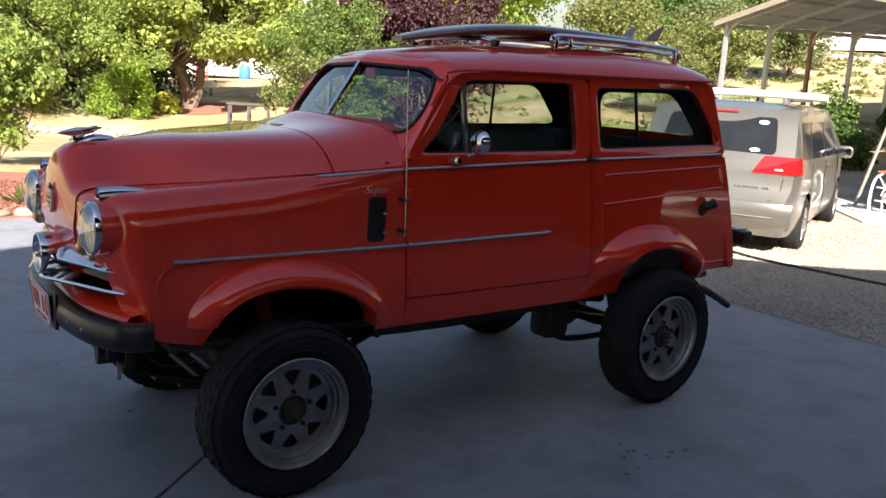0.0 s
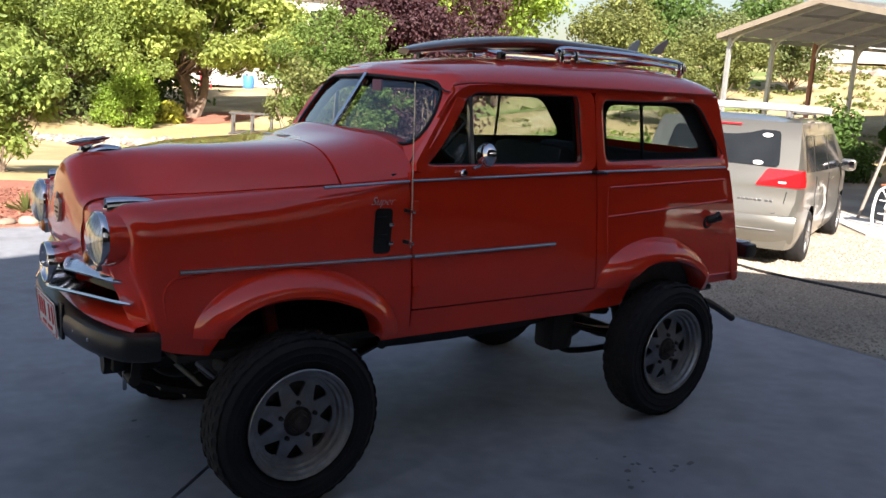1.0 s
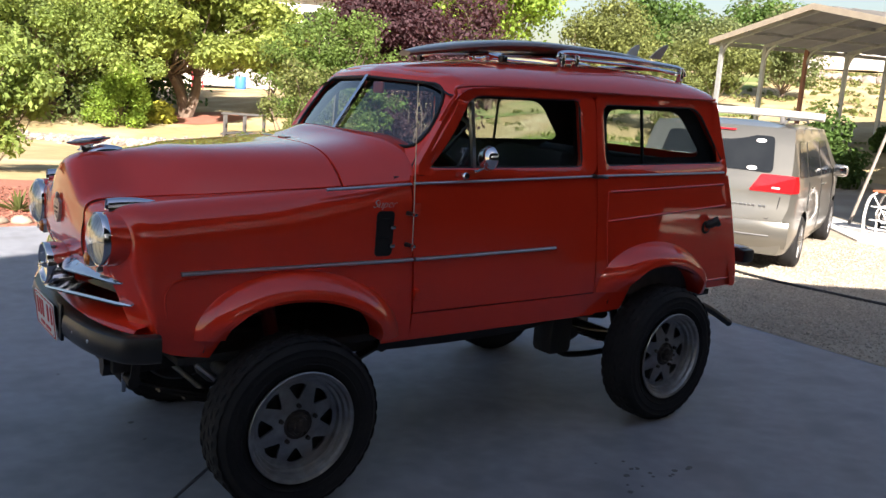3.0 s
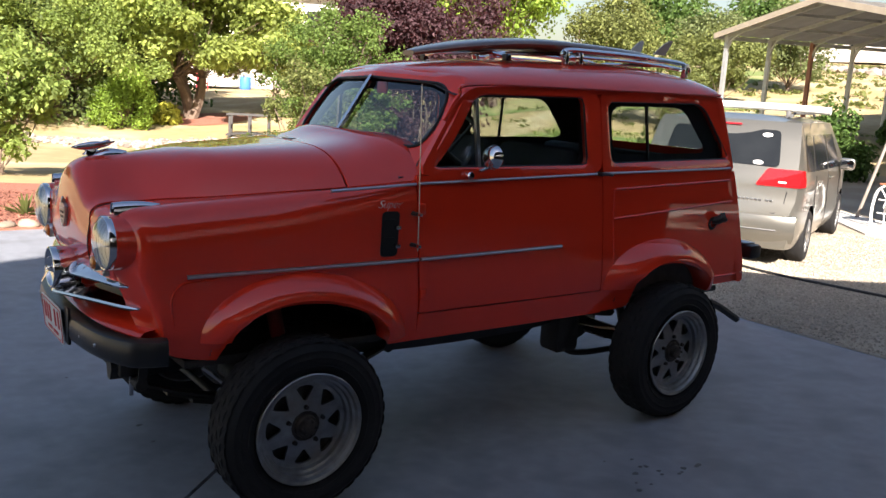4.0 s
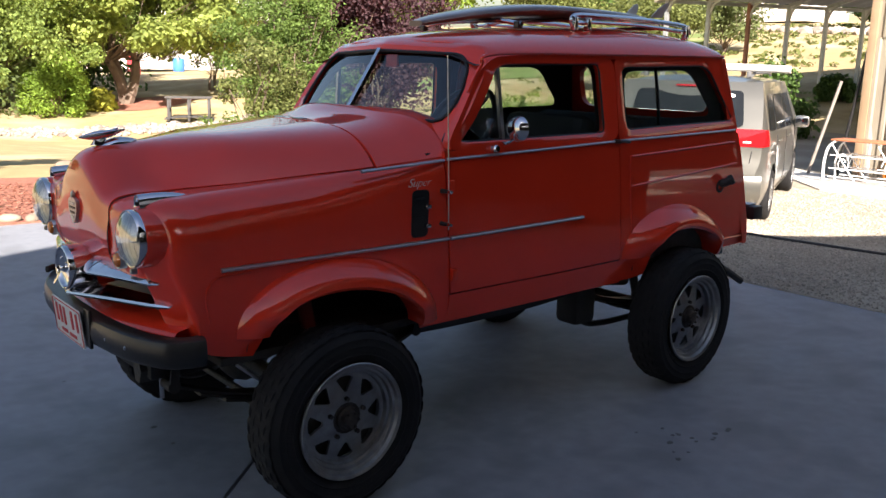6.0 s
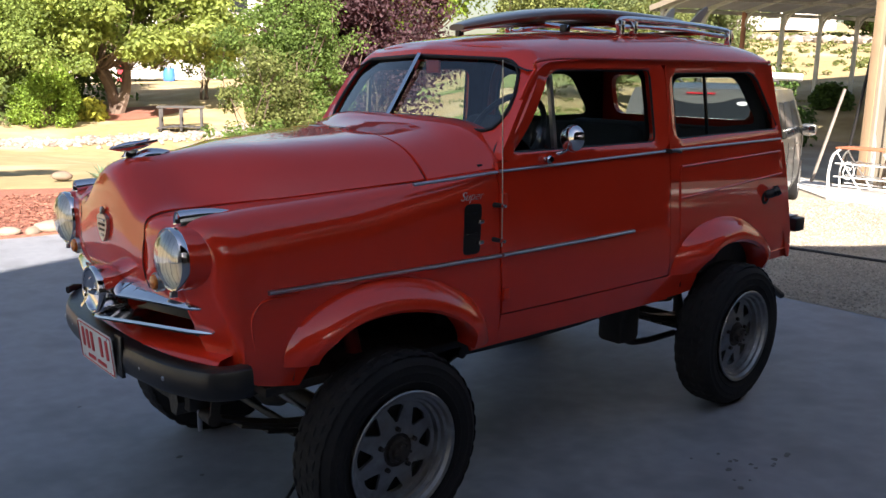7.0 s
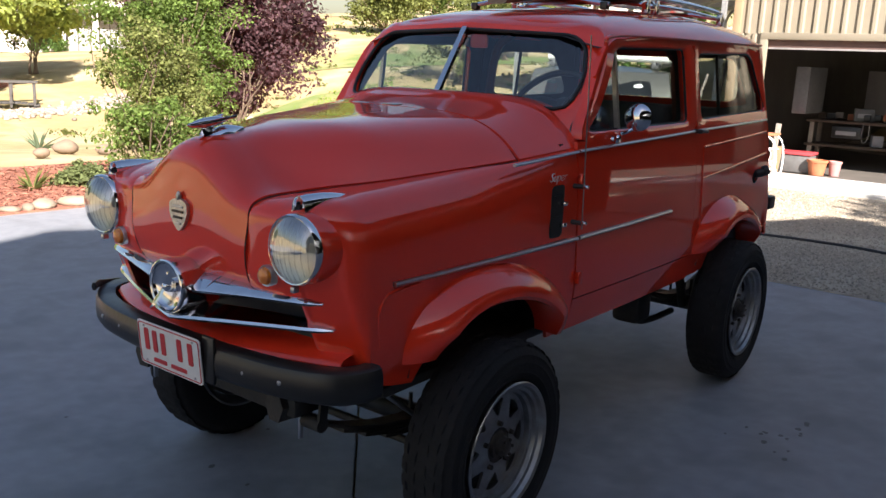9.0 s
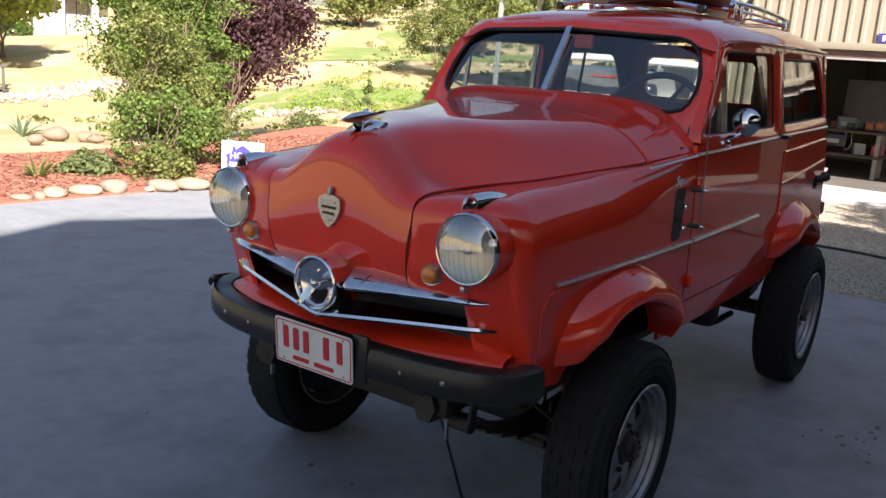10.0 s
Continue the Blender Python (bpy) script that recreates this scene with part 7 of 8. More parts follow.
rnd = random.Random(11)
x = -2.6
i = 0
while x < 3.6:
    r = 0.08 + 0.13 * rnd.random() ** 1.5
    y = 5.62 - 0.05 * max(0, x - 0.5) - 0.16 * max(0.0, x - 2.0) ** 1.3
    stone("kerb_stone", (x, y - 0.12 + 0.08 * rnd.random()), r * 0.85, 100 + i, "pale rounded stone edging the mulch bed", 0.42, group="stones edging the bed")
    x += r * 1.55
    i += 1
for k, (sx, sy, r) in enumerate(((4.15, 9.3, 0.2), (4.9, 9.4, 0.14), (3.6, 9.0, 0.12), (5.6, 10.4, 0.16), (2.2, 9.4, 0.13))):
    stone("garden_stone", (sx, sy), r, 300 + k, "rough tan stone on the dry lawn", 0.55, M_TANROCK, group="stones on the lawn")


def rock_strip(name, pts, width, count, size, seed, label):
    rng = np.random.default_rng(seed)
    vs, fs = [], []
    base = bmesh.new()
    bmesh.ops.create_icosphere(base, subdivisions=1, radius=1.0)
    bv = np.array([v.co[:] for v in base.verts])
    bf = np.array([[v.index for v in f.verts] for f in base.faces])
    base.free()
    px, py = [p[0] for p in pts], [p[1] for p in pts]
    for i in range(count):
        t = rng.random() * (len(pts) - 1)
        cx, cy = np.interp(t, range(len(pts)), px), np.interp(t, range(len(pts)), py) + rng.normal() * width
        cx += rng.normal() * 0.2
        cx, cy, k = garden(cx, cy)
        s = size * k * (0.5 + rng.random())
        q = bv * (1 + 0.25 * rng.normal(size=bv.shape) * 0.5) * np.array([s, s * 0.8, s * 0.6])
        a = rng.random() * 6.28
        q = q @ np.array([[math.cos(a), math.sin(a), 0], [-math.sin(a), math.cos(a), 0], [0, 0, 1]])
        fs.append(bf + len(vs) * len(bv))
        vs.append(q + np.array([cx, cy, hill(cx, cy) + s * 0.2]))
    ob = cloud(name, np.concatenate(vs), np.concatenate(fs), M_ROCKS)
    return tagged(ob, label, "rocks", kind="stuff")


rock_strip("river_rocks", [(-4, 17.2), (2, 16.4), (5, 16.0), (8, 16.2), (11, 17.5)], 0.42, 1700, 0.062, 21, "strip of pale river rocks across the dry lawn")
rock_strip("river_rocks", [(9, 13.0), (12, 13.6), (16, 15.5)], 0.35, 260, 0.07, 22, "strip of pale river rocks across the dry lawn")
rock_strip("rock_wall", [(40, 2), (48, 14), (52, 30)], 0.7, 500, 0.35, 23, "long row of pale boulders on the hillside")


def yard_sign():
    t = thing("yard_sign", (4.08, 5.66, -0.20), "small white yard sign with a blue house and lettering", "sign")
    d = Matrix.Rotation(radians(-62), 3, "Z")
    def pt(u, v, w):
        return d @ Vector((u, w, v))
    for u in (-0.17, 0.17):
        bm = bmesh.new()
        bar(bm, pt(u, 0.0, 0.004), pt(u, 0.62, 0.004), 0.004, n=6)
        part("wire_leg", bm, M_STEEL, t)
    bm = bmesh.new()
    plate_shape(bm, [(-0.24, 0.20), (0.24, 0.20), (0.24, 0.58), (-0.24, 0.58)], lambda u, v, w: pt(u, v, -w), 0.006)
    p = part("panel", bm, M_WHITE, t, smooth=False)
    bm = bmesh.new()
    plate_shape(bm, [(-0.18, 0.26), (-0.18, 0.40), (-0.22, 0.40), (-0.12, 0.47), (-0.12, 0.52), (-0.08, 0.52), (-0.08, 0.49), (0.0, 0.54), (0.22, 0.40), (0.18, 0.40), (0.18, 0.26)], lambda u, v, w: pt(u, v, -0.0062 - w), 0.003)
    part("house_print", bm, M_NAVY, p, smooth=False)
    cu = bpy.data.curves.new("word", "FONT")
    cu.body, cu.size, cu.extrude, cu.align_x = "HOME", 0.105, 0.001, "CENTER"
    tmp = new("word_tmp", cu)
    bpy.context.view_layer.update()
    me = bpy.data.meshes.new_from_object(tmp.evaluated_get(bpy.context.evaluated_depsgraph_get()))
    bpy.data.objects.remove(tmp)
    me.materials.append(M_WHITE)
    w = new("word", me)
    w.parent = p
    w.matrix_basis = Matrix.Translation(pt(0.0, 0.385, -0.011)) @ Matrix.Rotation(radians(-62), 4, "Z") @ Matrix.Rotation(radians(90), 4, "X")
    bm = bmesh.new()
    for u0, u1 in ((-0.15, -0.03), (0.0, 0.14)):
        box(bm, pt((u0 + u1) / 2, 0.325, -0.010), (u1 - u0, 0.002, 0.045), 0.0, d)
    part("letter_bar", bm, M_WHITE, p, smooth=False)


yard_sign()
px, py, pk = garden(4.3, 24.4)
pot((px, py, hill(px, py)), 0.24 * pk, 0.5 * pk, M_TERRACOTTA, "large red planter under the trees")


def house():
    t = thing("white_house", (28.0, 60.1, hill(28.0, 60.1)), "pale stucco house with a balcony on posts, beyond the trees", "house")
    t.scale = (1.25, 1.25, 1.25)
    d = Matrix.Rotation(radians(-28), 3, "Z")
    def put(name, c, s, mat, parent=None, bevel=0.02):
        bm = bmesh.new()
        box(bm, d @ Vector(c), s, bevel, d)
        return part(name, bm, mat, parent or t)
    put("wall", (-1.0, 3.0, 3.0), (16, 6, 6.0), M_STUCCO)
    for i, xx in enumerate((2.7, 4.43, 6.16)):
        put("post", (xx, -1.6, 1.35), (0.32, 0.32, 2.7), M_STUCCO)
    put("balcony_floor", (4.4, -0.9, 2.85), (5.4, 2.0, 0.30), M_STUCCO)
    rail = put("balcony_rail", (4.4, -1.75, 3.95), (5.2, 0.06, 0.06), M_WOOD)
    for i in range(26):
        put("baluster", (1.9 + i * 0.2, -1.75, 3.48), (0.04, 0.04, 0.95), M_WOOD, rail, 0.0)
    for xx in (3.56, 5.3):
        dr = put("garage_door", (xx, -0.02, 1.2), (1.45, 0.06, 2.3), M_DOORGREY)
        put("door_seam", (xx, -0.06, 1.2), (0.04, 0.02, 2.2), M_SEAL, dr, 0.0)
    for xx, zz in ((-6.5, 1.6), (-3.6, 1.6), (-6.5, 4.5), (-3.2, 4.5), (0, 4.5), (3, 4.5)):
        w = put("window", (xx, -0.02, zz), (1.3, 0.08, 1.1), M_WHITE)
        put("pane", (xx, -0.07, zz), (1.1, 0.02, 0.9), M_WINDOWDARK, w, 0.0)
    put("door", (-1.6, -0.03, 1.1), (1.0, 0.08, 2.1), M_DOORGREY)
    bm = bmesh.new()
    rows = [[d @ Vector((x, y, z)) for x in (-9.6, 7.6)] for y, z in ((-0.8, 5.9), (3.0, 7.6), (6.8, 5.9))]
    grid(bm, rows)
    bmesh.ops.solidify(bm, geom=bm.faces[:], thickness=0.18)
    part("roof", bm, M_ROOF, t, smooth=False)
    b = thing("blue_barrel", (25.6, 58.5, hill(25.6, 58.5)), "blue plastic barrel beside the house", "barrel")
    bm = bmesh.new()
    lathe(bm, [(0.0, 0.0), (0.30, 0.0), (0.34, 0.07), (0.34, 0.25), (0.355, 0.36), (0.34, 0.47), (0.34, 0.70), (0.30, 0.78), (0.0, 0.78)], n=20)
    part("shell", bm, M_BLUE, b)
    b.scale = (1.25, 1.25, 1.25)
    c = thing("garden_chair", (21.9, 57.6, hill(21.9, 57.6)), "red garden chair beside the house", "chair")
    for cc, ss, nm in (((0, 0, 0.42), (0.55, 0.5, 0.05), "seat"), ((0, 0.25, 0.75), (0.55, 0.05, 0.7), "backrest"), ((-0.25, -0.2, 0.3), (0.06, 0.06, 0.6), "leg"), ((0.25, -0.2, 0.3), (0.06, 0.06, 0.6), "leg"), ((-0.25, 0.22, 0.2), (0.06, 0.06, 0.4), "leg"), ((0.25, 0.22, 0.2), (0.06, 0.06, 0.4), "leg")):
        bm = bmesh.new()
        box(bm, cc, ss, 0.01)
        part(nm, bm, M_REDPLASTIC, c)
    c.scale = (1.25, 1.25, 1.25)
    h = thing("hill_house", (88, 46, hill(88, 46)), "distant house with a clay roof on the hilltop", "house")
    bm = bmesh.new()
    box(bm, (0, 0, 1.4), (9, 12, 3.4), 0.05)
    part("wall", bm, M_STUCCO, h)
    bm = bmesh.new()
    grid(bm, [[Vector((x, y, z)) for y in (-6.8, 6.8)] for x, z in ((-5.2, 3.0), (0, 5.0), (5.2, 3.0))])
    bmesh.ops.solidify(bm, geom=bm.faces[:], thickness=0.2)
    part("roof", bm, M_FARROOF, h, smooth=False)
    for y in (-3.5, 0, 3.5):
        bm = bmesh.new()
        box(bm, (-4.55, y, 1.6), (0.06, 1.4, 1.3), 0.01)
        part("window", bm, M_WINDOWDARK, h)


house()

# ---- planting ----
def leaf_cards(rng, centres, radii, count, size, flat=0.0, hang=0.0):
    """Small folded leaves spread over clumps: arrays of corners and faces."""
    k = rng.integers(0, len(centres), count)
    n = rng.normal(size=(count, 3))
    n /= np.linalg.norm(n, axis=1)[:, None]
    rr = rng.random(count) ** 0.45
    c = centres[k] + n * (radii[k] * rr[:, None])
    face = n * 0.8 + rng.normal(size=(count, 3)) * 0.6 + np.array([0, 0, 0.55 + flat])
    face /= np.linalg.norm(face, axis=1)[:, None]
    a = np.cross(face, rng.normal(size=(count, 3)))
    a /= np.linalg.norm(a, axis=1)[:, None] + 1e-9
    b = np.cross(face, a)
    s = size * (0.6 + 0.8 * rng.random(count))[:, None]
    tip, tail = c + a * s * 0.62, c - a * s * 0.5
    l, r = c + b * s * 0.36 + face * s * 0.10, c - b * s * 0.36 + face * s * 0.10
    v = np.stack([tail, r, tip, l], 1).reshape(-1, 3)
    i = np.arange(count) * 4
    f = np.concatenate([np.stack([i, i + 1, i + 2], 1), np.stack([i, i + 2, i + 3], 1)])
    return v, f


def limb(bm, rng, a, b, r0, r1, bend=0.12, n=6):
    a, b = Vector(a), Vector(b)
    off = Vector(rng.normal(size=3)) * (b - a).length * bend
    rows = []
    for i in range(n + 1):
        t = i / n
        p = a.lerp(b, t) + off * math.sin(math.pi * t)
        r = r0 + (r1 - r0) * t
        rows.append([p + r * Vector((math.cos(k), math.sin(k), 0.15 * math.sin(2 * k))) for k in np.linspace(0, 2 * math.pi, 8, endpoint=False)])
    grid(bm, rows, close_v=True)


def tree(name, at, height, spread, leaf, label, seed, leaves=9000, size=0.16, trunk=0.22, stems=1, low=0.35, clumps=40, clump_r=0.7, squash=1.0, bark=None, category="tree", group="", full=False, level=False):
    rng = np.random.default_rng(seed)
    gx, gy, k = (at[0], at[1], 1.0) if level else garden(*at)
    at, height, spread, size, trunk, clump_r = (gx, gy), height * k, spread * k, size * k, trunk * k, clump_r * k
    z = hill(*at)
    t = thing(name, (at[0], at[1], z - 0.02), label, category, group)
    cs, rs = [], []
    mid = height * (1 + low) / 2
    for i in range(clumps):
        n = rng.normal(size=3)
        n /= np.linalg.norm(n)
        k = rng.random() ** 0.4 * 0.86
        if full:                       # a broad crown whose skirts hang low
            a, u = rng.random() * 6.28, rng.random()
            w = spread * math.sqrt(rng.random()) * (0.72 + 0.45 * math.sin(math.pi * min(1.0, u + 0.18))) * (1 - 0.5 * u ** 3)
            cs.append((w * math.cos(a), w * math.sin(a) * squash, height * (low + (1 - low) * u * 0.94)))
            rs.append(clump_r * (0.6 + 0.8 * rng.random()))
            continue
        cs.append((n[0] * spread * k, n[1] * spread * k * squash, mid + n[2] * height * (1 - low) / 2 * k))
        rs.append(clump_r * (0.6 + 0.8 * rng.random()))
    cs, rs = np.array(cs), np.array(rs)[:, None] * np.ones((1, 3))
    rs[:, 2] *= 0.75
    bm = bmesh.new()
    fork = max(height * low * 0.75, 0.14 * height * full)
    for s in range(stems):
        lean = Vector((rng.normal() * 0.25, rng.normal() * 0.25, 0)) * (stems > 1) * fork
        base = Vector((rng.normal() * 0.12, rng.normal() * 0.12, 0)) * (stems > 1)
        top = lean + Vector((0, 0, fork))
        limb(bm, rng, base, top, trunk * 1.25, trunk * 0.8, 0.05)
        for j in range(s, clumps, stems):
            if rng.random() < 0.4:
                limb(bm, rng, top, Vector(cs[j]), trunk * 0.30, 0.008, 0.10, 5)
    part("trunk", bm, bark or M_BARK, t)
    v, f = leaf_cards(rng, cs, rs, leaves, size)
    cloud("crown", v, f, leaf, t)
    return t


tree("maple_tree", (4.9, 25.2), 6.0, 4.2, L_MAPLE, "leafy maple with broad yellow-green leaves", 1, 72000, 0.095, 0.12, 1, 0.22, 150, 0.6, full=True)
tree("sycamore_tree", (9.0, 25.2), 5.5, 3.7, L_SYC, "large sycamore with forked brown limbs", 2, 46000, 0.155, 0.17, 3, 0.34, 130, 0.65, full=True)
tree("shade_tree", (7.5, 35.0), 7.0, 4.6, L_DARK, "dark green shade tree", 4, 24000, 0.20, 0.25, 1, 0.04, 90, 1.1, full=True)
tree("shade_tree", (11.2, 40.0), 6.0, 3.8, L_DARK, "dark green shade tree", 3, 24000, 0.20, 0.22, 1, 0.42, 90, 1.0, full=True)
tree("plum_tree", (9.0, 12.0), 5.4, 2.15, L_PLUM, "bushy plum tree with dark purple leaves", 5, 52000, 0.075, 0.06, 3, 0.10, 150, 0.46, level=True)
tree("crape_shrub", (5.5, 8.9), 3.15, 1.22, L_LIGHT, "tall airy light green many-stemmed shrub", 6, 27000, 0.046, 0.011, 11, 0.05, 150, 0.24, level=True)
tree("crape_shrub", (4.3, 7.4), 2.2, 0.7, L_SCRUB, "slender yellow-green many-stemmed shrub", 7, 6500, 0.040, 0.009, 6, 0.03, 50, 0.19, level=True)
# unseen trees added south of the gravel to cast dappled shade on it
tree("dapple_tree", (5.2, -8.6), 6.6, 2.7, L_MAPLE, "unseen leafy tree added to dapple the gravel", 8, 12000, 0.16, 0.12, 1, 0.42, 60, 0.6)
tree("dapple_tree", (8.8, -9.6), 6.8, 3.0, L_MAPLE, "unseen leafy tree added to dapple the gravel", 9, 14000, 0.16, 0.12, 1, 0.40, 70, 0.65)
tree("dapple_tree", (6.4, -7.4), 4.6, 2.0, L_MAPLE, "unseen leafy tree added to dapple the gravel", 10, 8000, 0.14, 0.09, 1, 0.35, 50, 0.55)


def bush(name, at, r, h, leaf, label, seed, leaves=5000, size=0.07, group="", level=False):
    rng = np.random.default_rng(seed)
    gx, gy, k = (at[0], at[1], 1.0) if level else garden(*at)
    at, r, h, size = (gx, gy), r * k, h * k, size * k
    t = thing(name, (at[0], at[1], hill(*at) - 0.02), label, "shrub", group)
    n = 60
    u = rng.normal(size=(n, 3))
    u /= np.linalg.norm(u, axis=1)[:, None]
    u[:, 2] = np.abs(u[:, 2])
    cs = u * np.array([r, r, h]) * (0.55 + 0.28 * rng.random(n))[:, None]
    cs[:, 2] += 0.06 * h
    rs = np.ones((n, 3)) * (0.20 + 0.14 * rng.random(n))[:, None] * r
    bm = bmesh.new()
    for j in range(0, n, 3):
        limb(bm, rng, Vector((rng.normal() * 0.05, rng.normal() * 0.05, 0)), Vector(cs[j]), 0.03 * r, 0.006, 0.1, 4)
    part("stems", bm, M_TWIG, t)
    v, f = leaf_cards(rng, cs, rs, leaves, size)
    cloud("foliage", v, f, leaf, t)
    return t


def rosette(name, at, r, leaf, label, seed, count=22):
    """A spiky plant of tapered blades."""
    rng = np.random.default_rng(seed)
    gx, gy, k = garden(*at)
    at, r = (gx, gy), r * k
    t = thing(name, (at[0], at[1], hill(*at)), label, "plant")
    for i in range(count):
        bm = bmesh.new()
        a = rng.random() * 6.28
        el = radians(15 + 65 * rng.random())
        ln = r * (0.7 + 0.5 * rng.random())
        d = Vector((math.cos(a) * math.cos(el), math.sin(a) * math.cos(el), math.sin(el)))
        s = Vector((-math.sin(a), math.cos(a), 0)) * 0.06 * r
        m = d * ln * 0.5
        dip = Vector((0, 0, -0.05 * r))
        v = [bm.verts.new(p) for p in (-s * 0.7, m - s, d * ln + Vector((0, 0, -0.12 * ln)), m + s, s * 0.7, dip * 0.7, m + dip)]
        for q in ((0, 1, 6, 5), (5, 6, 3, 4), (1, 2, 6), (6, 2, 3)):
            bm.faces.new([v[k] for k in q])
        part("blade", bm, leaf, t, smooth=False)


bush("round_bush", (5.75, 21.4), 1.05, 2.0, L_GREEN, "dense rounded green bush on the lawn", 31, 22000, 0.06)
bush("round_bush", (9.4, 9.6), 0.5, 0.5, L_OLIVE, "low grey-green shrub at the bed's edge", 32, 1500, 0.05)
bush("low_shrub", (2.75, 6.5), 0.34, 0.26, L_OLIVE, "low sprawling grey-green shrub in the mulch", 33, 2600, 0.045)
bush("low_shrub", (3.2, 5.95), 0.42, 0.42, L_SCRUB, "straggly green shrub at the bed's edge", 34, 1500, 0.042)
tree("low_shrub", (3.45, 6.35), 1.05, 0.85, L_LIGHT, "straggly low leafy green shrub at the bed's edge", 35, 4600, 0.042, 0.008, 8, 0.04, 60, 0.15, category="shrub", level=True)
tree("low_shrub", (4.15, 6.55), 0.95, 0.70, L_SCRUB, "yellowing straggly shrub in the mulch bed", 36, 3200, 0.040, 0.007, 7, 0.04, 46, 0.14, category="shrub", level=True)
bush("round_bush", (28.4, 55.8), 1.4, 2.7, L_DARK, "dark rounded bush beside the white house", 38, 7000, 0.13, level=True)
bush("yellow_plant", (7.2, 22.5), 0.55, 0.6, L_YELLOW, "yellow-green strap-leaved plant by the tree", 37, 900, 0.22)
rosette("agave", (4.35, 10.2), 0.40, L_AGAVE, "grey-green spiky agave on the dry lawn", 41)
rosette("grass_tuft", (1.4, 6.2), 0.34, L_SCRUB, "dry tan grass tuft in the red mulch", 42)
rosette("grass_tuft", (2.2, 6.5), 0.30, L_SCRUB, "dry tan grass tuft in the red mulch", 43)
rosette("agave", (2.6, 9.0), 0.3, L_AGAVE, "grey-green spiky agave on the dry lawn", 44)
rosette("agave", (3.3, 9.9), 0.26, L_AGAVE, "grey-green spiky agave on the dry lawn", 45)
rosette("grass_tuft", (0.4, 6.3), 0.30, L_SCRUB, "dry tan grass tuft in the red mulch", 46)

tree("low_maple", (0.9, 10.6), 2.4, 1.0, L_MAPLE, "leafy maple branches hanging low over the lawn", 51, 9000, 0.085, 0.018, 5, 0.02, 52, 0.28, level=True)
tree("young_olive", (13.2, 27.5), 3.4, 1.8, L_OLIVE, "small grey-green olive tree on the lawn", 52, 6000, 0.09, 0.05, 3, 0.22, 40, 0.5)
tree("shade_tree", (7.0, 44.0), 7.5, 5.0, L_DARK, "tall dark green shade tree", 53, 11000, 0.36, 0.3, 1, 0.05, 60, 1.8)
tree("shade_tree", (-9.0, 30.0), 7, 5.0, L_BUSH, "tall green shade tree", 54, 11000, 0.34, 0.3, 1, 0.05, 60, 1.7)
tree("shade_tree", (2.0, 24.0), 5.5, 3.2, L_BUSH, "leafy green garden tree", 55, 34000, 0.10, 0.2, 1, 0.05, 90, 0.9, full=True)
tree("shade_tree", (21.3, 24.0), 7.0, 3.4, L_GREEN, "bright green garden tree", 69, 20000, 0.15, 0.16, 1, 0.40, 70, 1.0)
tree("shade_tree", (28, 38), 7.5, 4.2, L_GREEN, "bright green garden tree", 56, 12000, 0.28, 0.22, 1, 0.08, 60, 1.3)
tree("shade_tree", (21.5, 30), 6.0, 3.0, L_GREEN, "bright green garden tree", 57, 9000, 0.20, 0.15, 1, 0.08, 50, 0.9)
tree("pepper_tree", (35, 31), 4.0, 2.4, L_SCRUB, "feathery pepper tree on the slope", 58, 8000, 0.16, 0.1, 2, 0.06, 50, 0.75)
tree("pepper_tree", (43, 29), 4.0, 2.8, L_OLIVE, "feathery grey-green pepper tree on the slope", 59, 9000, 0.18, 0.12, 2, 0.05, 50, 0.9)
tree("pepper_tree", (36, 20), 4.2, 2.6, L_OLIVE, "feathery grey-green pepper tree on the slope", 60, 9000, 0.15, 0.08, 3, 0.08, 50, 0.75)
tree("pepper_tree", (24.6, 17.8), 3.5, 1.9, L_SCRUB, "feathery pepper tree at the foot of the slope", 67, 9000, 0.085, 0.04, 5, 0.04, 70, 0.42)
tree("pepper_tree", (30, 19.5), 3.6, 2.2, L_SCRUB, "feathery pepper tree on the slope", 68, 7000, 0.13, 0.06, 3, 0.08, 40, 0.6)
tree("pepper_tree", (52, 32), 5.0, 3.6, L_DARK, "dark oak on the slope", 61, 7000, 0.24, 0.15, 1, 0.05, 50, 1.0)
tree("pepper_tree", (58, 22), 4.4, 3.6, L_DARK, "dark oak on the slope", 62, 7000, 0.24, 0.15, 1, 0.05, 50, 1.0)
tree("pepper_tree", (46, 40), 5.0, 3.6, L_SCRUB, "feathery pepper tree on the slope", 63, 7000, 0.22, 0.15, 1, 0.05, 50, 1.1)
tree("pepper_tree", (62, 38), 5.5, 4.5, L_OLIVE, "feathery grey-green pepper tree on the slope", 64, 7000, 0.30, 0.2, 1, 0.05, 50, 1.3)
tree("pepper_tree", (66, 52), 7, 6, L_DARK, "dark oak on the slope", 65, 7000, 0.4, 0.2, 1, 0.05, 50, 1.8)
tree("shade_tree", (40, 58), 11, 8, L_BUSH, "tall green shade tree", 66, 9000, 0.45, 0.3, 1, 0.05, 60, 2.2)
bush("roadside_bush", (22.3, 9.9), 1.3, 2.3, L_DARK, "dark leafy bush beside the carport", 71, 4500, 0.13)
bush("roadside_bush", (28.5, 11.0), 0.9, 0.8, L_DARK, "dark leafy bush beside the carport", 72, 4500, 0.13)
bush("roadside_bush", (31.5, 8.0), 0.9, 0.8, L_DARK, "dark leafy bush beside the carport", 73, 4000, 0.14)
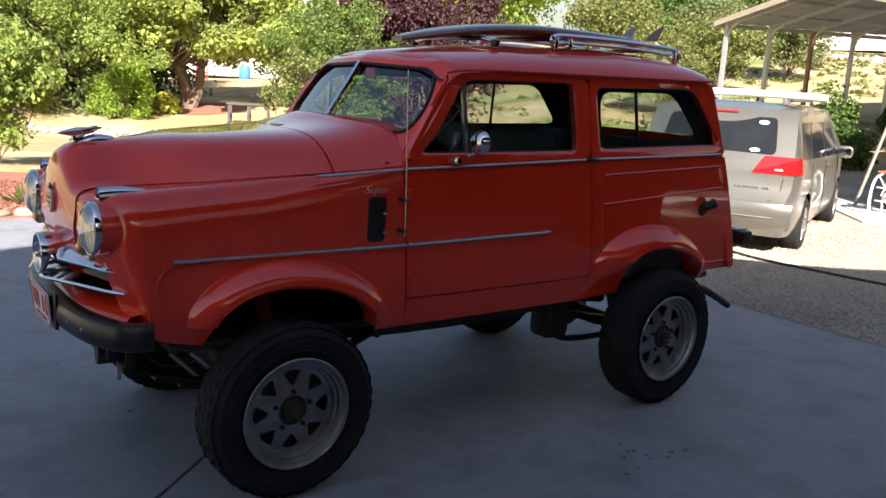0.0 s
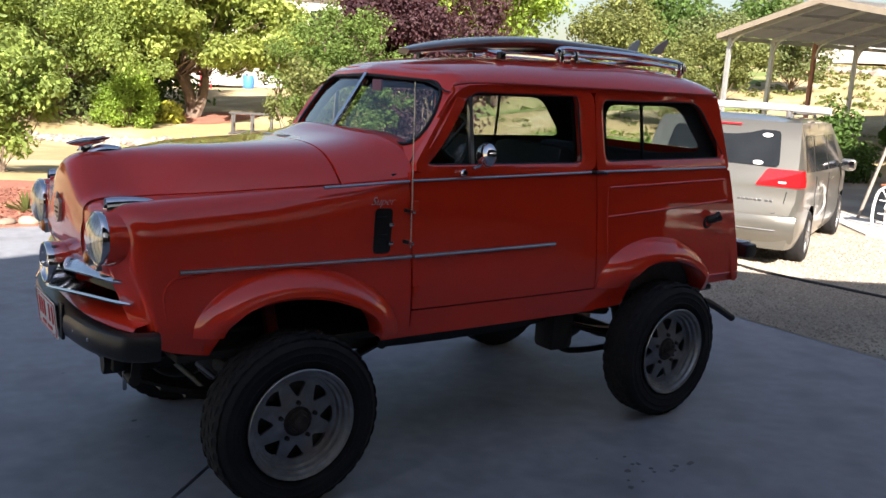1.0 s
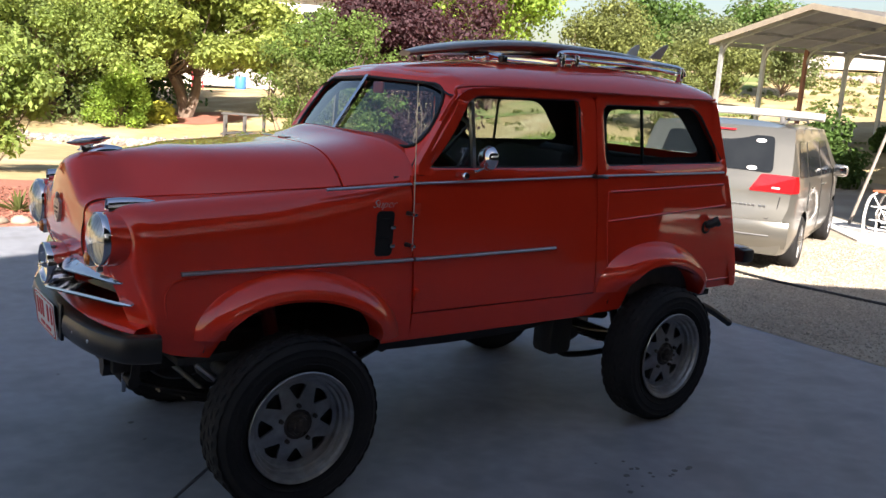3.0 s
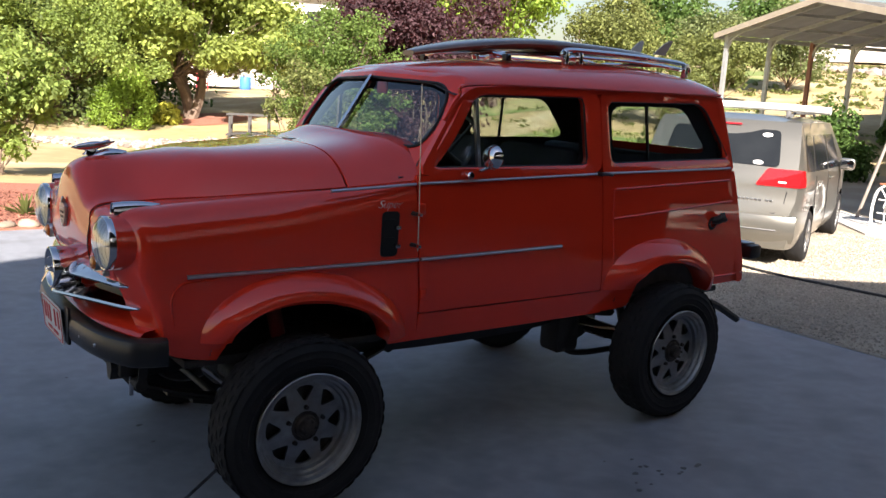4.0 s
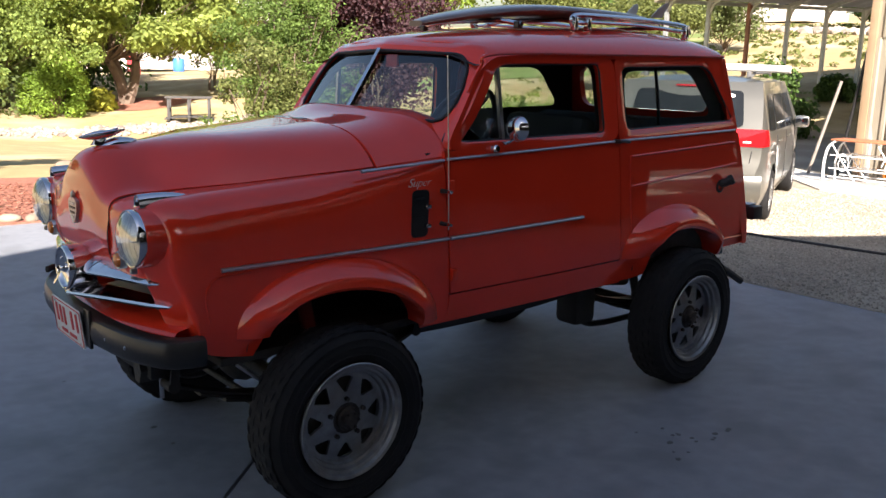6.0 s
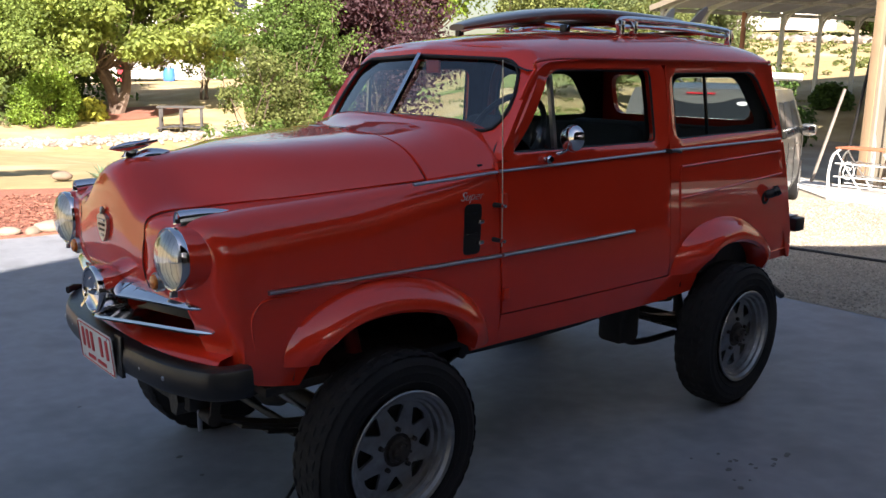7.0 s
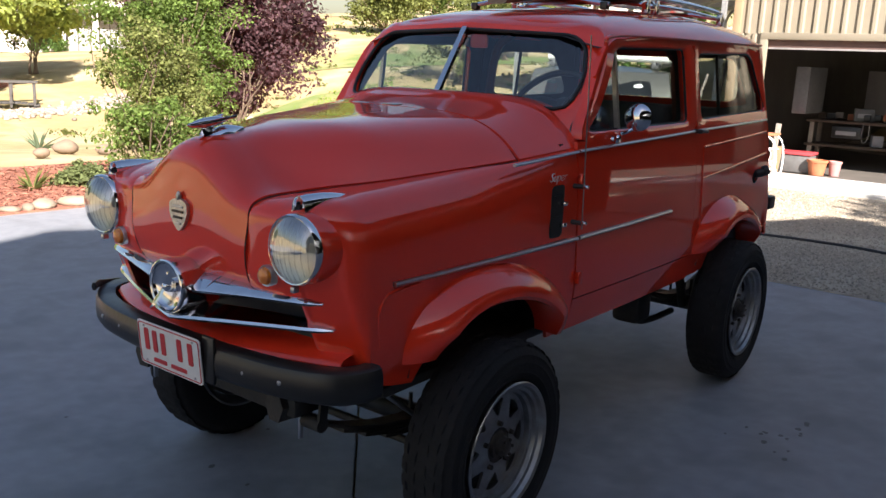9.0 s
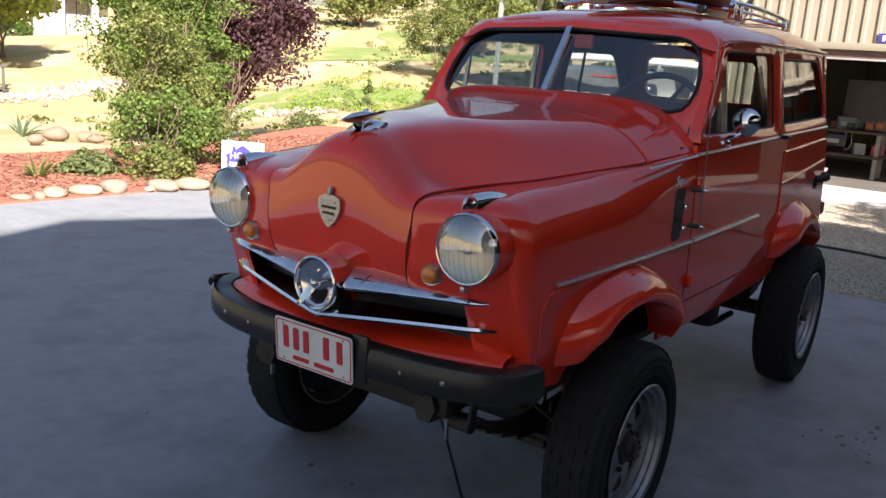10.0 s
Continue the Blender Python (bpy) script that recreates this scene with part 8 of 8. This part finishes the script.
for k, (x, y, h) in enumerate(((16.07, 14.08, 1.15), (20.64, 15.42, 1.0), (24.6, 13.9, 1.4))):
    t = thing("young_conifer", (x, y, hill(x, y)), "young feathery conifer in the grass", "tree", "young conifers in the grass")
    rng = np.random.default_rng(80 + k)
    bm = bmesh.new()
    limb(bm, rng, (0, 0, 0), (0, 0, h), 0.02, 0.004, 0.01)
    part("trunk", bm, M_TWIG, t)
    zs = rng.random(16)
    cs = np.stack([rng.normal(size=16) * 0.16 * h * (1 - zs), rng.normal(size=16) * 0.16 * h * (1 - zs), h * (0.12 + 0.85 * zs)], 1)
    v, f = leaf_cards(rng, cs, np.ones((16, 3)) * 0.15 * h * (1.1 - zs)[:, None], 1400, 0.05)
    cloud("foliage", v, f, L_BUSH, t)


def scrub_field(name, mat, count, seed, box_xy, size, label):
    """Tufts of dry grass and weeds scattered over the land."""
    rng = np.random.default_rng(seed)
    xs = rng.uniform(box_xy[0], box_xy[1], count)
    ys = rng.uniform(box_xy[2], box_xy[3], count)
    cs = np.array([(x, y, hill(x, y) + 0.04) for x, y in zip(xs, ys)])
    v, f = leaf_cards(rng, cs, np.ones((count, 3)) * np.array([0.30, 0.30, 0.10]), count * 14, size)
    tagged(cloud(name, v, f, mat), label, "grass", kind="stuff")


scrub_field("dry_weeds", L_SCRUB, 800, 91, (33, 66, 2, 44), 0.17, "scattered dry weeds on the hillside")
scrub_field("dry_weeds", L_SCRUB, 160, 92, (12, 30, 12, 26), 0.12, "scattered dry weeds on the slope")
scrub_field("green_tufts", L_GREEN, 420, 93, (17, 23, 14, 21), 0.06, "low tufts of green grass on the slope")


def pebbles(name, count, x0, x1, y0, y1, size, seed, label):
    """Loose gravel: small faceted stones."""
    rng = np.random.default_rng(seed)
    b = np.array([(1, 0, 0), (-0.5, 0.85, 0), (-0.5, -0.85, 0), (0.1, 0.1, 0.7), (0.2, -0.3, -0.4)])
    fb = np.array([(0, 1, 3), (1, 2, 3), (2, 0, 3), (1, 0, 4), (2, 1, 4), (0, 2, 4)])
    x, y = rng.uniform(x0, x1, count), rng.uniform(y0, y1, count)
    s = size * (0.4 + 0.9 * rng.random(count) ** 2)
    a = rng.random(count) * 6.28
    q = b[None] * (1 + 0.35 * rng.normal(size=(count, 5, 3)) * 0.6) * s[:, None, None]
    c, sn = np.cos(a)[:, None], np.sin(a)[:, None]
    vx = q[:, :, 0] * c - q[:, :, 1] * sn + x[:, None]
    vy = q[:, :, 0] * sn + q[:, :, 1] * c + y[:, None]
    z = np.array([hill(p, r) for p, r in zip(x, y)])
    v = np.stack([vx, vy, q[:, :, 2] + z[:, None] + 0.004], 2).reshape(-1, 3)
    f = (fb[None] + (np.arange(count) * 5)[:, None, None]).reshape(-1, 3)
    tagged(cloud(name, v, f, M_PEBBLE), label, "gravel", kind="stuff")


pebbles("loose_gravel", 60000, 4.13, 7.6, -4.5, 4.5, 0.0125, 95, "loose grey crushed gravel")
pebbles("loose_gravel", 24000, 7.6, 11.7, -4.5, 4.5, 0.017, 96, "loose pale crushed gravel")


def chips(name, count, inside, size, seed, mat, label):
    rng = np.random.default_rng(seed)
    vs, fs, n = [], [], 0
    while n < count:
        x, y = rng.uniform(-3, 9), rng.uniform(4.9, 9.5)
        if not inside(x, y):
            continue
        a, t = rng.random() * 6.28, rng.normal() * 0.5
        u = np.array([math.cos(a), math.sin(a), t * 0.5]) * size * (0.6 + rng.random())
        w = np.array([-math.sin(a), math.cos(a), rng.normal() * 0.4]) * size * 0.3
        c = np.array([x, y, 0.025 + 0.01 * rng.random()])
        vs += [c - u - w, c + u - w, c + u + w, c - u + w]
        fs.append((4 * n, 4 * n + 1, 4 * n + 2, 4 * n + 3))
        n += 1
    tagged(cloud(name, vs, fs, mat), label, "mulch", kind="stuff")


M_CHIP = material("bark_chip", (0.38, 0.165, 0.105), 0.95, 0, (0.23, 0.09, 0.06), 20.0, 0.6, island=0.45)
chips("bark_chips", 30000, lambda x, y: 5.75 - 0.1 * x < y < 7.9 + 0.1 * abs(x - 2), 0.017, 97, M_CHIP, "loose red bark chips in the bed")
